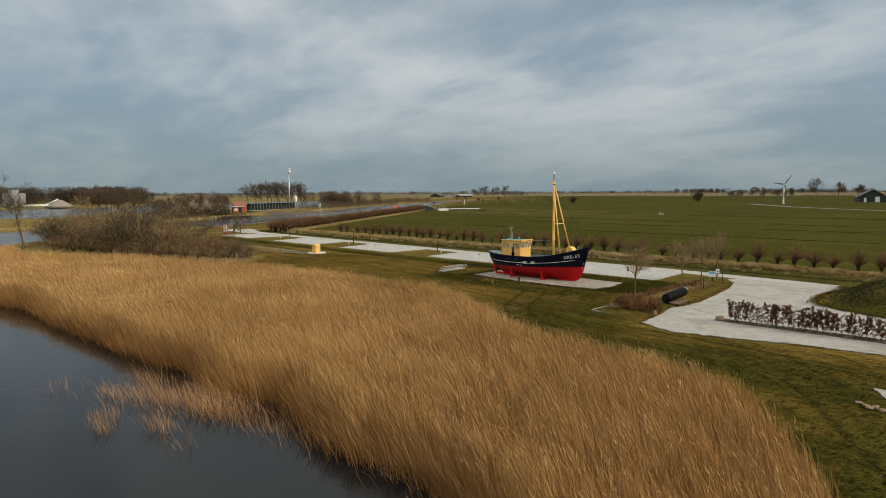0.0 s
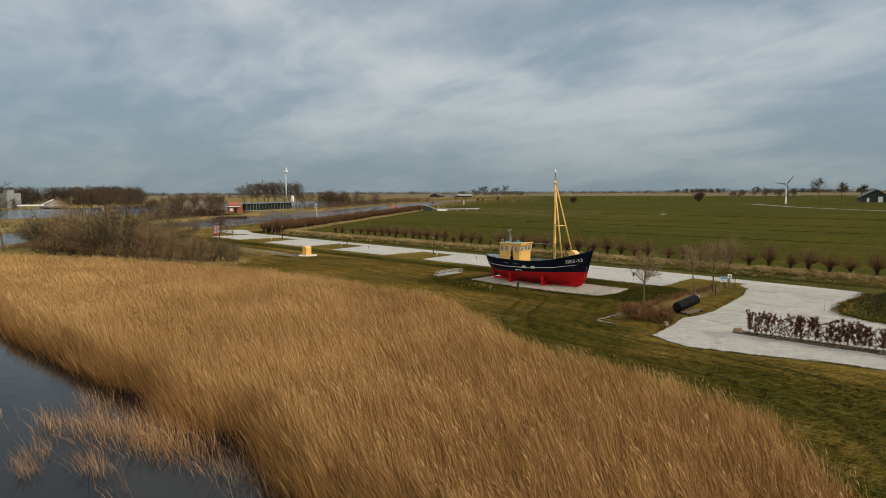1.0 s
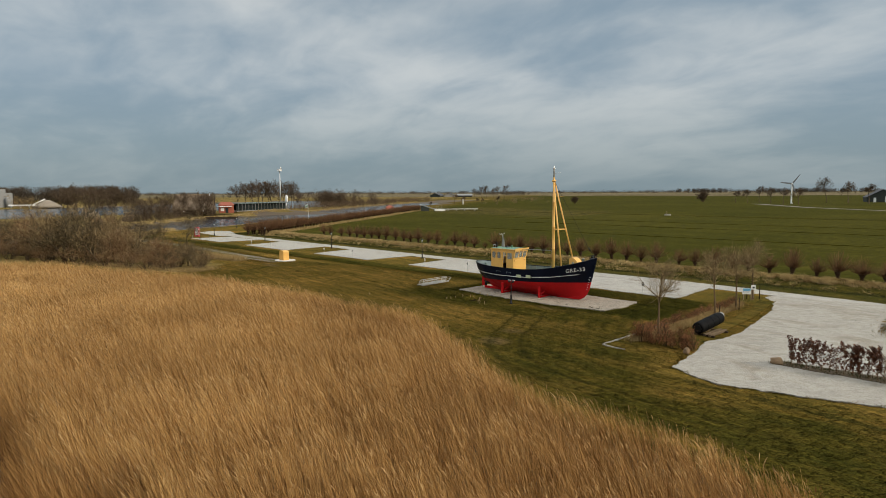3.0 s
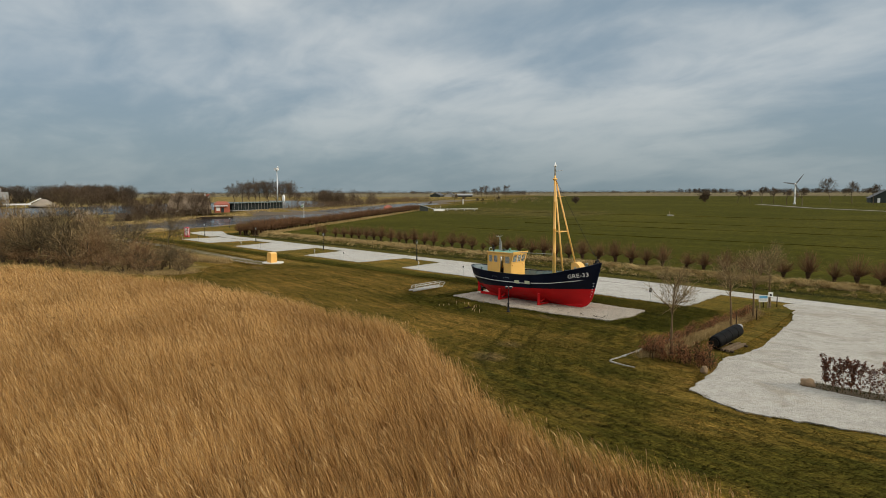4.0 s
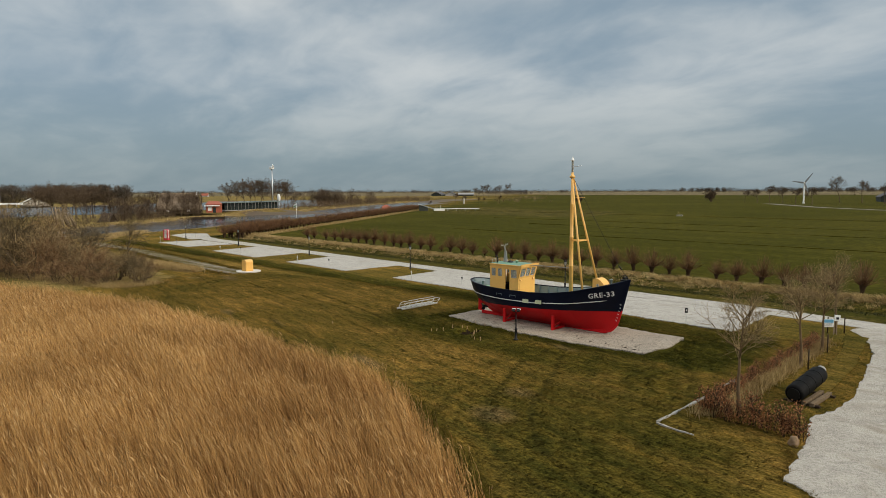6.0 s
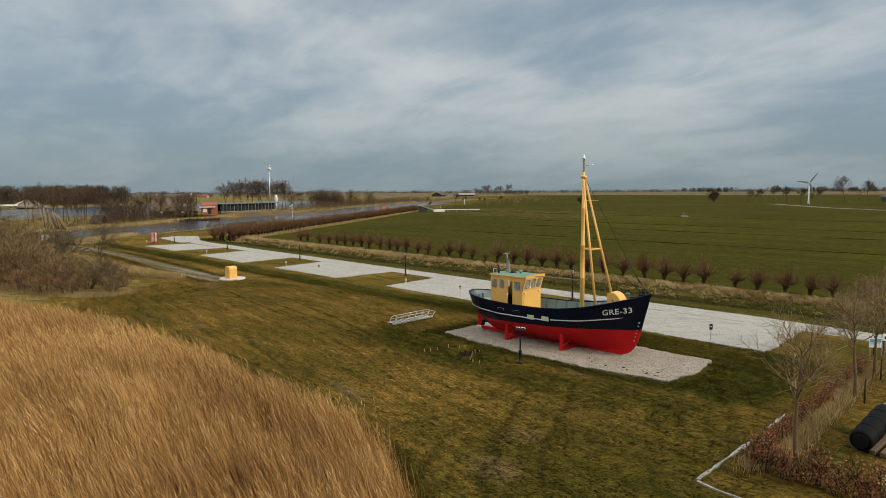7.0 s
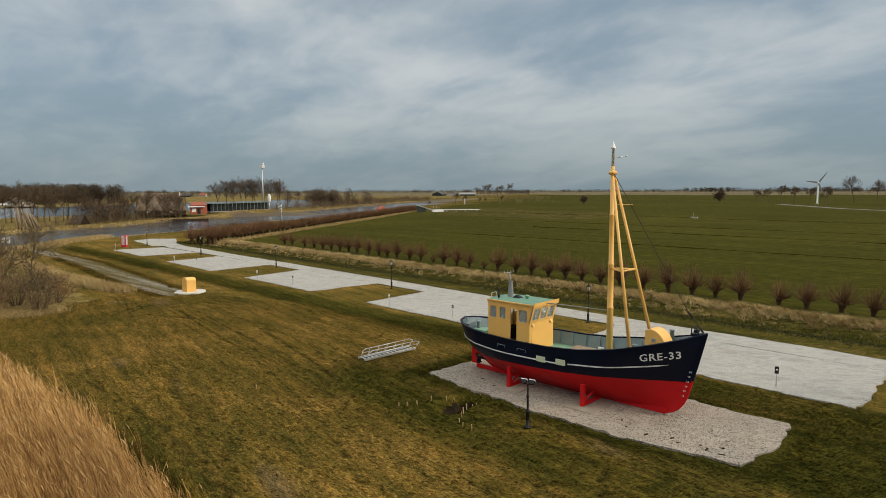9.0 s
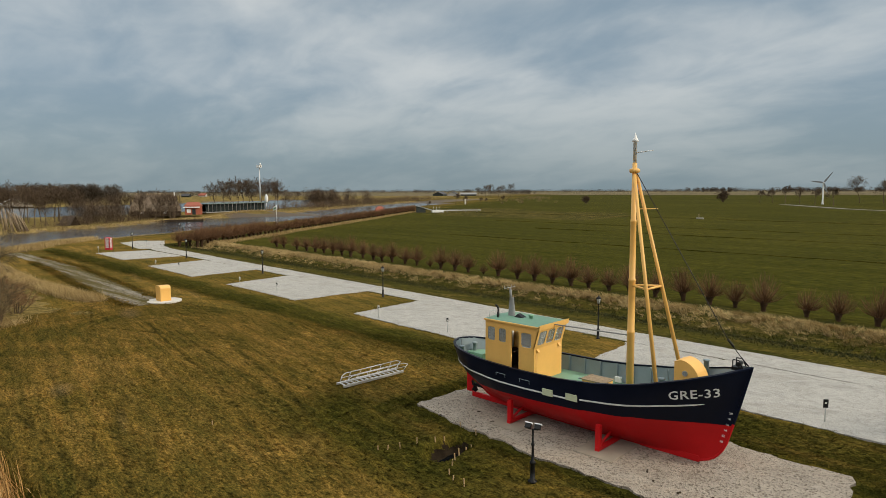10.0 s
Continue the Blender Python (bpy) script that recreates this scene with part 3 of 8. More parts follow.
def land(x, y):
    """Height of the ground."""
    x, y = np.asarray(x, dtype=float), np.asarray(y, dtype=float)
    z = 0.08 * waves(x, y, 3, 26) * np.clip((np.abs(y - 70) - 50) / 20, 0, 1)
    w = np.maximum(signed(POND, x, y), signed(LAKE, x, y))
    z = np.where(w > -1.6, np.minimum(z, -0.7 + np.clip(-w, -1.5, 1.6) * 0.44), z)
    rb = signed(REEDBED, x, y)
    z = np.where(rb > 0, np.minimum(z, 0 - 0.42 * np.clip(rb / 3.0, 0, 1)), z)
    # ditch beyond the road, with the sedge bank behind it
    ry = 95.6 - 0.058 * (x + 60)
    d = y - ry
    ok = (x > -176) & (x < 160)
    z = np.where(ok & (d > 1.0) & (d < 14), z - 0.75 * np.exp(-((d - 5.2) / 2.1) ** 2) + 0.25 * np.exp(-((d - 10.5) / 2.6) ** 2), z)
    # shallow swale between the mown strip and the gravel bays
    sw = y - (77.0 - 0.035 * (x + 50))
    z = np.where((x > -190) & (x < -30), z - 0.20 * np.exp(-(sw / 1.5) ** 2), z)
    # grassy mound beside the yard
    z = z + 2.5 * np.exp(-(((x - 0) / 15.3) ** 2 + ((y - 80) / 9.3) ** 2) ** 4)
    z = z + hummocks(x, y)
    # raised ground under the farm and the pavilion
    z = z + 1.8 * np.exp(-((((x + 328) * 0.45 + (y - 196) * 0.89) / 46) ** 2) ** 2 - (((x + 328) * 0.89 - (y - 196) * 0.45) / 17) ** 4)
    # dug pit
    px, py = x + 53.1, y - 65.4
    u, v = px * -0.15 + py * 0.99, -px * 0.99 - py * 0.15
    z = z - 0.75 * np.exp(-((u / 1.40) ** 4 + (v / 0.62) ** 4)) + 0.16 * np.exp(-(((u + 0.2) / 1.5) ** 2 + ((v - 1.15) / 0.42) ** 2))
    return z


def lushness(x, y):
    """Where the grass is left longer and greener: the swale, round the stones and along the reeds."""
    def ramp(d, w):
        return np.clip(0.5 + d / w, 0, 1)
    sw = y - (78.0 - 0.035 * (x + 50))
    a = 0.85 * ramp(2.2 + 0.45 * waves(x, y, 8, 7) - np.abs(sw), 3.0) * (x > -185) * ramp(-33 - x, 3)
    b = 0.9 * ramp(signed([(-60.2, 66.0), (-37.4, 65.8), (-36.8, 76.0), (-60.2, 75.8)], x, y) + 0.5 * waves(x, y, 9, 4), 2.4)
    c = 0.75 * ramp(signed([(-61, 60.5), (-50, 60.5), (-47, 66), (-66, 68.5)], x, y), 4.5)
    d = 0.7 * ramp(1.6 + signed(REEDBED, x, y), 2.6) * (x > -62)
    e = 0.55 * ramp(signed([(-44, 52), (-30, 40), (-12, 39), (-26, 50), (-33, 66), (-40, 64)], x, y), 7)
    g = 0.62 * ramp(signed([(-57, 61.5), (-46, 58.5), (-34, 59), (-34, 66.5), (-47, 66)], x, y) + 0.8 * waves(x, y, 13, 5), 5)
    f = ramp(signed([(-17, 66), (20, 64), (20, 92), (-16, 92)], x, y), 2)
    h = 0.66 * ramp(signed([(-34, 57), (-27, 56), (-24, 49), (8, 52), (8, 20), (-8, 20), (-10, 37), (-30, 41)], x, y) + 1.2 * waves(x, y, 15, 6), 6)
    k = 0.8 * ramp(signed([(-39, 66), (-32.4, 65.5), (-33, 80), (-39, 79.5)], x, y) + 0.5 * waves(x, y, 16, 4), 2.4)
    return np.maximum.reduce([a, b, c, d, e, f, g, h, k]) * np.ones_like(x)


# worn spots in the turf: place, half length, half width, strength
WORN = ((-51.8, 53.1, 2.6, 0.7, 0.9), (-39.0, 51.0, 1.6, 1.3, 0.8), (-40.1, 54.8, 1.5, 1.2, 0.6), (-75.8, 55.5, 2.0, 0.8, 0.7), (-44.0, 65.4, 1.8, 0.7, 0.6), (-68.0, 56.2, 3.2, 0.4, 0.5), (-98, 67.5, 3.5, 1.2, 0.7),
        (-104.5, 77.0, 6, 0.7, 0.5), (-125, 78.2, 9, 0.7, 0.5))


def set_lush(me):
    co = np.empty(len(me.vertices) * 3, dtype=np.float32)
    me.vertices.foreach_get("co", co)
    co = co.reshape(-1, 3)
    v = np.zeros(len(co), dtype=np.float32)
    near = (np.abs(co[:, 0] + 90) < 115) & (np.abs(co[:, 1] - 60) < 60)
    v[near] = lushness(co[near, 0].astype(float), co[near, 1].astype(float))
    me.attributes.new("lush", "FLOAT", "POINT").data.foreach_set("value", v)
    bare = np.zeros(len(co), dtype=np.float32)
    for x, y, a, b, s in WORN:
        u, w = (co[:, 0] - x) * 0.96 - (co[:, 1] - y) * 0.28, (co[:, 0] - x) * 0.28 + (co[:, 1] - y) * 0.96
        bare = np.maximum(bare, s * np.exp(-((u / a) ** 2 + (w / b) ** 2)))
    rut = np.zeros(len(co), dtype=np.float32)
    rut[near] = ruts(co[near, 0].astype(float), co[near, 1].astype(float))
    comb = np.zeros(len(co), dtype=np.float32)
    comb[near] = 0.5 + 0.5 * swaths(co[near, 0].astype(float), co[near, 1].astype(float))
    me.attributes.new("comb", "FLOAT", "POINT").data.foreach_set("value", comb)
    me.attributes.new("rut", "FLOAT", "POINT").data.foreach_set("value", rut)
    me.attributes.new("worn", "FLOAT", "POINT").data.foreach_set("value", bare.astype(np.float32))


def build_ground():
    def axis(lo, hi, step, far):
        core = list(np.arange(lo, hi, step))
        out, s, p = [], step, hi
        while p < far:
            out.append(p)
            s *= 1.12
            p += s
        neg, s, p = [], step, lo
        while p > -far:
            s *= 1.10
            p -= s
            neg.append(p)
        return np.array(neg[::-1] + core + out)

    xs, ys = axis(-215, 8, 0.62, 4800), axis(10, 124, 0.62, 4800)

    def finer(a, lo, hi, step):
        return np.unique(np.round(np.concatenate([a[(a < lo) | (a > hi)], np.arange(lo, hi + 0.01, step)]), 3))
    xs, ys = finer(finer(xs, -100, 2, 0.27), -54.6, -51.8, 0.09), finer(finer(ys, 34, 80, 0.27), 63.6, 67.5, 0.09)
    X, Y = np.meshgrid(xs, ys)
    Z = land(X, Y)
    nx, ny = len(xs), len(ys)
    V = np.stack([X.ravel(), Y.ravel(), Z.ravel()], 1)
    i = (np.arange(ny - 1)[:, None] * nx + np.arange(nx - 1)[None, :]).ravel()
    F = np.stack([i, i + 1, i + 1 + nx, i + nx], 1)
    me = np_mesh("ground", V, F)
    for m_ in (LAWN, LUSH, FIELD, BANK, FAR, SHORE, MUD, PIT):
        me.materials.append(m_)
    cx, cy = V[F].mean(1)[:, 0], V[F].mean(1)[:, 1]
    jit = waves(cx, cy, 11, 6) * 0.5
    mat = np.zeros(len(F), dtype=np.int32)
    d = cy - (95.6 - 0.058 * (cx + 60))
    mat[(d > 1) & (cx > -176 - (d - 2) * 0.65)] = 2
    mat[(d > -6) & (d < 13.5 + jit) & (cx > -178)] = 3
    mat[(d > -1) & (d < 7.0 + jit) & (cx > -178) & (cx < -18)] = 1
    sw = cy - (78.0 - 0.035 * (cx + 50))
    rb = signed(REEDBED, cx, cy)
    mat[np.hypot(cx / 16.5, (cy - 80) / 10.5) + 0.05 * jit < 1] = 3
    mat[rb > -0.1] = 6
    mat[(signed([(-100, 38), (-160, 20), (-190, 40), (-185, 66), (-103, 64)], cx, cy) + jit * 3 > 0) & (rb < 0)] = 5
    w = np.maximum(signed(POND, cx, cy), signed(LAKE, cx, cy))
    mat[(w > -2.2 + jit) & (rb < 0) & ((cx < -165) | (cy < 17))] = 5
    mat[w > 0.5] = 6
    left = (cx < -235 - 0) & (cy < 90 + (-235 - cx) * 1.42)
    mat[left & (w < -2)] = 5
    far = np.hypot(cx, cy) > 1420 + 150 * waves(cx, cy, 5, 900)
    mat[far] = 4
    mat[(np.abs(cx + 230) < 80) & (np.abs(cy - 300) < 70) & (signed([(-285, 280), (-250, 262), (-165, 262), (-172, 320), (-330, 370)], cx, cy) > 0)] = 3
    px, py = cx + 53.1, cy - 65.4
    u, v = px * -0.15 + py * 0.99, -px * 0.99 - py * 0.15
    mat[np.hypot(u / 1.40, v / 0.66) < 1 + 0.07 * waves(cx, cy, 12, 0.5)] = 7
    set_lush(me)
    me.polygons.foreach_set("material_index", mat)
    me.polygons.foreach_set("use_smooth", np.ones(len(F), dtype=bool))
    me.update()
    tagged(new("ground", me), "winter grassland, mown lawn and dark green crop field", "ground", kind="structure")


build_ground()
for nm, lb, x0, x1, mt_ in (("pond", "still dark pond water reflecting the sky", -178, 300, WATER), ("canal", "rippled grey canal and lake water", -4700, -178, CANAL)):
    gw = Geo().add([(x0, -4700, WATER_Z), (x1, -4700, WATER_Z), (x1, 4700, WATER_Z), (x0, 4700, WATER_Z)], [(0, 1, 2, 3)])
    tagged(part(nm, gw, mt_), lb, "water", kind="structure")


def patch(name, poly, material, label, z=0.03, step=0.45, wob=0.10, seed=1, category="pavement"):
    """A laid surface with a ragged edge, standing a little proud of the grass."""
    r = random.Random(seed)
    pts = []
    n = len(poly)
    for i in range(n):
        a, b = Vector(poly[i]), Vector(poly[(i + 1) % n])
        k = max(1, int((b - a).length / step))
        nrm = Vector((-(b - a).y, (b - a).x)).normalized()
        for j in range(k):
            p = a.lerp(b, j / k)
            o = wob * (1.5 * noise.noise(Vector((p.x * 0.45, p.y * 0.45, seed))) + 1.3 * noise.noise(Vector((p.x * 1.7, p.y * 1.7, seed))) + 0.45 * r.uniform(-1, 1))
            pts.append(p + nrm * o)
    bm = bmesh.new()
    top = [bm.verts.new((p.x, p.y, z)) for p in pts]
    low = [bm.verts.new((p.x, p.y, z - 0.35)) for p in pts]
    m_ = len(pts)
    for i in range(m_):
        bm.faces.new((top[i], low[i], low[(i + 1) % m_], top[(i + 1) % m_]))
    es = [bm.edges.get((top[i], top[(i + 1) % m_])) for i in range(m_)]
    bmesh.ops.triangle_fill(bm, edges=es, use_beauty=True)
    bmesh.ops.recalc_face_normals(bm, faces=list(bm.faces))
    me = bpy.data.meshes.new(name)
    bm.to_mesh(me)
    bm.free()
    me.materials.append(material)
    return tagged(new(name, me), label, category, kind="structure")


ROAD_S = [(x, y - 3.2 - (0.6 if x < -150 else 0)) for x, y in reversed(ROAD_N)]
patch("road", ROAD_N + ROAD_S, GRAVEL, "white shell gravel track through the grass", z=0.034, wob=0.07, seed=4, category="road")
patch("yard", [(-25.7, 52.8), (-21.8, 51.2), (-17.7, 52.0), (-14, 53.1), (-8, 53.8), (30, 54.6)] + YARD_E[::-1] + [(-18.5, 89.0), (-29.6, 87.6), (-30.2, 86.2), (-28.6, 83.6),
      (-27.3, 79), (-26.4, 71.6), (-26.0, 66.5), (-26.2, 63.3), (-26.9, 61.4), (-26.0, 57.6)], YARDGRAVEL, "white shell gravel yard with worn wheel tracks", z=0.035, step=0.22, wob=0.11, seed=5)
patch("soiled_edge", [(-26.9, 58.0), (-27.4, 59.6), (-28.8, 61.0), (-28.8, 64), (-28.4, 68), (-28.6, 73), (-29.1, 79), (-30, 84), (-28.4, 83.9), (-27.8, 78), (-27.2, 71), (-27.1, 66.4), (-27.6, 63), (-26.6, 60)], LAWN, "trodden strip of thin grass and soil along the yard", z=0.040, step=0.12, wob=0.10, seed=6)
BAYS = [((-165.6, 85.8), (-148.9, 84.9), (-147.4, 94.9), (-164, 95.2)), ((-136.6, 84.3), (-119.0, 83.4), (-119.6, 94.0), (-138.2, 94.4)),
        ((-108.9, 83.2), (-92.2, 82.4), (-91.4, 92.4), (-110.3, 93.4)), ((-81.7, 82.1), (-65.5, 81.2), (-65.0, 91.0), (-82.4, 91.4)),
        ((-56.0, 80.4), (-36.9, 79.2), (-36.9, 88.9), (-57.0, 89.6)), ((-187.4, 98.0), (-168.5, 95.0), (-166, 99), (-174, 101.5), (-186.5, 107.0), (-190.5, 103.2))]
for i, b in enumerate(BAYS):
    patch("gravel_bay", list(b), GRAVEL, "white gravel camper parking bay beside the track", z=0.03 - 0.001 * i, wob=0.14, seed=20 + i)
patch("boat_pad", [(-58.3, 68.2), (-50.5, 67.1), (-44.2, 66.9), (-39.0, 67.6), (-38.3, 70.4), (-38.9, 74.2), (-47, 74.6), (-58.4, 74.6)], STONES,
      "bed of coarse white stones under the boat", z=0.06, wob=0.16, seed=33)
patch("rubble_track", [(-101.8, 72.2), (-108.4, 72.9), (-128, 74.9), (-145, 76.4), (-160, 76.6), (-178, 76.0), (-179, 74), (-157, 73.6), (-140, 72.4), (-125, 70.6), (-110, 69.4), (-101, 69.2)], RUBBLE,
      "grey rubble path leading to the yellow pillar", z=0.03, wob=0.30, step=0.3, seed=34)
patch("drain_edge", [(-32.30, 55.7), (-32.16, 55.7), (-32.06, 58.5), (-31.98, 61.2), (-32.06, 61.2), (-32.16, 58.5)], GRAVEL, "narrow line of white gravel in the lawn", z=0.035, step=0.35, wob=0.06, seed=35)
patch("drain_edge", [(-32.06, 63.6), (-31.96, 63.6), (-31.95, 66.4), (-32.03, 66.4)], GRAVEL, "narrow line of white gravel in the lawn", z=0.03, step=0.3, wob=0.06, seed=38)
patch("drain_edge", [(-32.2, 55.66), (-32.2, 55.40), (-31.2, 55.22), (-30.2, 55.20), (-30.2, 55.23), (-31.2, 55.32)], GRAVEL, "narrow line of white gravel in the lawn", z=0.033, step=0.25, wob=0.06, seed=36)
patch("gravel_edge", [(-6.9, 44.4), (-5.9, 42.5), (0, 41.9), (8, 41.6), (8, 45.6), (0, 45.2)], GRAVEL, "white gravel corner at the edge of the lawn", z=0.03, seed=37)
patch("hedge_bed", [(-21.2, 59.3), (-20.9, 58.1), (-14, 57.9), (8, 57.4), (8, 58.9), (-14, 59.4)], MUD, "strip of dark soil and grass under the hedge", z=0.055, step=0.3, wob=0.12, seed=39)
for i, (a, b, w) in enumerate((((-150, 168), (20, 163), 0.35), ((-260, 300), (40, 296), 1.3), ((-122, 294), (60, 284), 0.6), ((-190, 236), (60, 231), 0.4), ((-150, 206), (60, 200), 0.3))):
    patch("furrow", [a, (a[0], a[1] - w * 0.6), (b[0], b[1] - w * 0.6), b], LUSH if i != 1 else BANK, "shallow dark drainage furrow across the field", z=0.10, step=4, wob=0.12, seed=40 + i, category="furrow")

# ---- the fishing boat ----
BX, BY = -50.0, 71.4


def interp(x, pts):
    return float(np.interp(x, [p[0] for p in pts], [p[1] for p in pts]))


STEM = [(0.12, 5.9), (0.25, 6.32), (0.45, 6.62), (0.8, 6.92), (1.2, 7.10), (1.9, 7.30), (3.0, 7.60), (4.6, 8.0)]
STERN = [(0.12, -5.2), (0.5, -6.0), (0.9, -6.7), (1.3, -7.25), (1.7, -7.68), (2.2, -7.95), (3.4, -8.08)]
SHEER = [(-8.42, 3.28), (-7, 3.12), (-5, 3.0), (-2.5, 2.95), (0, 2.98), (2, 3.12), (4, 3.42), (6, 3.92), (7.2, 4.28), (8.0, 4.58)]
PLAN = [(0.0, 0.02), (0.008, 0.45), (0.02, 0.80), (0.05, 1.25), (0.09, 1.58), (0.15, 1.86), (0.25, 2.08), (0.4, 2.2), (0.58, 2.2), (0.7, 2.10), (0.79, 1.86), (0.87, 1.42), (0.93, 0.92), (0.97, 0.46), (1.0, 0.03)]


def sheer_z(x):
    return interp(x, SHEER)


def water_z(s):
    return interp(s, [(0, 1.25), (0.08, 1.36), (0.3, 1.52), (0.6, 1.72), (1, 1.98)])


def hull_point(s, z, top):
    x0, x1 = interp(z, STERN), interp(z, STEM)
    x = x0 + s * (x1 - x0)
    b = interp(s, PLAN)
    v = max(0.0, min(1.0, (z - 0.12) / (top - 0.12)))
    fine = 1.0 + 1.9 * (1 - v) ** 1.3
    rel = (b / 2.2) ** fine
    full = 1 - (1 - v) ** (3.3 if 0.12 < s < 0.75 else 2.6)
    flare = 1 - 0.10 * (1 - v) * (s > 0.6)
    return x, 2.2 * rel * full * flare + 0.03 * (1 - v)


def hull_strip(lo, hi, rows, off=0.0, ns=72):
    """Both sides of the hull between two level lines lo(s) and hi(s)."""
    g = Geo()
    S = [(i / ns) for i in range(ns + 1)]
    S = sorted(set(S + [0.004, 0.01, 0.03, 0.06, 0.985, 0.995]))
    for side in (-1, 1):
        vs, fs = [], []
        for s in S:
            for k in range(rows + 1):
                top = sheer_z(-8.4 + s * 16.4)
                z = lo(s) + (hi(s) - lo(s)) * k / rows
                x, y = hull_point(s, z, top)
                vs.append((x, side * max(0.0, y + off), z))
        m_ = rows + 1
        for i in range(len(S) - 1):
            for k in range(rows):
                q = (i * m_ + k, (i + 1) * m_ + k, (i + 1) * m_ + k + 1, i * m_ + k + 1)
                fs.append(q if side < 0 else q[::-1])
        g.add(vs, fs, True)
    return g


def deck_z(x):
    return max(2.12, sheer_z(x) - 0.95)


def letter_mesh(body, size, weight):
    """Upright painted characters as a mesh in the plane, a little heavier than the plain font."""
    cu = bpy.data.curves.new("lettering", "FONT")
    cu.body, cu.size, cu.extrude, cu.resolution_u, cu.offset = body, size, 0.01 * size / 0.62, 2, weight
    cu.space_character = 1.08
    tmp = bpy.data.objects.new("lettering_tmp", cu)
    scene.collection.objects.link(tmp)
    me = bpy.data.meshes.new_from_object(tmp.evaluated_get(bpy.context.evaluated_depsgraph_get()))
    bpy.data.objects.remove(tmp)
    bpy.data.curves.remove(cu)
    return me


def build_boat():
    boat = thing("fishing_boat", "restored black and red wooden-style fishing cutter with yellow wheelhouse and mast", "boat", at=pose(BX, BY, 0))
    top = lambda s: sheer_z(-8.4 + s * 16.4)
    part("hull_bottom", hull_strip(lambda s: 0.12, water_z, 16), RED, boat, "red painted lower hull")
    tops = part("upper_hull", hull_strip(water_z, top, 10), NAVY, boat, "navy black upper hull")
    # inner bulwark
    g = Geo()
    S = [0.002, 0.006, 0.011] + [0.018 + 0.97 * i / 70 for i in range(71)]
    for side in (-1, 1):
        vs, fs = [], []
        for s in S:
            x, y = hull_point(s, top(s), top(s))
            for k in range(5):
                z = deck_z(x) - 0.12 + (top(s) - 0.002 - deck_z(x) + 0.12) * k / 4
                xk, yk = hull_point(s, z, top(s))
                vs.append((xk + 0.10 * max(0.0, 1 - s / 0.05), side * max(0.0, yk - 0.09), z))
        for i in range(len(S) - 1):
            for k in range(4):
                q = (5 * i + k, 5 * i + k + 1, 5 * i + k + 6, 5 * i + k + 5)
                fs.append(q if side < 0 else q[::-1])
        g.add(vs, fs, True)
    part("bulwark_inside", g, GREY, boat, "blue-grey inner bulwark")
    # cap rail
    g = Geo()
    vs, fs = [], []
    ring = [hull_point(s, top(s), top(s)) + (top(s),) for s in [0.0005 + 0.999 * i / 90 for i in range(91)]]
    loop = [(x, -y, z) for x, y, z in ring] + [(x, y, z) for x, y, z in reversed(ring)]
    n = len(loop)
    for i, (x, y, z) in enumerate(loop):
        r = math.hypot(x * 0.25, y) or 1
        nx_, ny_ = (0.25 * x / r, y / r)
        for o, h in ((0.035, -0.04), (0.035, 0.035), (-0.11, 0.035), (-0.11, -0.04)):
            vs.append((x + nx_ * o, y + ny_ * o, z + h))
    for i in range(n):
        j = (i + 1) % n
        for k in range(4):
            fs.append((i * 4 + k, j * 4 + k, j * 4 + (k + 1) % 4, i * 4 + (k + 1) % 4))
    g.add(vs, fs)
    part("cap_rail", g, NAVY, boat)
    # deck
    g = Geo()
    vs, fs = [], []
    for s in S:
        x, y = hull_point(s, top(s), top(s))
        x, y = hull_point(s, deck_z(x), top(s))
        y = max(0.01, y - 0.06)
        for k in range(7):
            f = -1 + k / 3
            vs.append((x, y * f, deck_z(x) + 0.05 * (1 - f * f)))
    for i in range(len(S) - 1):
        for k in range(6):
            fs.append((i * 7 + k, (i + 1) * 7 + k, (i + 1) * 7 + k + 1, i * 7 + k + 1))
    g.add(vs, fs, True)
    part("deck", g, DECK, boat, "pale green painted deck")
    # keel, stem bar, rudder, propeller
    g = Geo()
    g.bbox((-7.0, -0.08, 0.07), (6.0, 0.08, 0.34), 0.02)
    part("keel", g, RED, boat)
    g = Geo()
    zs = [0.14 + i * (4.62 - 0.14) / 30 for i in range(31)]
    for a, b in zip(zs[:-1], zs[1:]):
        if a > 1.95:
            g.tube((interp(a, STEM) + 0.0, 0, a), (interp(b, STEM) + 0.0, 0, b), 0.06, n=8, caps=False)
    part("stem_bar", g, NAVY, boat)
    g = Geo()
    for a, b in zip(zs[:-1], zs[1:]):
        if a <= 1.95:
            g.tube((interp(a, STEM), 0, a), (interp(b, STEM), 0, b), 0.06, n=8, caps=False)
    part("forefoot_bar", g, RED, boat)
    g = Geo().prism([(-7.42, -0.05), (-6.98, -0.05), (-6.98, 0.05), (-7.42, 0.05)], 0.32, 1.42)
    part("rudder", g, RED, boat)
    g = Geo().tube((-7.0, 0, 0.75), (-6.1, 0, 0.80), 0.09, 0.13, 10)
    for k in range(3):
        a = k * 2.094 + 0.4
        d = Vector((0, math.cos(a), math.sin(a)))
        t = Vector((0.12, -math.sin(a) * 0.16, math.cos(a) * 0.16))
        c = Vector((-6.82, 0, 0.76))
        vs = [c + d * 0.06 - t * 0.3, c + d * 0.06 + t * 0.3, c + d * 0.30 + t * 0.9, c + d * 0.42 + t * 0.1, c + d * 0.30 - t * 0.9]
        off = Vector((0.02, 0, 0))
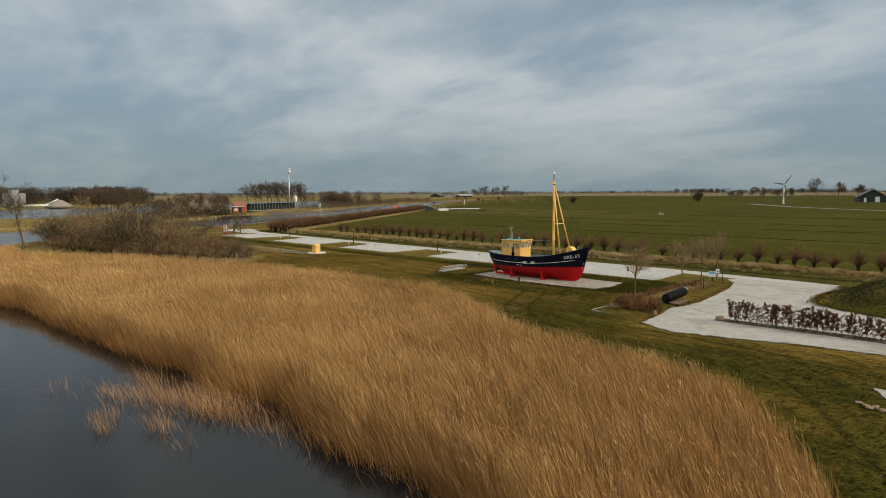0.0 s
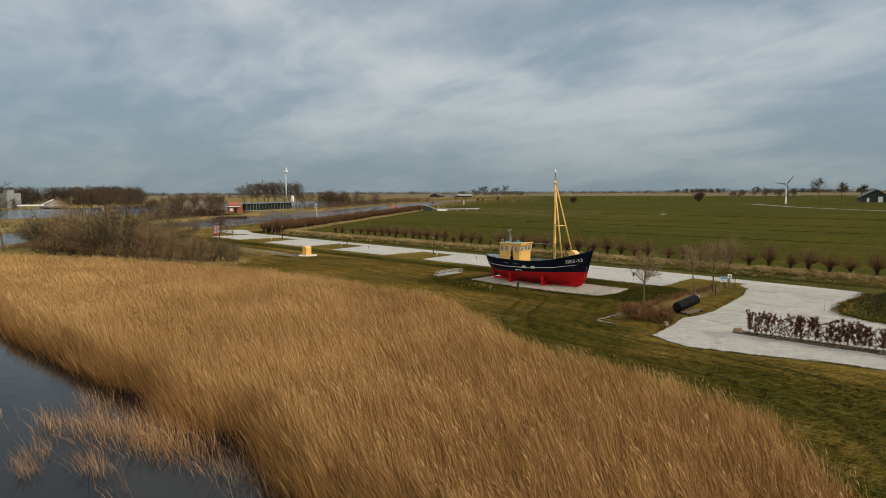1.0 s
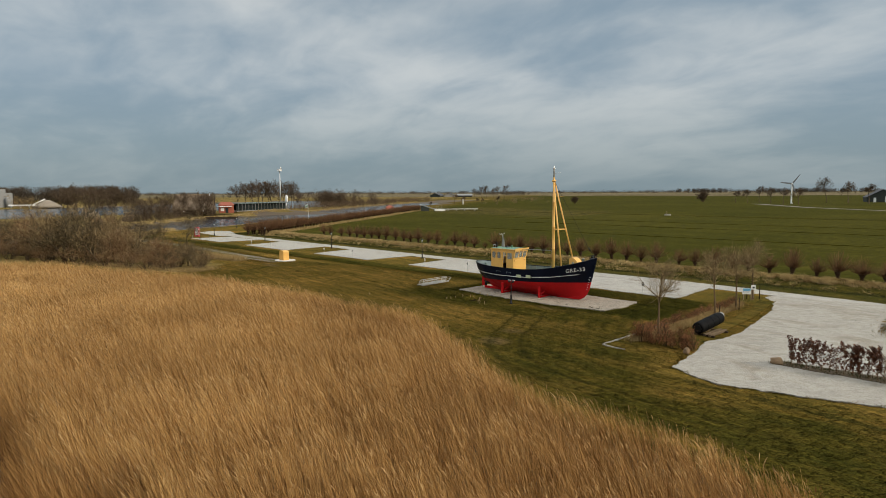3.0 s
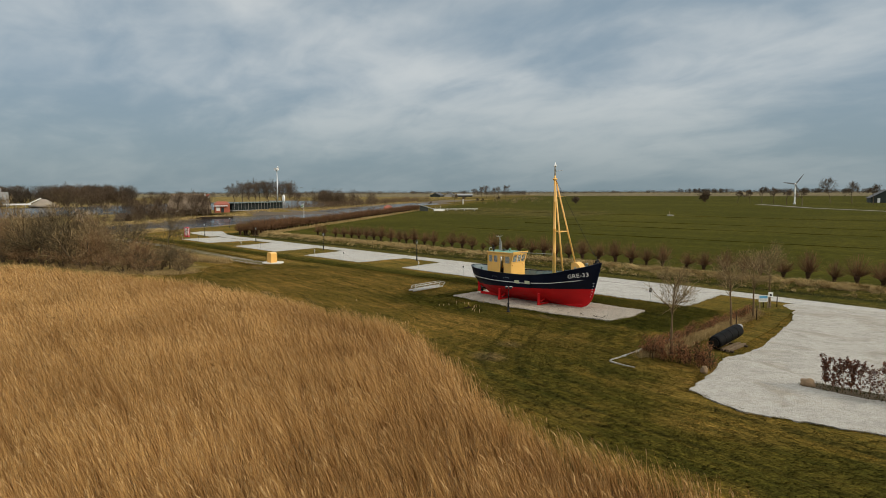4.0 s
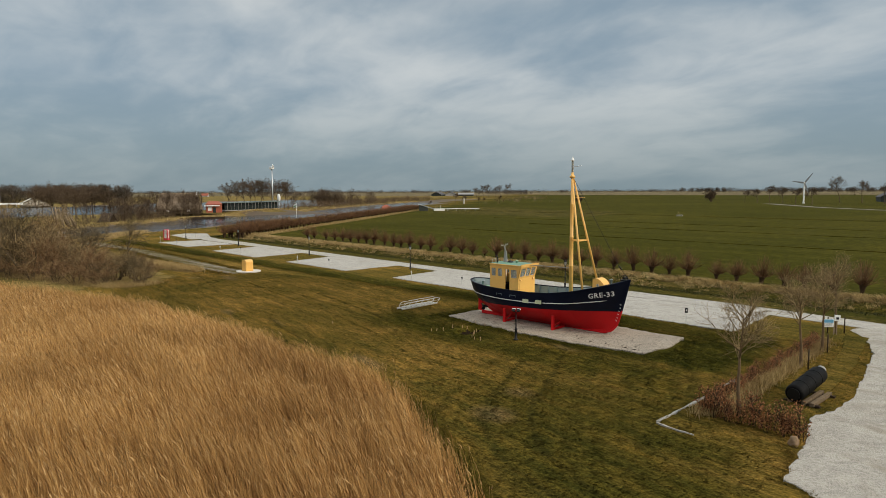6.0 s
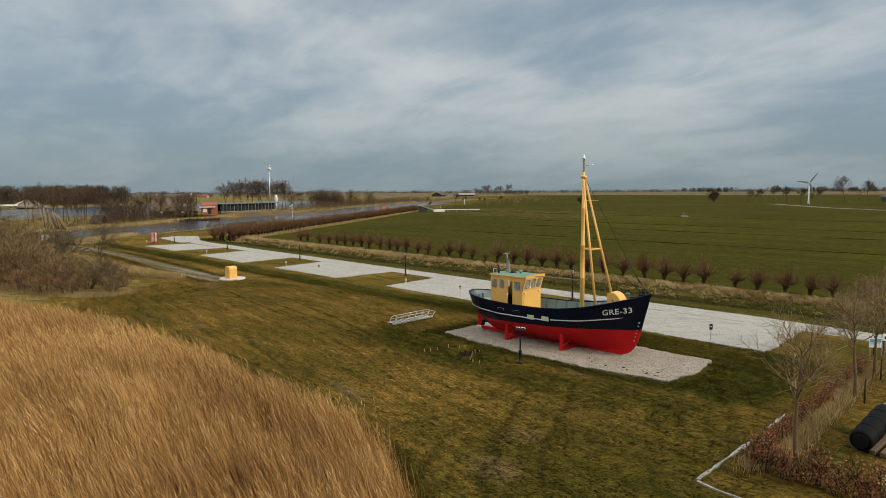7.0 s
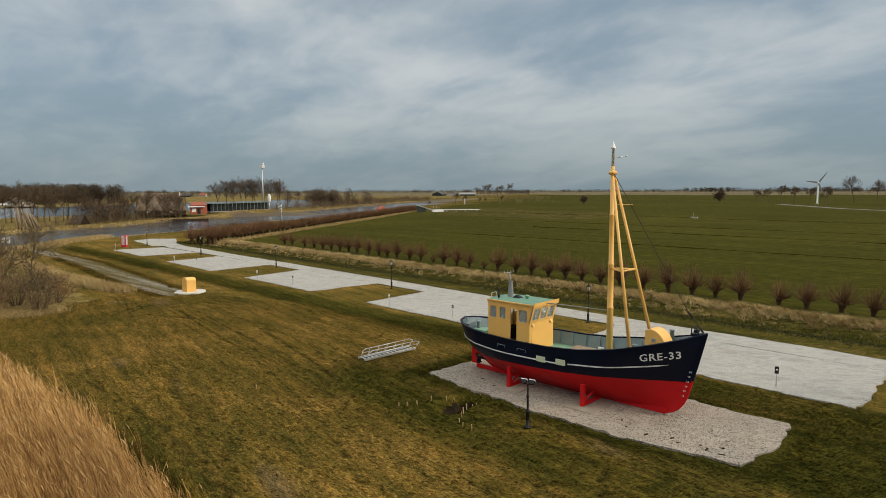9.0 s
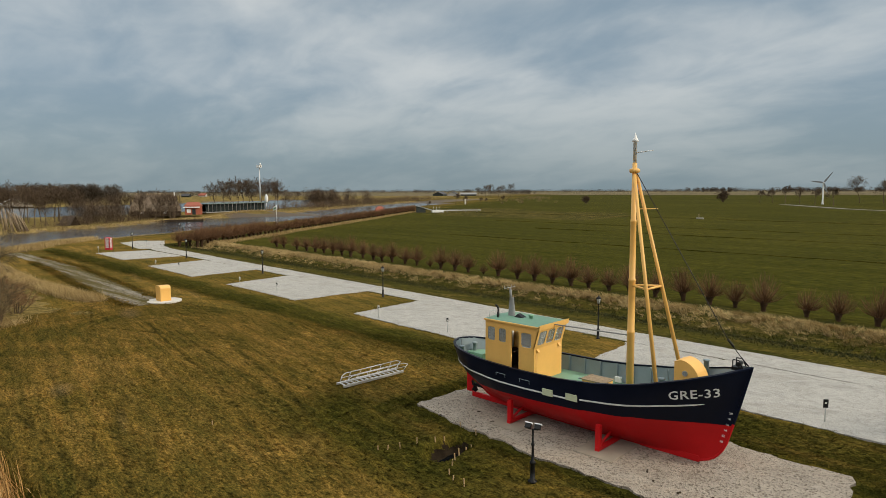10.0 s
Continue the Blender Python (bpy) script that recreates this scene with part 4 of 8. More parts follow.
        g.add([p + off for p in vs] + [p - off for p in vs], [(0, 1, 2, 3, 4), (9, 8, 7, 6, 5), (0, 5, 6, 1), (1, 6, 7, 2), (2, 7, 8, 3), (3, 8, 9, 4), (4, 9, 5, 0)])
    part("propeller", g, BLACK, boat, "black three-bladed propeller")
    # white sheer stripe
    def stripe_z(s):
        return interp(s, [(0, 2.38), (0.1, 2.20), (0.3, 2.10), (0.55, 2.17), (0.75, 2.42), (0.9, 2.78), (1, 3.1)])
    g = Geo()
    for side in (-1, 1):
        vs, fs = [], []
        SS = [0.0 + 0.925 * i / 80 for i in range(81)]
        for s in SS:
            z = stripe_z(s)
            w = 0.035 if s < 0.90 else 0.035 * (0.925 - s) / 0.025 + 0.002
            for dz, o in ((-w, 0.0), (-w, 0.036), (w, 0.036), (w, 0.0)):
                x, y = hull_point(s, z + dz, top(s))
                vs.append((x - (0.022 if s < 0.01 and o else 0), side * (y + o), z + dz))
        for i in range(len(SS) - 1):
            for k in range(3):
                q = (i * 4 + k, i * 4 + 4 + k, i * 4 + 5 + k, i * 4 + 1 + k)
                fs.append(q if side < 0 else q[::-1])
        g.add(vs, fs)
    part("stripe", g, WHITE, tops, "thin white sheer line")

    def on_hull(x, z, side=-1, out=0.012):
        s = (x - interp(z, STERN)) / (interp(z, STEM) - interp(z, STERN))
        xx, y = hull_point(s, z, top(s))
        return Vector((xx, side * (y + out), z))

    # freeing ports
    for px in (-0.38, 0.92):
        for side in (-1, 1):
            z0 = 2.19 + 0.05 * (px > 0)
            g = Geo()
            a, b, c, d = (on_hull(px + dx, z0 + dz, side, 0.05) for dx, dz in ((-0.29, -0.12), (0.29, -0.12), (0.29, 0.20), (-0.29, 0.20)))
            k = Vector((0, -side * 0.09, 0))
            g.add([a, b, c, d, a + k, b + k, c + k, d + k], [(0, 1, 2, 3), (7, 6, 5, 4), (0, 4, 5, 1), (1, 5, 6, 2), (2, 6, 7, 3), (3, 7, 4, 0)])
            part("freeing_port", g, PALEGREEN, tops, "pale green scupper plate")
    # black freeing port outlines aft
    for px in (-3.3, -1.75):
        g = Geo()
        for (dx0, dz0), (dx1, dz1) in (((-0.3, -0.02), (-0.3, 0.14)), ((-0.3, 0.14), (0.3, 0.14)), ((0.3, 0.14), (0.3, -0.02))):
            g.tube(on_hull(px + dx0, 2.42 + dz0), on_hull(px + dx1, 2.42 + dz1), 0.014, n=5)
        part("port_frame", g, GREY, tops)
    # registration lettering, laid on the bow plating
    for side in (-1, 1):
        me = letter_mesh("GRE-33", 0.62, 0.007)
        tb = bmesh.new()
        tb.from_mesh(me)
        bmesh.ops.triangulate(tb, faces=list(tb.faces))
        for _ in range(3):
            bmesh.ops.subdivide_edges(tb, edges=[e for e in tb.edges if e.calc_length() > 0.09], cuts=1)
            bmesh.ops.triangulate(tb, faces=list(tb.faces))
        tb.to_mesh(me)
        tb.free()
        wid = max(p.co.x for p in me.vertices)
        for p in me.vertices:
            f = p.co.x / wid
            xx = 5.16 + f * 1.78 if side < 0 else 6.94 - f * 1.78
            ux = (xx - 5.16) / 1.78
            zz = 2.96 + 0.30 * ux + p.co.y * 0.92
            q = on_hull(xx + p.co.y * 0.06 * (1 if side < 0 else -1), zz, side, 0.03 + max(0, p.co.z))
            p.co = q
        part("lettering", me, WHITE, tops, "white painted hull lettering")
    # draught figures up the stem
    for k in range(6):
        z = 1.25 + k * 0.26
        for side in (-1, 1):
            me = letter_mesh(str(10 + 2 * k), 0.125, 0.002)
            wid = max(p.co.x for p in me.vertices)
            for p in me.vertices:
                xx = interp(z, STEM) - 0.22 - side * (p.co.x - wid / 2)
                p.co = on_hull(xx, z - 0.06 + p.co.y, side, 0.012 + max(0, p.co.z))
            part("draught_mark", me, WHITE, tops, "small white draught figure")
    # bulwark stanchions
    for i in range(11):
        x = -5.9 + i * 0.98
        for side in (-1, 1):
            s = (x + 8.4) / 16.4
            xx, y = hull_point(s, top(s), top(s))
            y = hull_point(s, deck_z(xx), top(s))[1] + 0.02
            g = Geo().box((xx - 0.03, side * (y - 0.14) - 0.05, deck_z(xx) - 0.05), (xx + 0.03, side * (y - 0.14) + 0.05, top(s) - 0.03))
            part("stanchion", g, GREY, boat)
    build_wheelhouse(boat)
    build_rig(boat)
    build_deck_gear(boat)


def build_wheelhouse(boat):
    wh = new("wheelhouse")
    wh.parent = boat
    wh.empty_display_size = 0.3
    x0, x1, w, z0, z1 = -5.05, -1.95, 1.22, 2.08, 4.92
    zs, rake = 3.86, 0.30            # sill height and how far the front leans forward at the roof
    th = 0.06

    def wall_with_holes(name, width, z_lo, z_hi, holes, place, rounded=0.09):
        """A plate in its own plane (u along, v up) with rounded openings cut through."""
        bm = bmesh.new()
        outer = [(0, z_lo), (width, z_lo), (width, z_hi), (0, z_hi)]
        edges = []

        def loop(pts):
            vs = [bm.verts.new((p[0], 0, p[1])) for p in pts]
            return [bm.edges.new((vs[i], vs[(i + 1) % len(vs)])) for i in range(len(vs))]
        edges += loop(outer)
        for (u0, v0, u1, v1) in holes:
            r = min(rounded, (u1 - u0) / 3, (v1 - v0) / 3)
            pts = []
            for cx_, cz_, a0 in ((u1 - r, v0 + r, -90), (u1 - r, v1 - r, 0), (u0 + r, v1 - r, 90), (u0 + r, v0 + r, 180)):
                for k in range(4):
                    a = radians(a0 + k * 30)
                    pts.append((cx_ + r * math.cos(a), cz_ + r * math.sin(a)))
            edges += loop(pts)
        res = bmesh.ops.triangle_fill(bm, edges=edges, use_beauty=True)
        faces = [f for f in res["geom"] if isinstance(f, bmesh.types.BMFace)]
        ext = bmesh.ops.extrude_face_region(bm, geom=faces)
        for p in ext["geom"]:
            if isinstance(p, bmesh.types.BMVert):
                p.co.y += th
        bmesh.ops.recalc_face_normals(bm, faces=list(bm.faces))
        for p in bm.verts:
            p.co = place(p.co.x, p.co.y, p.co.z)
        g = Geo().bm(bm)
        return part(name, g, YELLOW, wh)

    L = x1 - x0
    side_holes = [(0.18, 3.92, 0.64, 4.62), (0.92, 3.92, 1.36, 4.62), (1.72, 2.62, 2.20, 4.62), (2.36, 3.88, 2.98, 4.60)]
    wall_with_holes("side_wall", L, z0, z1, side_holes, lambda u, v, z: Vector((x0 + u, -w + v, z)))
    wall_with_holes("side_wall", L, z0, z1, [h for i, h in enumerate(side_holes) if i != 2], lambda u, v, z: Vector((x0 + u, w - v, z)))
    wall_with_holes("back_wall", 2 * w - 0.13, z0, z1, [(0.75, 3.95, 1.55, 4.6)], lambda u, v, z: Vector((x0 + v + 0.002, -w + 0.065 + u, z)))
    # front: plumb below the sill, leaning out above it
    wall_with_holes("front_lower", 2 * w, z0, zs, [], lambda u, v, z: Vector((x1 - v + 0.062, -w + u, z)))
    fh = [(0.18, zs + 0.16, 0.78, z1 - 0.18), (0.93, zs + 0.16, 1.51, z1 - 0.18), (1.66, zs + 0.16, 2.26, z1 - 0.18)]
    wall_with_holes("front_upper", 2 * w, zs, z1, fh, lambda u, v, z: Vector((x1 - v + 0.062 + rake * (z - zs) / (z1 - zs), -w + u, z)))
    # cheeks closing the lean at both sides
    for side in (-1, 1):
        y = side * w
        g = Geo().add([(x1, y, zs), (x1 + 0.06, y, zs), (x1 + 0.06 + rake, y, z1), (x1, y, z1), (x1, y - side * th, zs), (x1 + 0.06, y - side * th, zs),
                       (x1 + 0.06 + rake, y - side * th, z1), (x1, y - side * th, z1)],
                      [(0, 1, 2, 3), (7, 6, 5, 4), (0, 4, 5, 1), (1, 5, 6, 2), (2, 6, 7, 3), (3, 7, 4, 0)])
        part("cheek", g, YELLOW, wh)
    # glass and inner frames
    def pane(pts, label=""):
        n = (pts[1] - pts[0]).cross(pts[3] - pts[0]).normalized() * 0.006
        g = Geo().add([p + n for p in pts] + [p - n for p in pts], [(0, 1, 2, 3), (7, 6, 5, 4), (0, 4, 5, 1), (1, 5, 6, 2), (2, 6, 7, 3), (3, 7, 4, 0)])
        ob = part("window_pane", g, GLASS, wh)
        ob.visible_shadow = False
        fr = Geo()
        for a, b in zip(pts, pts[1:] + pts[:1]):
            fr.tube(a, b, 0.022, n=6)
        part("window_frame", fr, GREY, ob)
        return ob

    for side in (-1, 1):
        for i, (u0, v0, u1, v1) in enumerate(side_holes):
            if i == 2:
                continue
            y = side * (w - 0.03)
            pane([Vector((x0 + u, y, v)) for u, v in ((u0, v0), (u1, v0), (u1, v1), (u0, v1))])
    for (u0, v0, u1, v1) in fh:
        fx = lambda v: x1 + 0.03 + rake * (v - zs) / (z1 - zs)
        pts = [Vector((fx(v), -w + u, v)) for u, v in ((u0, v0), (u1, v0), (u1, v1), (u0, v1))]
        ob = pane(pts)
        if u0 != 0.93:
            g = Geo().tube((pts[0] + pts[3]) / 2, (pts[1] + pts[2]) / 2, 0.022, n=6)
            part("glazing_bar", g, GREY, ob)
    # roof with a slight overhang, painted green on top
    g = Geo().bbox((x0 - 0.08, -w - 0.07, z1), (x1 + rake + 0.13, w + 0.07, z1 + 0.10), 0.025)
    g.add([(x1 + rake - 0.02, -w - 0.07, z1 + 0.05), (x1 + rake - 0.02, w + 0.07, z1 + 0.05), (x1 + rake + 0.15, w + 0.07, z1 + 0.20), (x1 + rake + 0.15, -w - 0.07, z1 + 0.20),
           (x1 + rake - 0.02, -w - 0.07, z1 - 0.08), (x1 + rake - 0.02, w + 0.07, z1 - 0.08), (x1 + rake + 0.12, w + 0.07, z1 - 0.06), (x1 + rake + 0.12, -w - 0.07, z1 - 0.06)],
          [(0, 3, 2, 1), (4, 5, 6, 7), (7, 6, 2, 3), (0, 4, 7, 3), (1, 2, 6, 5), (0, 1, 5, 4)])
    part("roof_edge", g, YELLOW, wh)
    g = Geo()
    rx0, rx1, ry = x0 - 0.03, x1 + rake + 0.06, w + 0.02
    g.add([(rx0, -ry, z1 + 0.104), (rx1, -ry, z1 + 0.104), (rx1, ry, z1 + 0.104), (rx0, ry, z1 + 0.104), (rx0, 0, z1 + 0.17), (rx1, 0, z1 + 0.17)],
          [(0, 1, 5, 4), (4, 5, 2, 3), (1, 2, 5), (3, 0, 4)])
    part("roof", g, ROOFGREEN, wh, "green painted roof")
    # floor and inner walls
    g = Geo().box((x0 + 0.07, -w + 0.07, z0 + 0.02), (x1, w - 0.07, z0 + 0.30))
    part("floor", g, DARKWOOD, wh)
    g = Geo().bbox((x0 + 0.9, 0.55, z0 + 1.2), (x0 + 2.3, w - 0.12, z0 + 2.3), 0.02)
    part("inner_cabinet", g, WHITE, wh, "white inner partition")
    part("inner_lining", Geo().box((x0 + 0.075, -w + 0.08, z0 + 1.0), (x0 + 0.095, w - 0.08, z1 - 0.03)), WHITE, wh, "white painted inner lining")
    part("bench", Geo().bbox((x0 + 0.12, -w + 0.3, z0 + 0.3), (x0 + 0.75, w - 0.1, z0 + 0.98), 0.02), DARKWOOD, wh)
    part("wheel_stand", Geo().bbox((x1 - 0.75, -0.3, z0 + 0.3), (x1 - 0.35, 0.3, z0 + 1.5), 0.03), WOOD, wh)
    # funnel with exhaust pipes
    g = Geo()
    bm = bmesh.new()
    bmesh.ops.create_cone(bm, cap_ends=True, segments=14, radius1=0.19, radius2=0.10, depth=1.05, matrix=pose(-4.25, 0.0, z1 + 0.62) @ Matrix.Diagonal((1.25, 0.72, 1, 1)))
    g.bm(bm, smooth=False)
    g.tube((-4.3, 0, z1 + 1.1), (-4.36, 0, z1 + 1.62), 0.065, 0.055, 10)
    part("funnel", g, EXHAUST, wh, "stained grey exhaust funnel")
    g = Geo().path([(-4.40, -0.45, z1 + 1.66), (-4.40, 0.45, z1 + 1.66)], 0.018)
    for y in (-0.45, -0.15, 0.15, 0.45):
        g.tube((-4.40, y, z1 + 1.66), (-4.40, y, z1 + 1.80), 0.012, n=5)
    part("aerial_bar", g, STEEL, wh)
    g = Geo().path([(-4.72, -0.55, z1 + 0.10), (-4.72, -0.55, z1 + 0.55), (-4.80, -0.55, z1 + 0.68), (-4.92, -0.55, z1 + 0.74)], 0.055, 8)
    g.path([(-4.62, -0.72, z1 + 0.10), (-4.62, -0.72, z1 + 0.42)], 0.05, 8)
    part("exhaust_pipe", g, BLACK, wh)
    g = Geo().path([(-4.95, -1.0, z1 + 0.1), (-4.95, -1.0, z1 + 0.45), (-4.95, -0.55, z1 + 0.45), (-4.95, -0.55, z1 + 0.1)], 0.016)
    part("roof_rail", g, STEEL, wh)
    g = Geo().lathe([(0.10, 0), (0.10, 0.14), (0.15, 0.16), (0.15, 0.22), (0.05, 0.25)], 12, (-3.05, 0.1, z1 + 0.14))
    part("roof_vent", g, DECK, wh, "small green mushroom vent")
    g = Geo().add([(-3.95, -0.25, z1 + 0.14), (-3.35, -0.2, z1 + 0.14), (-3.35, 0.2, z1 + 0.14), (-3.95, 0.25, z1 + 0.14), (-3.75, -0.12, z1 + 0.34), (-3.75, 0.12, z1 + 0.34)],
                  [(0, 1, 4), (1, 2, 5, 4), (2, 3, 5), (3, 0, 4, 5), (3, 2, 1, 0)])
    part("roof_light", g, BLACK, wh)
    # vents below the front windows, lamp on the side
    for y in (-w + 0.28, w - 0.3):
        g = Geo().add([(x1 + 0.07, y - 0.10, 3.84), (x1 + 0.07, y + 0.10, 3.84), (x1 + 0.07, y + 0.10, 3.66), (x1 + 0.07, y - 0.10, 3.66), (x1 + 0.20, y - 0.08, 3.68), (x1 + 0.20, y + 0.08, 3.68)],
                      [(0, 1, 2, 3), (0, 4, 5, 1), (2, 5, 4, 3), (0, 3, 4), (1, 5, 2)])
        part("cowl_vent", g, YELLOW, wh)
    g = Geo().path([(x1 + 0.07, -w + 0.18, 3.66), (x1 + 0.07, -w + 0.18, 2.2)], 0.02)
    part("drain_pipe", g, YELLOW, wh)
    g = Geo().path([(x1 + 0.12, 0.15, 4.46), (x1 + 0.42, 0.05, 4.86), (x1 + 0.45, 0.0, 5.0)], 0.02)
    part("boom_bracket", g, YELLOW, wh)


def build_rig(boat):
    mx = 2.66
    mast = Geo().lathe([(0.175, 2.0), (0.17, 5.2), (0.182, 5.22), (0.182, 5.30), (0.16, 5.33), (0.155, 7.6), (0.168, 7.62), (0.168, 7.70), (0.14, 7.73), (0.13, 10.3),
                        (0.14, 10.32), (0.14, 10.38), (0.12, 10.4), (0.105, 12.95), (0.0, 13.0)], 16, (mx, 0, 0))
    m_ = part("mast", mast, YELLOW, boat, "tall yellow tubular mast")
    g = Geo().lathe([(0.085, 12.95), (0.08, 13.9), (0.15, 13.92), (0.12, 14.0), (0.05, 14.16), (0.012, 14.3)], 12, (mx, 0, 0))
    part("topmast", g, WHITE, m_, "white topmast with pointed cap")
    g = Geo().lathe([(0.16, 12.52), (0.23, 12.56), (0.23, 12.68), (0.16, 12.72)], 14, (mx, 0, 0))
    part("mast_band", g, YELLOW, m_)
    g = Geo().tube((mx + 0.05, 0, 13.42), (mx + 0.82, 0.1, 13.5), 0.025, 0.018, 6)
    part("spreader", g, WHITE, m_)
    g = Geo().tube((mx + 0.1, 0.3, 10.9), (mx + 0.95, 0.45, 10.92), 0.02, 0.016, 6)
    part("lamp_arm", g, YELLOW, m_)
    zc = 7.42
    feet = {}
    for side in (-1, 1):
        a, b = Vector((mx + 0.05, side * 0.12, 12.45)), Vector((4.63, side * 1.32, 3.02))
        g = Geo().tube(a, b, 0.075, 0.095, 10)
        part("mast_leg", g, YELLOW, m_)
        f = (a.z - zc) / (a.z - b.z)
        c = a.lerp(b, f)
        feet[side] = c
        g = Geo().tube((mx, 0, zc), c, 0.05, 0.05, 8)
        part("mast_brace", g, YELLOW, m_)
    g = Geo().tube(feet[-1], feet[1], 0.05, 0.05, 8)
    part("mast_brace", g, YELLOW, m_)
    g = Geo().path([(mx + 0.12, 0, 12.5), (7.0, 0, 5.6), (7.55, 0, 4.95)], 0.018, 5)
    g.tube((7.0, 0, 5.6), (7.25, 0, 5.32), 0.05, 0.05, 6)
    g.tube((7.55, 0, 4.95), (7.85, 0, 4.62), 0.03, 0.03, 6)
    part("forestay", g, BLACK, m_, "thin black forestay with tackle")
    g = Geo().tube((-1.5, 0.0, 5.0), (mx - 0.15, 0, 5.08), 0.035, 0.035, 6)
    part("boom", g, EXHAUST, m_, "slim grey boom")
    g = Geo().lathe([(0.28, 2.02), (0.28, 2.14), (0.2, 2.2)], 16, (mx, 0, 0))
    part("mast_foot", g, YELLOW, m_)


def build_deck_gear(boat):
    # winch housing with a rounded back
    g = Geo()
    n = 10
    prof = [(4.97, 2.6), (4.97, 4.40)]
    for k in range(n + 1):
        a = radians(90 - 90 * k / n)
        prof.append((5.24 + 0.88 * math.cos(a), 3.42 + 1.08 * math.sin(a)))
    prof.append((6.12, 2.6))
    m_ = len(prof)
    for y in (-0.47, 0.47):
        g.v += [(x, y, z) for x, z in prof]
    g.f += [tuple(range(m_)), tuple(reversed(range(m_, 2 * m_)))] + [(i, m_ + i, m_ + (i + 1) % m_, (i + 1) % m_) for i in range(m_)]
    g.sm += [False] * (m_ + 2)
    wn = part("winch_housing", g, YELLOW, boat, "yellow rounded winch housing")
    bm = bmesh.new()
    bmesh.ops.create_cone(bm, cap_ends=True, segments=18, radius1=0.12, radius2=0.12, depth=0.05, matrix=pose(5.45, -0.49, 3.95, 90))
    part("porthole_rim", Geo().bm(bm), STEEL, wn, "steel rimmed round porthole")
    bm = bmesh.new()
    bmesh.ops.create_cone(bm, cap_ends=True, segments=16, radius1=0.085, radius2=0.085, depth=0.02, matrix=pose(5.45, -0.525, 3.95, 90))
    part("porthole_glass", Geo().bm(bm), EXHAUST, wn)
    # hatch
    g = Geo().bbox((0.05, 0.10, 2.12), (1.25, 1.0, 2.46), 0.02)
    h = part("hatch", g, YELLOW, boat, "low yellow deck hatch")
    for k in range(5):
        y = 0.05 + k * 0.2
        part("hatch_board", Geo().bbox((0.0, y, 2.462), (1.30, y + 0.19, 2.52), 0.008), WOOD, h)
    # bollards
    for x, y, hh in ((-7.35, -0.55, 0.75), (-7.35, 0.55, 0.75), (-6.7, -1.0, 0.35), (4.55, -0.75, 0.95), (5.74, 1.08, 1.34), (6.55, -0.25, 0.5)):
        z = deck_z(x)
        g = Geo().lathe([(0.13, z - 0.05), (0.11, z + 0.02), (0.11, z + hh), (0.15, z + hh + 0.01), (0.15, z + hh + 0.07), (0.06, z + hh + 0.09)], 12, (x, y, 0))
        if x == 4.55:
            g.bbox((4.1, -0.95, z - 0.03), (5.0, -0.55, z + 0.5), 0.02)
        part("bollard", g, GREY, boat, "blue-grey mooring bollard")
    # fairlead at the stem head
    g = Geo().bbox((7.25, -0.22, 4.42), (7.75, 0.22, 4.56), 0.02)
    for y in (-0.2, 0.2):
        g.path([(7.3, y, 4.5), (7.3, y, 4.85), (7.55, y, 4.85), (7.7, y, 4.52)], 0.025, 6)
    g.tube((7.5, -0.2, 4.68), (7.5, 0.2, 4.68), 0.09, 0.09, 10)
    part("fairlead", g, BLACK, boat, "black bow roller fairlead")
    # white boxes by the far bulwark, deck fittings
    for x, y in ((0.95, 1.70), (2.9, 1.52)):
        part("deck_box", Geo().bbox((x, y, 2.16), (x + 0.34, y + 0.16, 2.44), 0.02), WHITE, boat, "small white deck box")
    for x, y in ((-0.9, -0.3), (-0.2, 0.5), (-0.6, 1.0)):
        part("deck_plate", Geo().lathe([(0.09, 2.16), (0.09, 2.2), (0.03, 2.22)], 10, (x, y, 0)), GREY, boat)
    part("stern_locker", Geo().bbox((-7.6, 0.15, 2.2), (-6.4, 1.1, 2.55), 0.03), DECK, boat, "pale green stern locker")


build_boat()

# two red trestles on concrete slabs hold the hull
for k, x in enumerate((-52.75, -47.75)):
    part_slab = Geo().bbox((-0.95, -2.75, 0.0), (0.95, 1.9, 0.10), 0.02)
    sl = thing("concrete_slab", "grey concrete slab set in the stones", "slab", "slabs under the boat", at=pose(x + 0.1, BY, 0.0))
    part("slab", part_slab, SLAB, sl)
    tr = thing("boat_trestle", "red steel trestle bracing the hull", "boat stand", "trestles under the boat", at=pose(x, BY, 0.10))
    part("foot_beam", Geo().bbox((-0.10, -2.15, 0.0), (0.10, 2.15, 0.16), 0.015), RED, tr)
    for side in (-1, 1):
        part("post", Geo().bbox((-0.11, side * 2.0 - 0.11, 0.16), (0.11, side * 2.0 + 0.11, 1.18), 0.015), RED, tr)
        g = Geo().tube((0, side * 1.9, 0.22), (0, side * 0.35, 0.75), 0.07, 0.07, 6)
        part("brace", g, RED, tr)

# ---- things on the grass ----


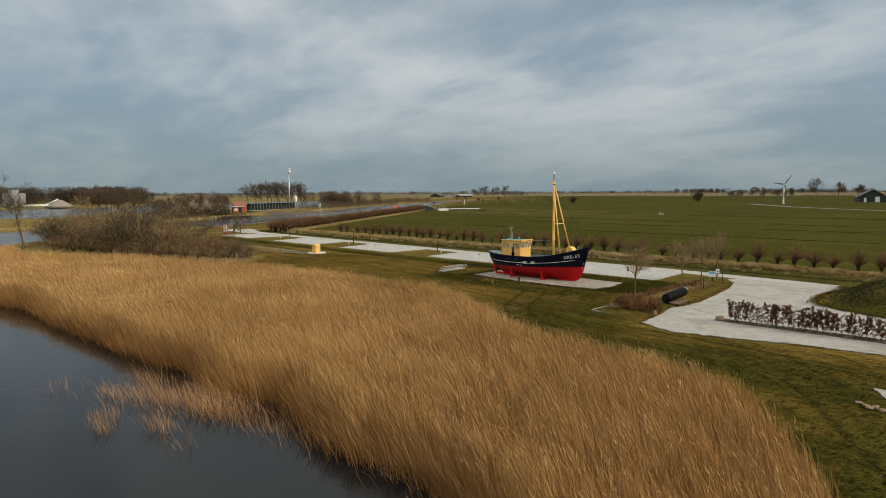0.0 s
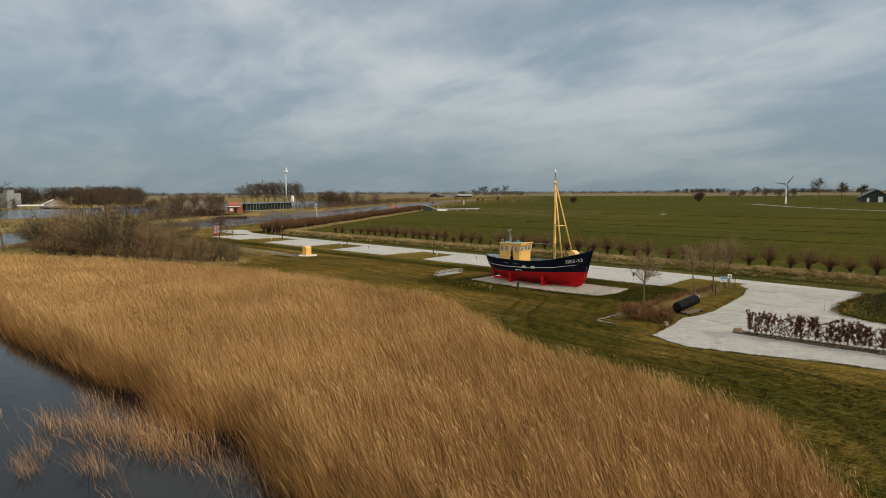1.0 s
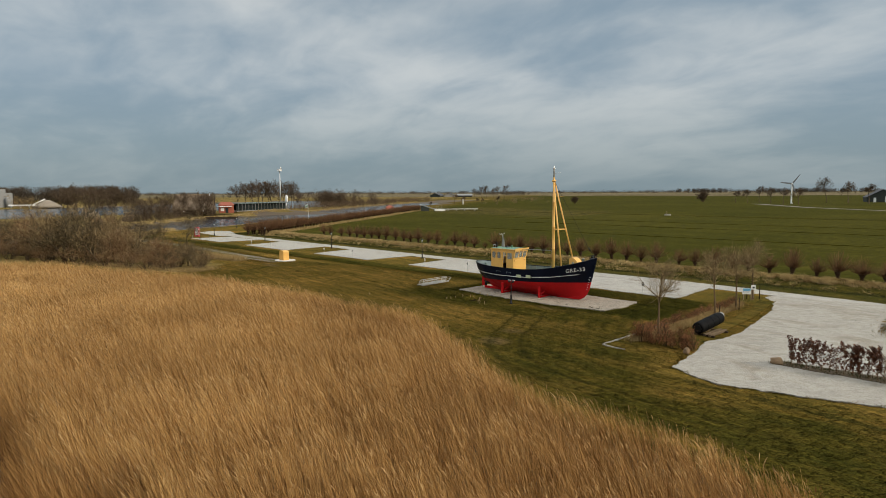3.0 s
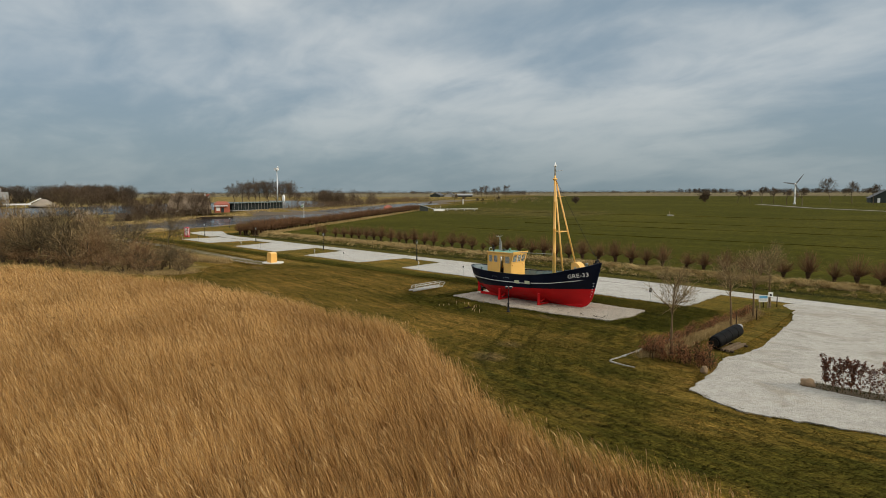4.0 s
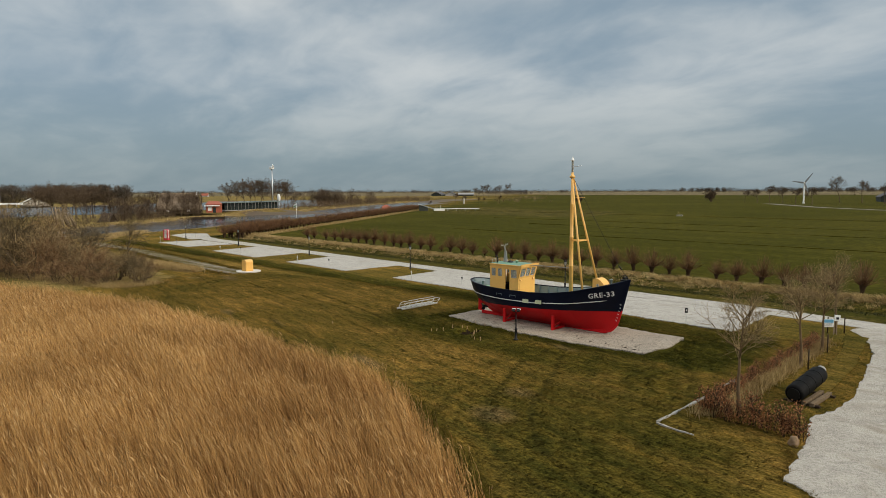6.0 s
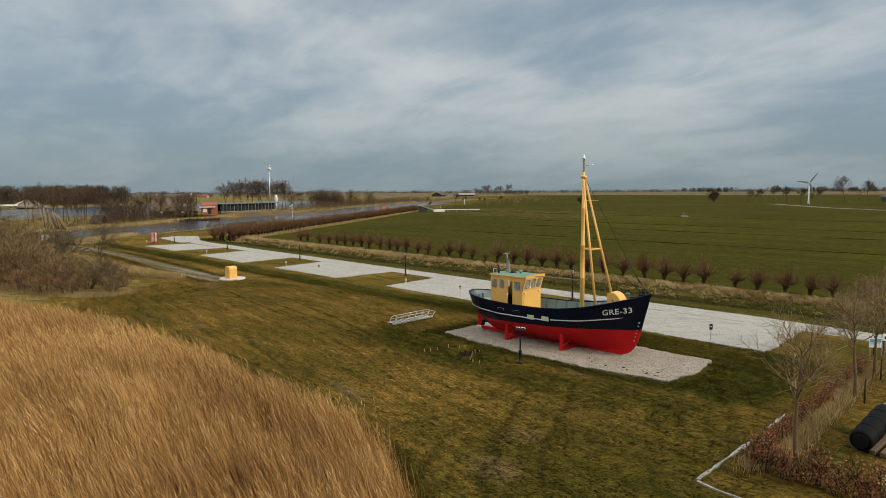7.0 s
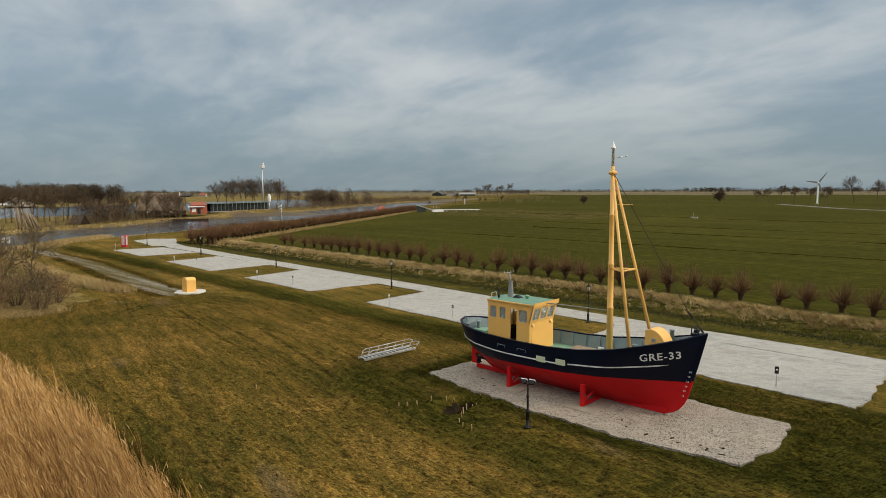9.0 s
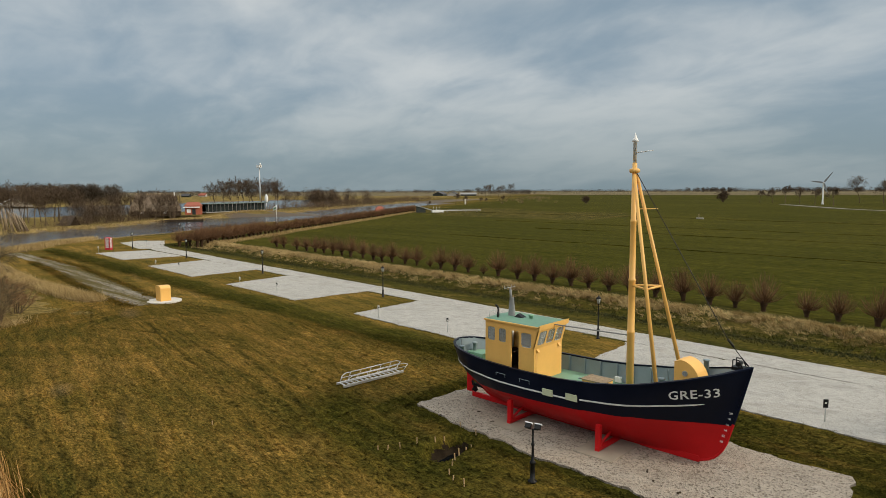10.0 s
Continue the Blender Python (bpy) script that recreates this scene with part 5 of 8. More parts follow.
def lamp_post(at, label="black old-style lamp post with a glass lantern"):
    ob = thing("street_lamp", label, "lamp post", "lamp posts along the track", at=at)
    g = Geo().lathe([(0.17, 0), (0.17, 0.05), (0.11, 0.08), (0.10, 0.65), (0.125, 0.68), (0.125, 0.74), (0.065, 0.80), (0.06, 1.4), (0.075, 1.42), (0.075, 1.47), (0.05, 1.5), (0.042, 2.72), (0.06, 2.75), (0.06, 2.8)], 10)
    part("post", g, BLACK, ob)
    lan = part("lantern", Geo().lathe([(0.10, 2.82), (0.19, 3.2), (0.19, 3.205), (0.02, 3.21)], 6), LAMPGLASS, ob, "pale glass lantern")
    g = Geo().lathe([(0.23, 3.2), (0.23, 3.23), (0.10, 3.36), (0.03, 3.40), (0.03, 3.46), (0.005, 3.5)], 6)
    for k in range(6):
        a = k * math.pi / 3
        g.tube((0.105 * math.cos(a), 0.105 * math.sin(a), 2.8), (0.195 * math.cos(a), 0.195 * math.sin(a), 3.21), 0.014, n=4)
    part("lantern_frame", g, BLACK, lan)
    return ob


first_lamp = lamp_post(pose(-59.3, 89.0, 0))
for x, y in ((-87.0, 90.4), (-115.0, 91.9), (-143.4, 93.6), (-169.9, 94.3), (-200.5, 117.5)):
    copy_thing(first_lamp, pose(x, y, 0))


def flood_lamp():
    ob = thing("floodlight_post", "short black post with two tilted floodlights", "lamp post", at=pose(-48.2, 65.05, -0.03))
    g = Geo().lathe([(0.19, 0), (0.19, 0.06), (0.10, 0.1), (0.095, 0.75), (0.12, 0.78), (0.12, 0.85), (0.055, 0.92), (0.05, 1.5), (0.075, 1.53), (0.075, 1.6), (0.042, 1.65), (0.038, 2.15), (0.05, 2.2), (0.0, 2.24)], 12)
    part("post", g, BLACK, ob)
    part("cross_arm", Geo().tube((-0.20, -0.06, 2.2), (0.20, 0.06, 2.2), 0.022, 0.022, 8), BLACK, ob)
    for sx in (-1, 1):
        m_ = pose(sx * 0.19, sx * 0.06, 2.33, -38, 0, 12)
        h = part("floodlight", Geo().bbox((-0.13, -0.06, -0.11), (0.13, 0.06, 0.11), 0.02, m_), BLACK, ob)
        part("floodlight_glass", Geo().box((-0.11, 0.061, -0.09), (0.11, 0.066, 0.09), m_), LAMPGLASS, h)
        part("floodlight_rim", Geo().bbox((-0.15, -0.07, 0.085), (0.15, 0.075, 0.13), 0.008, m_), WHITE, h, "white top cover")


flood_lamp()


def phone_box():
    ob = thing("telephone_box", "old red telephone kiosk standing on the grass", "phone box", at=pose(-171.2, 90.2, 0, 0, 0, 40))
    part("plinth", Geo().bbox((-0.52, -0.52, 0), (0.52, 0.52, 0.14), 0.02), KIOSK, ob)
    g = Geo()
    for x in (-0.45, 0.45):
        for y in (-0.45, 0.45):
            g.bbox((x - 0.06, y - 0.06, 0.14), (x + 0.06, y + 0.06, 2.14), 0.01)
    g.bbox((-0.51, -0.51, 2.14), (0.51, 0.51, 2.40), 0.02)
    part("frame", g, KIOSK, ob)
    bm = bmesh.new()
    bmesh.ops.create_uvsphere(bm, u_segments=16, v_segments=8, radius=0.62)
    for p in bm.verts:
        p.co = Vector((max(-0.5, min(0.5, p.co.x)), max(-0.5, min(0.5, p.co.y)), 2.40 + max(0, p.co.z) * 0.24))
    part("roof", Geo().bm(bm), KIOSK, ob)
    for k in range(4):
        m_ = pose(0, 0, 0, 0, 0, 90 * k)
        w = part("glazed_side", Geo().box((-0.39, -0.462, 0.16), (0.39, -0.44, 0.42), m_), KIOSK, ob)
        p = part("pane", Geo().box((-0.39, -0.455, 0.42), (0.39, -0.447, 2.12), m_), LAMPGLASS, w, "greyish glass panes")
        for i in range(7):
            z = 0.42 + i * 0.283
            part("glazing_bar", Geo().box((-0.39, -0.475, z - 0.014), (0.39, -0.456, z + 0.014), m_), KIOSK, w)
        for x in (-0.25, 0.25):
            part("glazing_bar", Geo().box((x - 0.014, -0.474, 0.42), (x + 0.014, -0.456, 2.12), m_), KIOSK, w)
        part("sign_panel", Geo().box((-0.32, -0.522, 2.2), (0.32, -0.511, 2.33), m_), WHITE, w, "white illuminated sign strip")


phone_box()


def pillar():
    ob = thing("yellow_pillar", "yellow rounded-top cabinet pillar on a round concrete base", "service pillar", at=pose(-102.2, 72.55, 0, 0, 0, 0))
    g = Geo()
    n = 24
    prof = [(2.0 if i < 15 else 1.55 if i < 17 else 1.8) for i in range(n)]
    pts = [(prof[i] * 0.92 * math.cos(2 * math.pi * i / n), prof[i] * 0.92 * math.sin(2 * math.pi * i / n)) for i in range(n)]
    g.prism(pts, -0.1, 0.10)
    part("base", g, PLINTH, ob, "pale round concrete base")
    # body: a quarter-round top on one edge
    prof = [(-0.62, 0.10), (0.62, 0.10), (0.62, 1.42)]
    for k in range(9):
        a = radians(0 + 90 * k / 8)
        prof.append((0.22 + 0.40 * math.cos(a), 1.42 + 0.30 * math.sin(a)))
    for k in range(9):
        a = radians(90 + 90 * k / 8)
        prof.append((-0.22 + 0.40 * math.cos(a), 1.42 + 0.30 * math.sin(a)))
    g = Geo()
    m_ = len(prof)
    for y in (-0.55, 0.55):
        g.v += [(x, y, z) for x, z in prof]
    g.f += [tuple(reversed(range(m_))), tuple(range(m_, 2 * m_))] + [((i + 1) % m_, m_ + (i + 1) % m_, m_ + i, i) for i in range(m_)]
    g.sm += [False] * (m_ + 2)
    b = part("body", g, YELLOW, ob)
    part("lock", Geo().lathe([(0.05, 0), (0.05, 0.03), (0.02, 0.04)], 10, (0, 0, 0)), STEEL, b).matrix_basis = pose(-0.63, 0.2, 1.05, 0, -90, 0)
    part("panel_seam", Geo().box((-0.5, -0.556, 0.2), (0.5, -0.551, 0.22)), EXHAUST, b)


pillar()


def gangway():
    """An aluminium boarding stair lying in the grass."""
    ob = thing("aluminium_gangway", "aluminium boarding steps with handrails lying on the grass", "gangway", at=pose(-63.6, 67.2, 0.03, 0, -2, 83))
    Lg, W = 4.4, 0.80
    for y in (0, W):
        part("stringer", Geo().bbox((0, y - 0.03, 0.0), (Lg, y + 0.03, 0.15), 0.01), STEEL, ob)
        part("handrail", Geo().path([(0.25, y, 0.15), (0.42, y, 0.50), (0.65, y, 0.60), (Lg, y, 0.60), (Lg + 0.35, y, 0.48), (Lg, y, 0.15)], 0.024, 7), STEEL, ob)
        part("midrail", Geo().path([(0.4, y, 0.36), (Lg + 0.25, y, 0.36)], 0.018, 6), STEEL, ob)
        for k in range(5):
            x = 0.8 + k * 0.75
            part("baluster", Geo().tube((x, y, 0.15), (x + 0.22, y, 0.60), 0.015, n=6), STEEL, ob)
    for k in range(13):
        x = 0.15 + k * 0.33
        part("tread", Geo().bbox((x, 0.03, 0.08), (x + 0.11, W - 0.03, 0.11), 0.008), STEEL, ob)


gangway()

r_ = random.Random(8)
for x, y in ((-55.2, 62.8), (-54.9, 63.1), (-54.2, 64.3), (-53.9, 65.2), (-53.9, 65.8), (-54.4, 67.5), (-52.7, 66.4), (-52.5, 65.8), (-52.2, 65.0), (-51.9, 64.4), (-51.6, 63.9), (-51.1, 63.2),
             (-50.6, 62.9), (-49.9, 62.8), (-53.2, 67.3), (-54.6, 63.6), (-63.6, 59.0)):
    h = r_.uniform(0.24, 0.38)
    st = thing("wooden_stake", "pale wooden marking stake driven into the turf", "stake", "stakes round the pit", at=pose(x, y, float(land(np.array([x]), np.array([y]))[0]) - 0.03, r_.uniform(-6, 6), r_.uniform(-6, 6), r_.uniform(0, 90)))
    part("stake", Geo().bbox((-0.022, -0.022, 0), (0.022, 0.022, h), 0.004), PALEWOOD, st)

for i, (x, y) in enumerate(((-166.1, 86.6), (-155, 85.5), (-133.1, 84.2), (-127, 85.1), (-106, 83.5), (-98, 83.8), (-78.3, 82.4), (-69.6, 82.5), (-41.4, 80.6), (-176, 99.5))):
    big = 1.2 if x == -41.4 else 0.85
    sg = thing("bay_marker", "small post with a numbered plate beside a bay", "sign post", "bay markers", at=pose(x, y, 0.02, 0, 0, 35))
    part("post", Geo().tube((0, 0, 0), (0, 0, 1.15), 0.026, n=6), STEEL, sg)
    pl = part("plate", Geo().bbox((-0.10 * big, -0.03, 1.18 - 0.36 * big), (0.10 * big, -0.01, 1.18), 0.006), BLACK if x == -41.4 or i % 2 else WHITE, sg, "black plate" if x == -41.4 or i % 2 else "white plate")
    part("number_bar", Geo().box((-0.05, -0.036, 0.95), (0.05, -0.031, 1.03)), WHITE if x == -41.4 or i % 2 else BLACK, pl)


def sign_board():
    ob = thing("information_sign", "information boards on timber posts beside the track", "sign", at=pose(-31.0, 83.3, 0, 0, 0, 40) @ Matrix.Diagonal((0.70, 0.9, 0.82, 1)))
    for x in (-0.55, 0.55):
        part("post", Geo().bbox((x - 0.05, -0.05, 0), (x + 0.05, 0.05, 1.7), 0.008), WOOD, ob)
    b = part("board", Geo().bbox((-0.75, -0.10, 0.75), (0.45, -0.06, 1.55), 0.01), WHITE, ob, "white board with blue print")
    part("print", Geo().box((-0.70, -0.107, 1.18), (0.40, -0.102, 1.50)), BLUESIGN, b)
    for k in range(3):
        part("text_bar", Geo().box((-0.65, -0.107, 1.08 - k * 0.1), (0.3, -0.102, 1.11 - k * 0.1)), EXHAUST, b)
    s = part("small_board", Geo().bbox((0.50, -0.10, 1.35), (1.15, -0.06, 1.95), 0.01), WHITE, ob, "square white pictogram board")
    part("pictogram", Geo().box((0.68, -0.107, 1.5), (0.98, -0.102, 1.72)), BLACK, s)
    part("post", Geo().bbox((0.80, -0.05, 0), (0.88, 0.03, 1.5), 0.008), WOOD, ob)


sign_board()


def tank():
    ob = thing("black_tank", "long black plastic tank resting on timber sleepers", "tank", at=pose(-28.0, 62.9, 0.0, 0, 0, 86))
    prof = [(0.0, -0.02), (0.39, 0.0), (0.45, 0.06), (0.48, 0.2), (0.48, 3.7), (0.45, 3.84), (0.39, 3.9), (0.0, 3.92)]
    g = Geo().lathe([(max(0.001, r), z) for r, z in prof], 28)
    g.v = [(p[2], p[0], p[1] + 0.76) for p in g.v]
    b = part("barrel", g, TANK, ob)
    b.matrix_basis = pose(0, 0, -0.10, 0, -5, 0)
    for x in (0.9, 1.9, 2.9):
        gg = Geo().lathe([(0.482, 0), (0.494, 0.02), (0.494, 0.08), (0.482, 0.10)], 28)
        gg.v = [(p[2] + x, p[0], p[1] + 0.76) for p in gg.v]
        part("hoop", gg, TANK, b)
    gg = Geo().lathe([(0.26, 0), (0.26, 0.32), (0.22, 0.36)], 18)
    gg.v = [(p[2] + 3.9, p[0], p[1] + 0.90) for p in gg.v]
    part("grey_cap", gg, EXHAUST, b, "grey end cap")
    gg = Geo().lathe([(0.32, 0), (0.32, 0.05)], 18)
    gg.v = [(-p[2], p[0], p[1] + 0.75) for p in gg.v]
    part("manhole", gg, BLACK, b)
    for y in (-0.75, -0.35, 0.35):
        part("sleeper", Geo().bbox((0.4, y - 0.11, 0.02), (3.3, y + 0.11, 0.22), 0.02), OLDWOOD, ob, "weathered timber sleeper")
    for x in (0.6, 3.0):
        part("cross_sleeper", Geo().bbox((x - 0.1, -1.1, 0.0), (x + 0.1, 0.7, 0.02 + 0.1), 0.02), DARKWOOD, ob)


tank()


def boulder(x, y, sx, sy, sz, seed):
    bm = bmesh.new()
    bmesh.ops.create_icosphere(bm, subdivisions=3, radius=1)
    noise.seed_set(seed)
    for p in bm.verts:
        n_ = noise.noise(p.co * 1.3 + Vector((seed, 0, 0))) * 0.35 + noise.noise(p.co * 3.5) * 0.12
        p.co = p.co * (1 + n_)
        p.co = Vector((p.co.x * sx, p.co.y * sy, p.co.z * sz + sz * 0.7))
    ob = thing("boulder", "rough brown boulder at the edge of the gravel", "boulder", at=pose(x, y, 0))
    part("stone", Geo().bm(bm, smooth=True), ROCK, ob)


rs = random.Random(44)
for x, y in ((-42.3, 68.4), (-41.9, 68.1), (-41.0, 68.5), (-40.6, 68.2), (-43.4, 68.0), (-40.1, 68.8), (-44.6, 68.3), (-39.9, 68.1), (-45.2, 69.0), (-53.5, 68.9), (-55.0, 69.6)):
    sc = thing("wood_scrap", "dark scrap of rotten wood lying on the stones", "scrap", "scraps on the stone bed", at=pose(x, y, 0.06, 0, 0, rs.uniform(0, 180)))
    L = rs.uniform(0.06, 0.16)
    part("chip", Geo().bbox((-L, -0.035, 0), (L, 0.035, rs.uniform(0.03, 0.06)), 0.012), DARKWOOD, sc)
boulder(-20.9, 58.4, 0.42, 0.34, 0.27, 3)
for k, (x, y) in enumerate(((-6.9, 40.6), (-6.5, 40.3), (-6.1, 40.4), (-5.7, 40.0), (-6.3, 40.0), (-5.2, 39.8))):
    boulder(x, y, 0.22 - 0.02 * (k % 3), 0.18, 0.09, 20 + k)
boulder(-26.4, 57.0, 0.20, 0.18, 0.27, 5)

# ---- plants ----


def segs_mesh(name, P0, P1, R0, R1, n=3):
    """Tapered n-sided stems, one island each."""
    P0, P1 = np.asarray(P0, float), np.asarray(P1, float)
    R0, R1 = np.asarray(R0, float), np.asarray(R1, float)
    D = P1 - P0
    D /= np.linalg.norm(D, axis=1)[:, None] + 1e-9
    A = np.where(np.abs(D[:, 2:3]) < 0.9, np.array([[0, 0, 1.0]]), np.array([[1.0, 0, 0]]))
    U = np.cross(D, A)
    U /= np.linalg.norm(U, axis=1)[:, None] + 1e-9
    W = np.cross(D, U)
    ang = np.arange(n) * 2 * math.pi / n
    C = U[:, None, :] * np.cos(ang)[None, :, None] + W[:, None, :] * np.sin(ang)[None, :, None]
    V = np.concatenate([P0[:, None, :] + C * R0[:, None, None], P1[:, None, :] + C * R1[:, None, None]], 1)
    m_ = len(P0)
    base = (np.arange(m_) * 2 * n)[:, None, None]
    i = np.arange(n)
    quad = np.stack([i, (i + 1) % n, n + (i + 1) % n, n + i], 1)[None]
    return np_mesh(name, V.reshape(-1, 3), (base + quad).reshape(-1, 4))


def grow(out, r, p, d, length, rad, level, top, kids, bend=0.18, up=0.12, spread=0.8, steps=3, limb=1.0):
    """Adds one limb and its side limbs to out[level]."""
    pts, dirs = [p.copy()], []
    for k in range(steps):
        d = (d + Vector((r.gauss(0, bend), r.gauss(0, bend), r.gauss(0, bend) + up))).normalized()
        q = pts[-1] + d * (length / steps)
        a, b = rad * (1 - 0.75 * k / steps), rad * (1 - 0.75 * (k + 1) / steps)
        out[min(level, 2)].append((pts[-1], q, a, b))
        pts.append(q)
        dirs.append(d)
    if level >= top:
        return
    for j in range(kids[level]):
        t = r.uniform(0.3, 1.0) if level else r.uniform(0.32, 0.98)
        k = min(steps - 1, int(t * steps))
        q = pts[k].lerp(pts[k + 1], t * steps - k)
        a = r.uniform(0, 6.283)
        side = dirs[k].orthogonal().normalized()
        side.rotate(Matrix.Rotation(a, 3, dirs[k]))
        nd = (dirs[k] * r.uniform(0.5, 0.9) + side * spread * r.uniform(0.7, 1.2)).normalized()
        grow(out, r, q, nd, limb * length * r.uniform(0.42, 0.66) * (1.15 - 0.4 * t), rad * r.uniform(0.34, 0.5), level + 1, top, kids, bend, up, spread, 2 if level else 3)


def to_mesh(name, segs, n, mat):
    me = segs_mesh(name, [s[0] for s in segs], [s[1] for s in segs], [s[2] for s in segs], [s[3] for s in segs], n)
    me.materials.append(mat)
    return me


def tree_meshes(seed, height, rad, kids=(13, 6, 5), spread=0.85, clear=0.3, thin=0.011, bark=BARK, twig=TWIG, limb=1.0, up=0.06):
    r = random.Random(seed)
    out = [[], [], []]
    p, d = Vector((0, 0, -0.1)), Vector((r.gauss(0, 0.03), r.gauss(0, 0.03), 1)).normalized()
    h0 = height * clear
    q = p + d * h0
    out[0].append((p, q, rad * 1.25, rad * 0.85))
    p = q
    grow(out, r, p, d, height * (1 - clear), rad * 0.85, 0, 3, kids, 0.10, up, spread, 5, limb)
    for lst in out[1:]:
        for i, (a, b, ra, rb) in enumerate(lst):
            lst[i] = (a, b, max(ra, thin), max(rb, thin * 0.7))
    return to_mesh("trunk", out[0] + out[1][:0], 7, bark), to_mesh("crown", out[1] + out[2], 3, twig)


def plant_tree(name, meshes, at, label, category="tree", group="", parts=("trunk", "crown")):
    ob = thing(name, label, category, group, at=at)
    for nm, me in zip(parts, meshes):
        part(nm, me, None, ob)
    return ob


# young trees beside the yard
for i, (x, y, h) in enumerate(((-29.7, 59.7, 5.2), (-29.9, 71.5, 4.8), (-30.0, 77.1, 4.8), (-30.7, 84.2, 5.0))):
    plant_tree("bare_tree", tree_meshes(40 + i, h, 0.095, (22, 8, 5), 0.80, 0.32, 0.0055, TRUNK_PALE, limb=1.1, up=0.12), pose(x, y, 0, 0, 0, i * 70),
               "young bare tree with a pale trunk in winter", group="young trees by the yard")
for x, y in ((-29.4, 71.2), (-30.2, 84.6), (-31.2, 83.8), (-29.6, 76.8)):
    st = thing("tree_stake", "wooden stake beside a young tree", "stake", "tree stakes", at=pose(x, y, 0))
    part("stake", Geo().tube((0, 0, -0.1), (0, 0, 1.3), 0.05, 0.045, 8), DARKWOOD, st)


def willow_meshes(seed, shoots=230, thick=1.0):
    """A knobbly short trunk with a round head of last year's shoots."""
    r = random.Random(seed)
    trunk = Geo().lathe([(0.22, -0.15), (0.17, 0.06), (0.16, 0.22), (0.19, 0.34), (0.23, 0.44), (0.27, 0.52), (0.24, 0.60), (0.13, 0.68), (0.02, 0.70)], 9)
    rr = np.random.RandomState(seed)
    for k, p in enumerate(trunk.v):
        q = rr.uniform(0.82, 1.18)
        trunk.v[k] = (p[0] * q, p[1] * q, p[2] + rr.uniform(-0.03, 0.03))
    trunk.v = [(p[0] * 0.85, p[1] * 0.85, p[2]) for p in trunk.v]
    me = trunk.mesh("trunk")
    me.materials.append(WILLOWBARK)
    P0, P1, R0, R1 = [], [], [], []
    for k in range(shoots):
        a = r.uniform(0, 6.283)
        tilt = 1.32 * r.uniform(0, 1) ** 0.75
        d = Vector((math.cos(a) * math.sin(tilt), math.sin(a) * math.sin(tilt), math.cos(tilt)))
        b = Vector((0, 0, 0.52)) + d * 0.2
        if k % 8 == 0:
            L = r.uniform(0.15, 0.45)
        else:
            L = r.uniform(1.05, 1.75) * (1 - 0.22 * tilt / 1.15)
        m_ = b + (d + Vector((r.gauss(0, 0.12), r.gauss(0, 0.12), 0.05))).normalized() * L * 0.5
        e = m_ + (d + Vector((r.gauss(0, 0.2), r.gauss(0, 0.2), 0.45))).normalized() * L * 0.5
        P0 += [b, m_]
        P1 += [m_, e]
        R0 += [0.012 * thick, 0.008 * thick]
        R1 += [0.008 * thick, 0.0035 * thick]
    sh = segs_mesh("shoot_head", P0, P1, R0, R1, 3)
    sh.materials.append(WILLOW)
    return me, sh


WILLOWS = [willow_meshes(100 + i) for i in range(7)]
FAR_WILLOWS = [willow_meshes(120 + i, 150, 1.8) for i in range(5)]
r_ = random.Random(5)
row_a = [-16.7, -19.5, -22.7, -25.3, -28, -30.5, -33.5, -36.4, -39.3, -41.6, -44.2, -47.2, -49.8, -53.6, -56.3, -58.9, -61.7, -65, -68.1, -70.8, -73.6, -76.2, -79.1, -82, -84.9, -88.4, -91.1, -94.2,
         -97, -100.1, -102.5, -105.7, -108.6, -112, -114.7, -117.2, -120.3, -124.1, -126.7, -129.8, -132.8, -136, -139.2, -143, -148.2, -151.4]
for x in row_a:
    s = 0.75 if x in (-91.1, -102.5) else r_.uniform(1.32, 1.68)
    y = 106.2 - 0.068 * x
    w = plant_tree("pollard_willow", WILLOWS[r_.randrange(7)], pose(x, y, -0.12, r_.uniform(-5, 5), r_.uniform(-5, 5), r_.uniform(0, 360)) @ Matrix.Diagonal((s, s, s * r_.uniform(0.92, 1.1), 1)), "pollarded willow with a head of reddish winter shoots", "willow",
                   "willow row along the ditch", ("trunk", "shoot_head"))
for k in range(118):
    k = k if k < 100 else k - 100.5
    o = 0 if k == int(k) else 3.2
    x, y = -166 - 0.565 * 2.22 * k - 0.825 * o, 106 + 0.825 * 2.22 * k - 0.565 * o
    s = r_.uniform(1.5, 1.85)
    w = plant_tree("pollard_willow", FAR_WILLOWS[r_.randrange(5)], pose(x + r_.uniform(-0.3, 0.3), y + r_.uniform(-0.3, 0.3), 0.0, 0, 0, r_.uniform(0, 360)) @ Matrix.Diagonal((s, s, s, 1)),
                   "pollarded willow with a head of reddish winter shoots", "willow", "willow row beside the canal", ("trunk", "shoot_head"))


def bush_meshes(seed, h, stems, kids=(7, 6, 4), mat=TWIG, thin=0.012, spread=0.8, lean=0.55):
    r = random.Random(seed)
    out = [[], [], []]
    for k in range(stems):
        a = r.uniform(0, 6.283)
        rr_ = r.uniform(0, 0.35) * h * 0.4
        d = Vector((math.cos(a) * lean * r.uniform(0.2, 1), math.sin(a) * lean * r.uniform(0.2, 1), 1)).normalized()
        grow(out, r, Vector((math.cos(a) * rr_, math.sin(a) * rr_, -0.1)), d, h * r.uniform(0.65, 1.0), 0.018 * h, 1, 3, kids, 0.16, 0.08, spread, 3)
    for lst in out:
        for i, (a, b, ra, rb) in enumerate(lst):
            lst[i] = (a, b, max(ra, thin), max(rb, thin * 0.7))
    return to_mesh("stems", out[0] + out[1], 4, BARK), to_mesh("twigs", out[2], 3, mat)


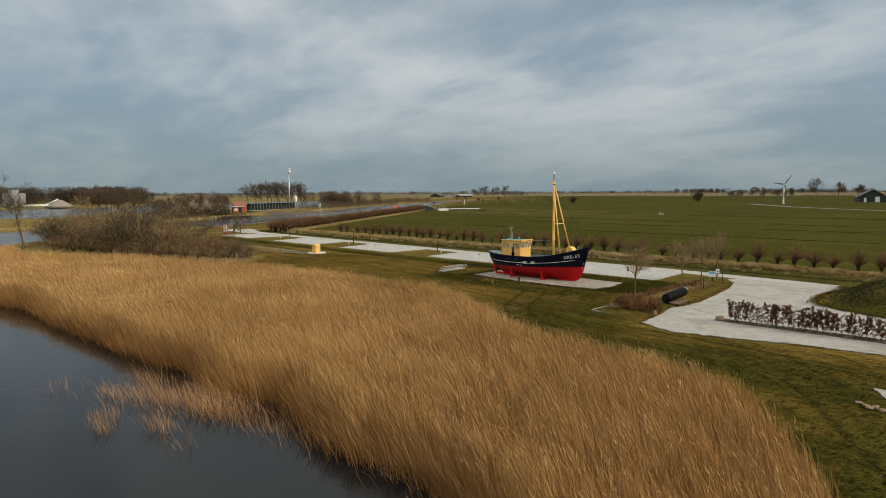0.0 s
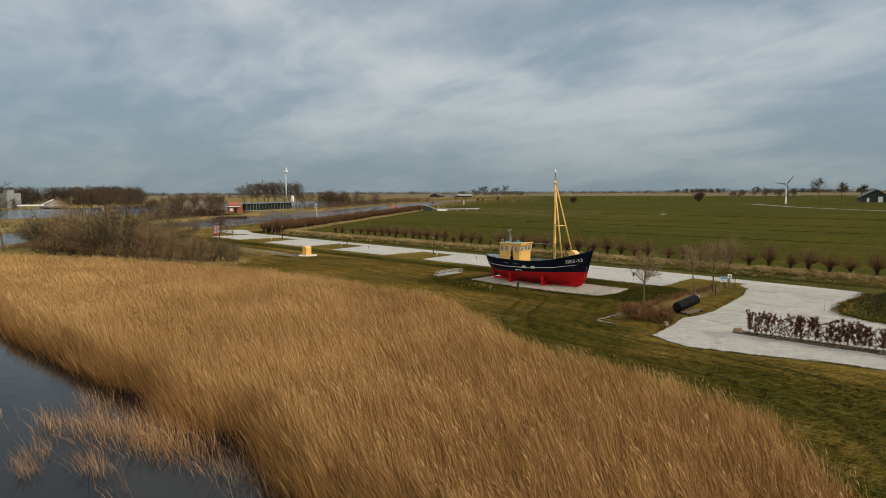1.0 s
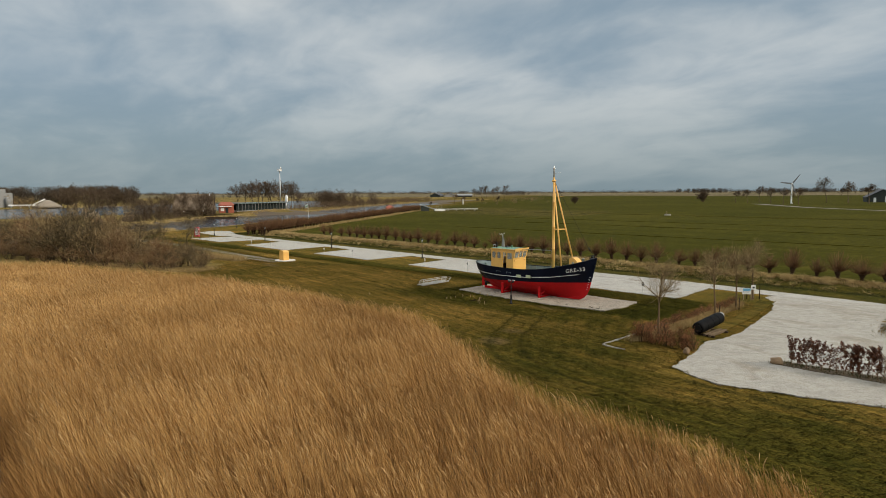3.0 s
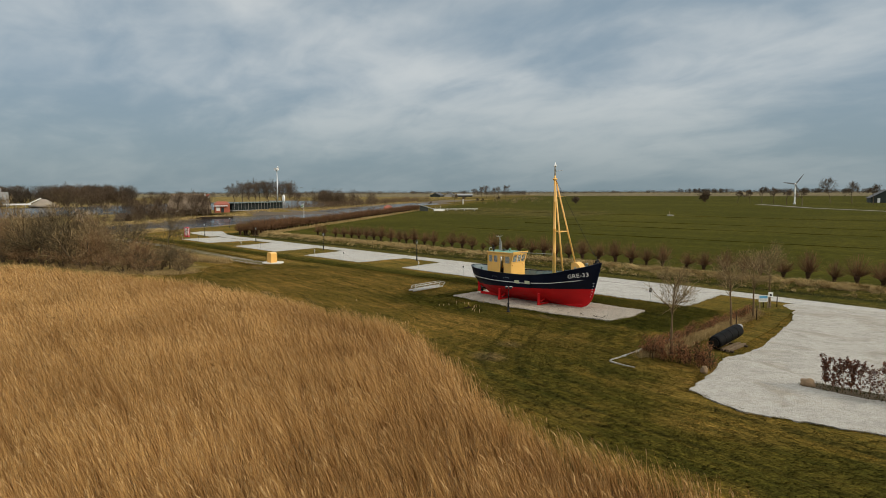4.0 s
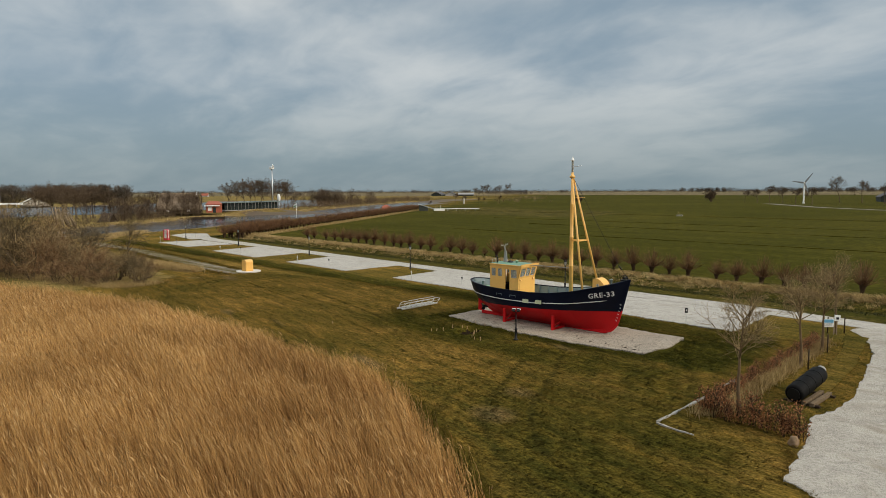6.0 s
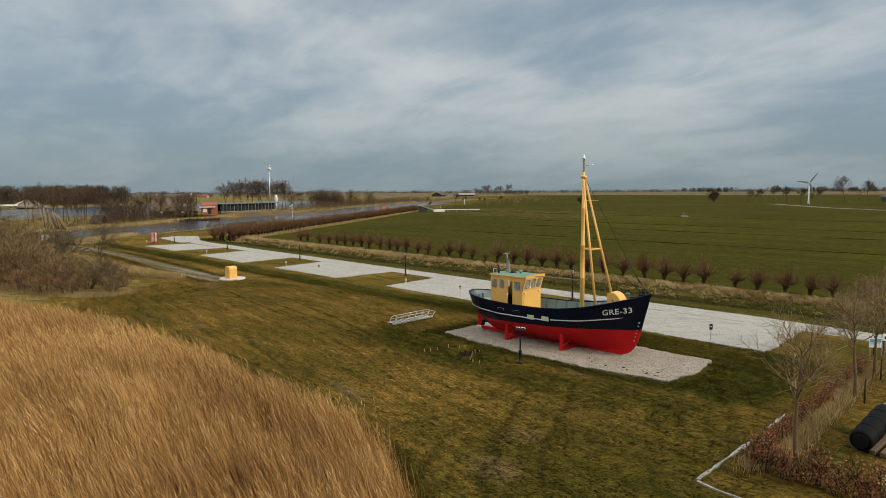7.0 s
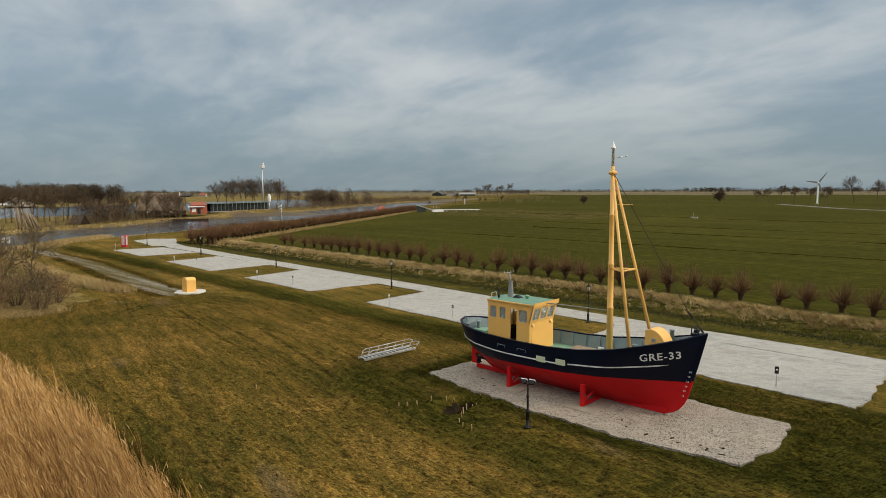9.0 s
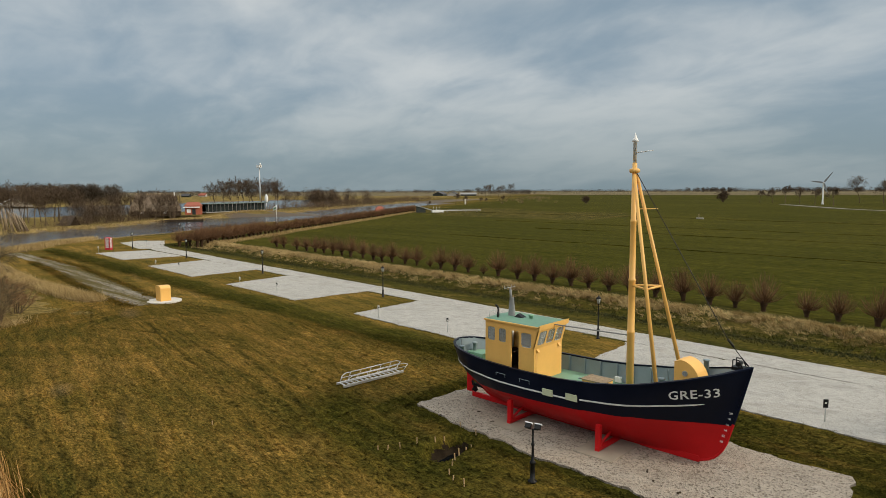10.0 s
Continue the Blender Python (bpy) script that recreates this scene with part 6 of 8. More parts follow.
BUSHES = [bush_meshes(200 + i, 4.2, 10 if i % 2 else 12, (7, 9, 6), mat=(TWIG, TWIG_DARK, TWIG_RUST, TWIG_DARK, TWIG)[i]) for i in range(5)]
SHRUBS = [bush_meshes(230 + i, 2.0, 10, (6, 7, 5), thin=0.012, mat=TWIG_RUST) for i in range(4)]
# thicket on the spit beyond the reeds
THICKET = [(-101, 56), (-104, 55), (-107, 54.5), (-104, 58.5), (-108, 57), (-112, 54), (-111, 58), (-116, 52), (-115, 56.5), (-120, 50.5), (-120, 55.5), (-125, 49), (-125, 54), (-130, 47.5),
           (-131, 52.5), (-135, 46), (-136, 51), (-140, 44.5), (-142, 50), (-146, 44), (-148, 49), (-152, 43), (-154, 48), (-158, 43), (-161, 48), (-165, 45), (-150, 54), (-140, 56), (-130, 58)]
for i, (x, y) in enumerate(THICKET):
    s = 0.85 + 0.70 * min(1.0, max(0.0, (-x - 104) / 26)) + r_.uniform(-0.30, 0.25)
    plant_tree("bare_bush", BUSHES[i % 5], pose(x + r_.uniform(-1, 1), y + r_.uniform(-1, 1), 0, 0, 0, r_.uniform(0, 360)) @ Matrix.Diagonal((s * 1.2, s * 1.2, s, 1)),
               "dense bare bush with grey-brown twigs", "bush", "thicket on the spit", ("framework", "twig_mass"))
for i, (x, y) in enumerate(((-103, 53.2), (-107, 51.5), (-111, 50.5), (-116, 49), (-121, 47.5), (-126, 46), (-131, 44.5), (-136, 43), (-141, 41.5), (-147, 40.5), (-106, 60), (-112, 61))):
    s = r_.uniform(1.1, 1.6)
    plant_tree("bare_shrub", SHRUBS[i % 4], pose(x, y, 0, 0, 0, r_.uniform(0, 360)) @ Matrix.Diagonal((s * 1.3, s * 1.3, s, 1)), "low tangled bare shrub at the edge of the thicket", "shrub", "shrubs at the thicket edge", ("framework", "twig_mass"))
for i, (x, y, s) in enumerate(((-121, 53, 1.15), (-129, 51, 1.3), (-136, 49.5, 1.25), (-113, 56, 0.95), (-145, 47, 1.35), (-107, 58.1, 1.02), (-146.5, 57.5, 0.8), (-156, 36.8, 1.75), (-138, 46, 0.95), (-150, 60, 0.7))):
    plant_tree("bare_tree", tree_meshes(300 + i, 6.5, 0.13, (13, 6, 5), 0.95, 0.16, 0.018, twig=TWIG_DARK if i % 2 else TWIG), pose(x, y, 0, 0, 0, i * 50) @ Matrix.Diagonal((s, s, s, 1)), "small bare tree at the edge of the thicket", group="thicket trees")

def beech_meshes(seed, h=1.75, leaves=760, mat=None, big=1.0):
    r = random.Random(seed)
    out = [[], [], []]
    grow(out, r, Vector((0, 0, -0.1)), Vector((0, 0, 1)), h, 0.03, 1, 3, (9, 14, 5), 0.08, 0.06, 0.75, 4)
    for k in range(3):
        a = r.uniform(0, 6.283)
        grow(out, r, Vector((0.1 * math.cos(a), 0.1 * math.sin(a), -0.05)), Vector((0.5 * math.cos(a), 0.5 * math.sin(a), 1)).normalized(), h * r.uniform(0.45, 0.75), 0.018, 1, 3, (9, 9, 4), 0.1, 0.06, 0.8, 3)
    stems = to_mesh("stems", out[1] + out[2], 3, DARKWOOD)
    rr = np.random.RandomState(seed)
    n = leaves if seed % 3 else leaves // 3
    tw = out[2]
    idx = rr.randint(0, len(tw), n)
    c = np.array([tw[i][0].lerp(tw[i][1], rr.uniform(0, 1)) for i in idx]) + rr.normal(0, 0.07, (n, 3))
    u, v = rr.normal(0, 1, (n, 3)), rr.normal(0, 1, (n, 3))
    u /= np.linalg.norm(u, axis=1)[:, None]
    v -= u * (u * v).sum(1)[:, None]
    v /= np.linalg.norm(v, axis=1)[:, None]
    s = rr.uniform(0.032, 0.062, (n, 1)) * big
    V = np.stack([c - u * s * 1.4, c + v * s * 0.8, c + u * s * 1.4, c - v * s * 0.8], 1).reshape(-1, 3)
    lm = np_mesh("leaves", V, np.arange(n * 4).reshape(-1, 4))
    lm.materials.append(mat or BEECH)
    return stems, lm


def hedge_meshes(seed, leaves):
    """An upright young beech: one straight stem, ascending twigs and clusters of dead leaves."""
    r = random.Random(seed)
    segs, tips = [], []
    p = Vector((0, 0, -0.1))
    for k in range(6):
        q = p + Vector((r.gauss(0, 0.03), r.gauss(0, 0.03), 0.30))
        segs.append((p, q, 0.020 - 0.0022 * k, 0.018 - 0.0022 * k))
        if k > 0:
            for _ in range(8):
                a = r.uniform(0, 6.283)
                b = p.lerp(q, r.uniform(0, 1))
                d = Vector((math.cos(a) * 0.75, math.sin(a) * 0.55, r.uniform(0.5, 1.1))).normalized()
                m_ = b + d * r.uniform(0.12, 0.26)
                e = m_ + (d + Vector((r.gauss(0, 0.25), r.gauss(0, 0.25), 0.4))).normalized() * r.uniform(0.12, 0.28)
                segs += [(b, m_, 0.008, 0.006), (m_, e, 0.006, 0.004)]
                tips += [m_, e, m_.lerp(e, 0.5)]
        p = q
    stems = to_mesh("stems", segs, 3, WILLOW)
    rr = np.random.RandomState(seed)
    pick = r.sample(tips, max(4, int(len(tips) * (0.30 if leaves < 150 else 0.62))))
    c = np.array([pick[k] for k in rr.randint(0, len(pick), leaves)]) + rr.normal(0, 0.05, (leaves, 3))
    u, v = rr.normal(0, 1, (leaves, 3)), rr.normal(0, 1, (leaves, 3))
    u /= np.linalg.norm(u, axis=1)[:, None]
    v -= u * (u * v).sum(1)[:, None]
    v /= np.linalg.norm(v, axis=1)[:, None]
    s = rr.uniform(0.028, 0.054, (leaves, 1))
    V = np.stack([c - u * s * 1.4, c + v * s * 0.8, c + u * s * 1.4, c - v * s * 0.8], 1).reshape(-1, 3)
    lm = np_mesh("leaves", V, np.arange(leaves * 4).reshape(-1, 4))
    lm.materials.append(BEECH)
    return stems, lm


# beech hedge keeping some of its dead leaves
BEECHES = [hedge_meshes(400 + i, (950, 760, 260, 820, 380, 1000, 200, 640)[i]) for i in range(8)]
for k in range(64):
    x = -20.0 + k * 0.43
    y = 58.45 - 0.02 * (x + 20) + r_.uniform(-0.10, 0.10)
    s = r_.uniform(0.88, 1.08)
    plant_tree("hedge_plant", BEECHES[(k * 5 + r_.randrange(3)) % 8], pose(x, y, 0, 0, 0, r_.uniform(-25, 25) + 180 * (k % 2)) @ Matrix.Diagonal((s, s, s, 1)), "young beech hedge plant with dark red dead leaves", "hedge", "beech hedge", ("framework", "foliage"))
RUSTY = [beech_meshes(250 + i, 0.95, 260, RUST, 0.7) for i in range(5)]
for k in range(44):
    t = k / 43
    s = r_.uniform(0.7, 1.05) * (1.1 - 0.35 * t)
    plant_tree("rusty_shrub", RUSTY[k % 5], pose(-31.0 + r_.uniform(-0.25, 0.25), 59.2 + 20.5 * t, 0, 0, 0, r_.uniform(0, 360)) @ Matrix.Diagonal((0.62, 0.8, s, 1)),
               "low hedge shrub with rusty dead leaves", "shrub", "young hedge by the yard", ("framework", "foliage"))
for k in range(18):
    x = -31.0 + 4.8 * k / 17
    s = r_.uniform(0.95, 1.45)
    plant_tree("rusty_shrub", RUSTY[k % 5], pose(x, 58.6 - 0.15 * (x + 31) + r_.uniform(-0.3, 0.3), 0, 0, 0, r_.uniform(0, 360)) @ Matrix.Diagonal((s * 0.8, s * 0.8, s, 1)),
               "low hedge shrub with rusty dead leaves", "shrub", "young hedge by the yard", ("framework", "foliage"))


# ---- reeds, sedge and grass ----
def ribbons(name, B, H, W, lean, mats, seed, curve=0.35, plume=0.0):
    """Bent tapering blades: B bases, H heights, W widths, lean the sideways throw of each tip."""
    r = np.random.RandomState(seed)
    n = len(B)
    a = r.uniform(0, math.pi, n)
    S = np.stack([np.cos(a), np.sin(a), np.zeros(n)], 1) * (W / 2)[:, None]
    M = B.copy()
    M[:, 2] += H * 0.55
    M[:, :2] += lean * curve
    T = B.copy()
    T[:, 2] += H
    T[:, :2] += lean
    V = np.stack([B - S * 0.8, B + S * 0.8, M + S, M - S, T], 1)
    k = (np.arange(n) * 5)[:, None]
    F = np.concatenate([k + np.array([[0, 1, 2]]), k + np.array([[0, 2, 3]]), k + np.array([[3, 2, 4]])], 0)
    me = np_mesh(name, V.reshape(-1, 3), F)
    me.materials.append(mats)
    return me


def scatter(poly, density, seed):
    r = np.random.RandomState(seed)
    xs, ys = [p[0] for p in poly], [p[1] for p in poly]
    n = int((max(xs) - min(xs)) * (max(ys) - min(ys)) * density)
    x, y = r.uniform(min(xs), max(xs), n), r.uniform(min(ys), max(ys), n)
    k = inside(poly, x, y)
    return x[k], y[k]


def reed_bed():
    r = np.random.RandomState(12)
    x, y = scatter(REEDBED, 122, 1)
    g = 0.62
    cxr, cyr = np.floor(x / g), np.floor(y / g)
    h1 = np.sin(cxr * 127.1 + cyr * 311.7) * 43758.5453
    h2 = np.sin(cxr * 269.5 + cyr * 183.3) * 43758.5453
    tx, ty = (cxr + (h1 - np.floor(h1))) * g, (cyr + (h2 - np.floor(h2))) * g
    pull = r.uniform(0, 1, len(x)) < 0.6
    x = np.where(pull, tx + r.normal(0, 0.14, len(x)), x)
    y = np.where(pull, ty + r.normal(0, 0.14, len(y)), y)
    tone = (h1 * 7.3 - np.floor(h1 * 7.3))
    keep = r.uniform(0, 1, len(x)) < np.clip(1.25 - (-x - 55) / 62, 0.30, 1.0)
    wide = np.clip(1.0 + (-x - 45) / 55, 1.0, 2.1)
    e = signed(REEDBED, x, y)
    den = waves(x, y, 21, 5.5)
    keep &= r.uniform(0, 1, len(x)) < np.clip(0.92 + 0.25 * den, 0.5, 1)
    keep &= (e > 0.35) | (r.uniform(0, 1, len(x)) < 0.45)
    x, y, wide, e, tone, pull = x[keep], y[keep], wide[keep], e[keep], tone[keep], pull[keep]
    n = len(x)
    H = 2.08 + 0.16 * waves(x, y, 22, 9) + 0.12 * waves(x, y, 28, 2.2) + r.normal(0, 0.24, n)
    H *= np.clip(0.84 + 0.16 * e / 1.2, 0.84, 1)
    B = np.stack([x, y, land(x, y) - 0.05], 1)
    H += np.where(pull, (tone - 0.5) * 0.5, 0)
    amp = 0.52 + np.where(pull, (tone - 0.5) * 0.5, 0) + 0.16 * waves(x, y, 23, 4.5) + 0.10 * waves(x, y, 27, 1.6)
    ang = radians(222) + 0.30 * waves(x, y, 24, 12) + 0.16 * waves(x, y, 29, 2.5)
    lean = np.stack([np.cos(ang) * amp, np.sin(ang) * amp], 1) + r.normal(0, 0.20, (n, 2))
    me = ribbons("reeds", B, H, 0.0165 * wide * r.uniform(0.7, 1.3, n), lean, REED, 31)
    k = r.uniform(0, 1, n) < 0.18
    T = B[k].copy()
    T[:, :2] += lean[k] * 0.86
    T[:, 2] += H[k] * 0.90
    m_ = int(k.sum())
    pl = ribbons("reed_plume", T, r.uniform(0.16, 0.30, m_), 0.034 * wide[k] * r.uniform(0.6, 1.2, m_), lean[k] * 0.25 + r.normal(0, 0.05, (m_, 2)), PLUME, 36)
    tagged(new("reed_plume", pl), "feathery brown plumes on the reed tips", "reeds", kind="stuff")
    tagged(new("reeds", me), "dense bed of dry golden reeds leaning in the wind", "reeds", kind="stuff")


def reed_clumps():
    """Loose clumps standing out in the water."""
    r = np.random.RandomState(14)
    xs, ys = [], []
    for cx, cy, s, n in ((-40.5, 14.2, 1.0, 160), (-38.5, 15.6, 1.5, 420), (-36.2, 16.6, 1.5, 520), (-35.2, 11.6, 0.5, 90), (-33.2, 13.6, 0.7, 120), (-34.0, 16.6, 1.2, 320), (-32.0, 17.2, 1.2, 260),
                         (-42.6, 16.8, 1.0, 110), (-37.2, 12.6, 0.7, 60), (-28.5, 17.6, 1.0, 130), (-20.5, 18.6, 1.1, 130), (-15.5, 17.6, 1.2, 130), (-37.8, 18.2, 1.0, 160), (-35.4, 17.9, 0.9, 160), (-32.6, 18.6, 0.9, 130), (-25.5, 18.2, 1.2, 130), (-30.0, 13.4, 0.5, 14), (-44.5, 12.0, 0.7, 20)):
        xs.append(cx + r.normal(0, s, n))
        ys.append(cy + r.normal(0, s * 0.55, n))
    x, y = np.concatenate(xs), np.concatenate(ys)
    n = len(x)
    B = np.stack([x, y, np.full(n, WATER_Z - 0.1)], 1)
    lean = np.array([[-0.35, -0.30]]) + r.normal(0, 0.36, (n, 2))
    me = ribbons("reed_clump", B, r.uniform(0.4, 1.35, n), 0.013 * r.uniform(0.7, 1.3, n), lean * 0.8, REED_WET, 33)
    tagged(new("reed_clump", me), "loose clumps of broken reeds standing in the pond", "reeds", kind="stuff")


def strip(name, label, pts, width, n, hgt, w, seed, mat, lean=(0, 0), z=None, sl=0.2):
    """Blades scattered along a line."""
    r = np.random.RandomState(seed)
    P = np.array(pts, float)
    d = np.hypot(*(P[1:] - P[:-1]).T)
    c = np.concatenate([[0], np.cumsum(d)])
    s = r.uniform(0, c[-1], n)
    x, y = np.interp(s, c, P[:, 0]), np.interp(s, c, P[:, 1])
    tuftx = np.round(s / 0.55) * 0.55 - s
    x, y = x + tuftx * 0.4 + r.normal(0, width, n), y + r.normal(0, width, n)
    B = np.stack([x, y, land(x, y) - 0.03], 1)
    L = np.array([lean]) + r.normal(0, sl, (n, 2))
    me = ribbons(name, B, hgt * r.uniform(0.6, 1.25, n), w * r.uniform(0.7, 1.3, n), L, mat, seed + 1)
    if mat is BLADE:
        set_lush(me)
    return tagged(new(name, me), label, "grass", kind="stuff")


def tussocks(name, label, pts, width, n, blades, hgt, w, seed):
    """Clumps of long hay, each combed over its own way."""
    r = np.random.RandomState(seed)
    P = np.array(pts, float)
    c = np.concatenate([[0], np.cumsum(np.hypot(*(P[1:] - P[:-1]).T))])
    s = r.uniform(0, c[-1], n)
    x, y = np.interp(s, c, P[:, 0]) + r.normal(0, 0.3, n), np.interp(s, c, P[:, 1]) + r.uniform(-width, width, n)
    size = np.repeat(r.uniform(0.55, 1.35, n), blades)
    way = np.repeat(radians(215) + r.normal(0, 0.9, n), blades)
    x, y = np.repeat(x, blades), np.repeat(y, blades)
    m_ = len(x)
    a, q = r.uniform(0, 6.283, m_), np.sqrt(r.uniform(0, 1, m_))
    bx, by = x + np.cos(a) * q * 0.34 * size, y + np.sin(a) * q * 0.34 * size
    B = np.stack([bx, by, land(bx, by) - 0.03], 1)
    L = np.stack([np.cos(a) * 0.22 * q + np.cos(way) * 0.42, np.sin(a) * 0.22 * q + np.sin(way) * 0.42], 1) * size[:, None] + r.normal(0, 0.10, (m_, 2))
    me = ribbons(name, B, hgt * size * r.uniform(0.4, 1.15, m_), w * r.uniform(0.6, 1.4, m_), L, SEDGE, seed + 1, 0.25)
    return tagged(new(name, me), label, "grass", kind="stuff")


reed_bed()
reed_clumps()
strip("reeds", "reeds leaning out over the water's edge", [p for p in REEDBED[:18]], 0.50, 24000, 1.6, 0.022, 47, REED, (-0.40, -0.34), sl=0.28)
SEDGE_LINE = [(x, 95.6 - 0.058 * (x + 60) + 9.3) for x in range(25, -176, -8)]
tussocks("sedge", "tussocks of pale dry sedge along the ditch bank", SEDGE_LINE, 1.35, 2500, 36, 0.42, 0.030, 51)
tussocks("sedge", "low tussocks of dry sedge on the ditch edge", [(x, y - 2.2) for x, y in SEDGE_LINE], 0.9, 420, 26, 0.30, 0.030, 52)
strip("long_grass", "rough dark green grass down the ditch bank", [(x, y - 4.6) for x, y in SEDGE_LINE], 1.25, 30000, 0.24, 0.055, 54, LUSHB, sl=0.16)
strip("long_grass", "rough dark green grass between the track and the ditch", [(x, y - 7.6) for x, y in SEDGE_LINE], 0.75, 18000, 0.16, 0.055, 60, LUSHB, sl=0.12)
strip("sedge", "tussocks of pale dry sedge under the willows", [(-164, 106), (-240, 217), (-292, 290)], 1.1, 22000, 0.55, 0.06, 53, SEDGE)
strip("shore_reeds", "low strip of dry reeds beside the rubble path", [(-107.5, 67.6), (-111.3, 66.7), (-119, 66.3), (-127, 65.8), (-145, 66.5), (-165, 68)], 0.55, 22000, 0.95, 0.028, 55, SEDGE, (-0.2, -0.2))
strip("shore_reeds", "golden reeds at the corner of the canal bank", [(-170, 57), (-175.6, 65.3), (-177, 71), (-180, 77), (-190, 83), (-203, 97)], 1.0, 9000, 1.0, 0.05, 58, SEDGE, (-0.2, -0.2))
strip("shore_reeds", "low dry reeds fringing the canal bank", [(-203, 93), (-208, 108), (-216, 123), (-230, 143), (-253, 177)], 0.7, 7000, 0.35, 0.06, 56, SEDGE)
strip("shore_reeds", "dry reeds fringing the canal bank", [(-160, 35), (-176, 50), (-186, 66), (-192, 77), (-201, 90)], 0.9, 10000, 0.9, 0.05, 57, SEDGE, (-0.2, -0.2))
strip("shore_reeds", "dry reeds fringing the far canal bank", [(-250, 20), (-247, 60), (-252, 88), (-260, 104), (-272, 126), (-292, 149), (-316, 195), (-338, 241), (-402, 327), (-522, 512)], 1.4, 16000, 0.55, 0.13, 59, SEDGE, (-0.2, -0.2))
strip("dry_grass", "yellowed grass creeping over the rubble path", [(-101.5, 72.6), (-108.4, 73.2), (-128, 75.2), (-145, 76.7), (-165, 76.7)], 0.45, 9000, 0.14, 0.07, 67, BLADE)
strip("dry_grass", "yellowed grass creeping over the rubble path", [(-101.5, 69.0), (-110, 69.1), (-125, 70.3), (-140, 72.1), (-157, 73.3)], 0.45, 9000, 0.16, 0.07, 68, BLADE)
strip("dry_grass", "thin grass down the middle of the rubble path", [(-106, 71.0), (-126, 72.8), (-142, 74.4), (-160, 75.1)], 0.35, 3500, 0.09, 0.06, 69, BLADE)
strip("dry_grass", "dry pale grass along the young hedge", [(-31.2, 57.9), (-30.4, 59.5), (-30.5, 80)], 0.30, 6500, 0.55, 0.02, 61, SEDGE)
strip("dry_grass", "dry pale grass at the foot of the thicket", [(-101, 58.5), (-99.8, 56), (-101.5, 54), (-106, 52.6), (-114, 50.6), (-124, 47.5)], 0.9, 12000, 0.5, 0.022, 63, SEDGE, sl=0.28)
strip("dry_grass", "rough grass fringing the reed bed", [p for p in REEDBED if p[1] > 22 and p[0] > -100], 0.55, 16000, 0.4, 0.024, 65, BLADE)


def turf():
    """Short blades over the lawn and taller ones in the lush strips."""
    r = np.random.RandomState(77)
    poly = [(-92, 50), (-40, 46.5), (-30, 38), (-10, 36), (-4, 22), (8, 22), (8, 53), (-26, 51), (-26.2, 57), (-28, 61), (-28.6, 83), (-34, 79), (-66, 80), (-110, 72), (-100, 54)]
    x, y = scatter(poly, 62, 71)
    hold = [(-58.6, 67), (-38, 66.6), (-38, 74.9), (-58.6, 74.9)]
    k = (signed(REEDBED, x, y) < 0) & ~inside(hold, x, y) & (np.hypot((x + 53.1) / 0.6, (y - 65.4) / 1.5) > 1)
    x, y = x[k], y[k]
    B = np.stack([x, y, land(x, y) - 0.01], 1)
    n = len(x)
    ang = 0.5 * waves(x, y, 72, 7)
    lean = np.stack([np.cos(ang) * 0.20, np.sin(ang) * 0.10], 1) + r.normal(0, 0.07, (n, 2))
    clump = np.clip(0.5 + 0.6 * waves(x, y, 74, 1.1) + 0.5 * waves(x * 0.5 + y * 0.15, y, 76, 0.55), 0.12, 1.4)
    tall = 1 + 1.1 * lushness(x, y)
    me = ribbons("turf", B, (0.03 + 0.065 * clump) * tall * r.uniform(0.5, 1.2, n), r.uniform(0.03, 0.075, n), lean * (0.5 + clump)[:, None], BLADE, 73)
    set_lush(me)
    tagged(new("turf", me), "short mown winter turf with yellowed blades", "grass", kind="stuff")
    ring = [(-57, 67.6), (-50.5, 66.5), (-44.2, 66.3), (-38.3, 67.0), (-37.5, 70.4), (-38.2, 74.8), (-47, 75.2), (-59, 75.2), (-58.9, 68.0), (-57, 67.6)]
    strip("long_grass", "longer green grass left round the stone bed", ring, 0.42, 9000, 0.12, 0.04, 75, BLADE, sl=0.12)
    lo = [(-34, 76.2), (-60, 77.2), (-90, 78.3), (-130, 79.8), (-180, 81.5)]
    strip("long_grass", "longer green grass in the swale before the bays", lo, 1.2, 30000, 0.12, 0.05, 79, BLADE, sl=0.14)
    strip("long_grass", "rough yellowed grass over the mound by the yard", [(-14, 74), (-13, 80), (-14, 86), (-9, 86), (-8, 75)], 1.6, 14000, 0.20, 0.05, 87, LUSHB, sl=0.12)
    strip("long_grass", "rough grass at the foot of the mound by the yard", YARD_E, 0.35, 5000, 0.28, 0.05, 88, BLADE, sl=0.12)
    for i, b in enumerate(BAYS[:5]):
        strip("long_grass", "grass creeping over the edge of a bay", [b[3], b[0], b[1], b[2]], 0.14, 1500, 0.10, 0.03, 90 + i, BLADE, sl=0.06)


turf()
strip("weeds", "sparse grass creeping onto the gravel yard", [(-26.4, 57.6), (-26.5, 62), (-26.6, 68), (-27.3, 76), (-28.4, 83.6)], 0.55, 6000, 0.07, 0.045, 111, BLADE, sl=0.08)
strip("weeds", "grass overhanging the edge of the gravel yard", [(-26.6, 56.6), (-26.0, 55.4), (-25.7, 52.8), (-21.8, 51.2), (-17.7, 52.0), (-14, 53.1), (-8, 53.8), (6, 54.2)], 0.13, 5000, 0.11, 0.035, 117, BLADE, sl=0.08)
strip("weeds", "sparse grass creeping onto the gravel yard", [(-17, 88), (-17.5, 76), (-19.3, 71.5), (-14, 66.5), (0, 64.5)], 0.9, 2600, 0.09, 0.05, 113, BLADE, sl=0.08)
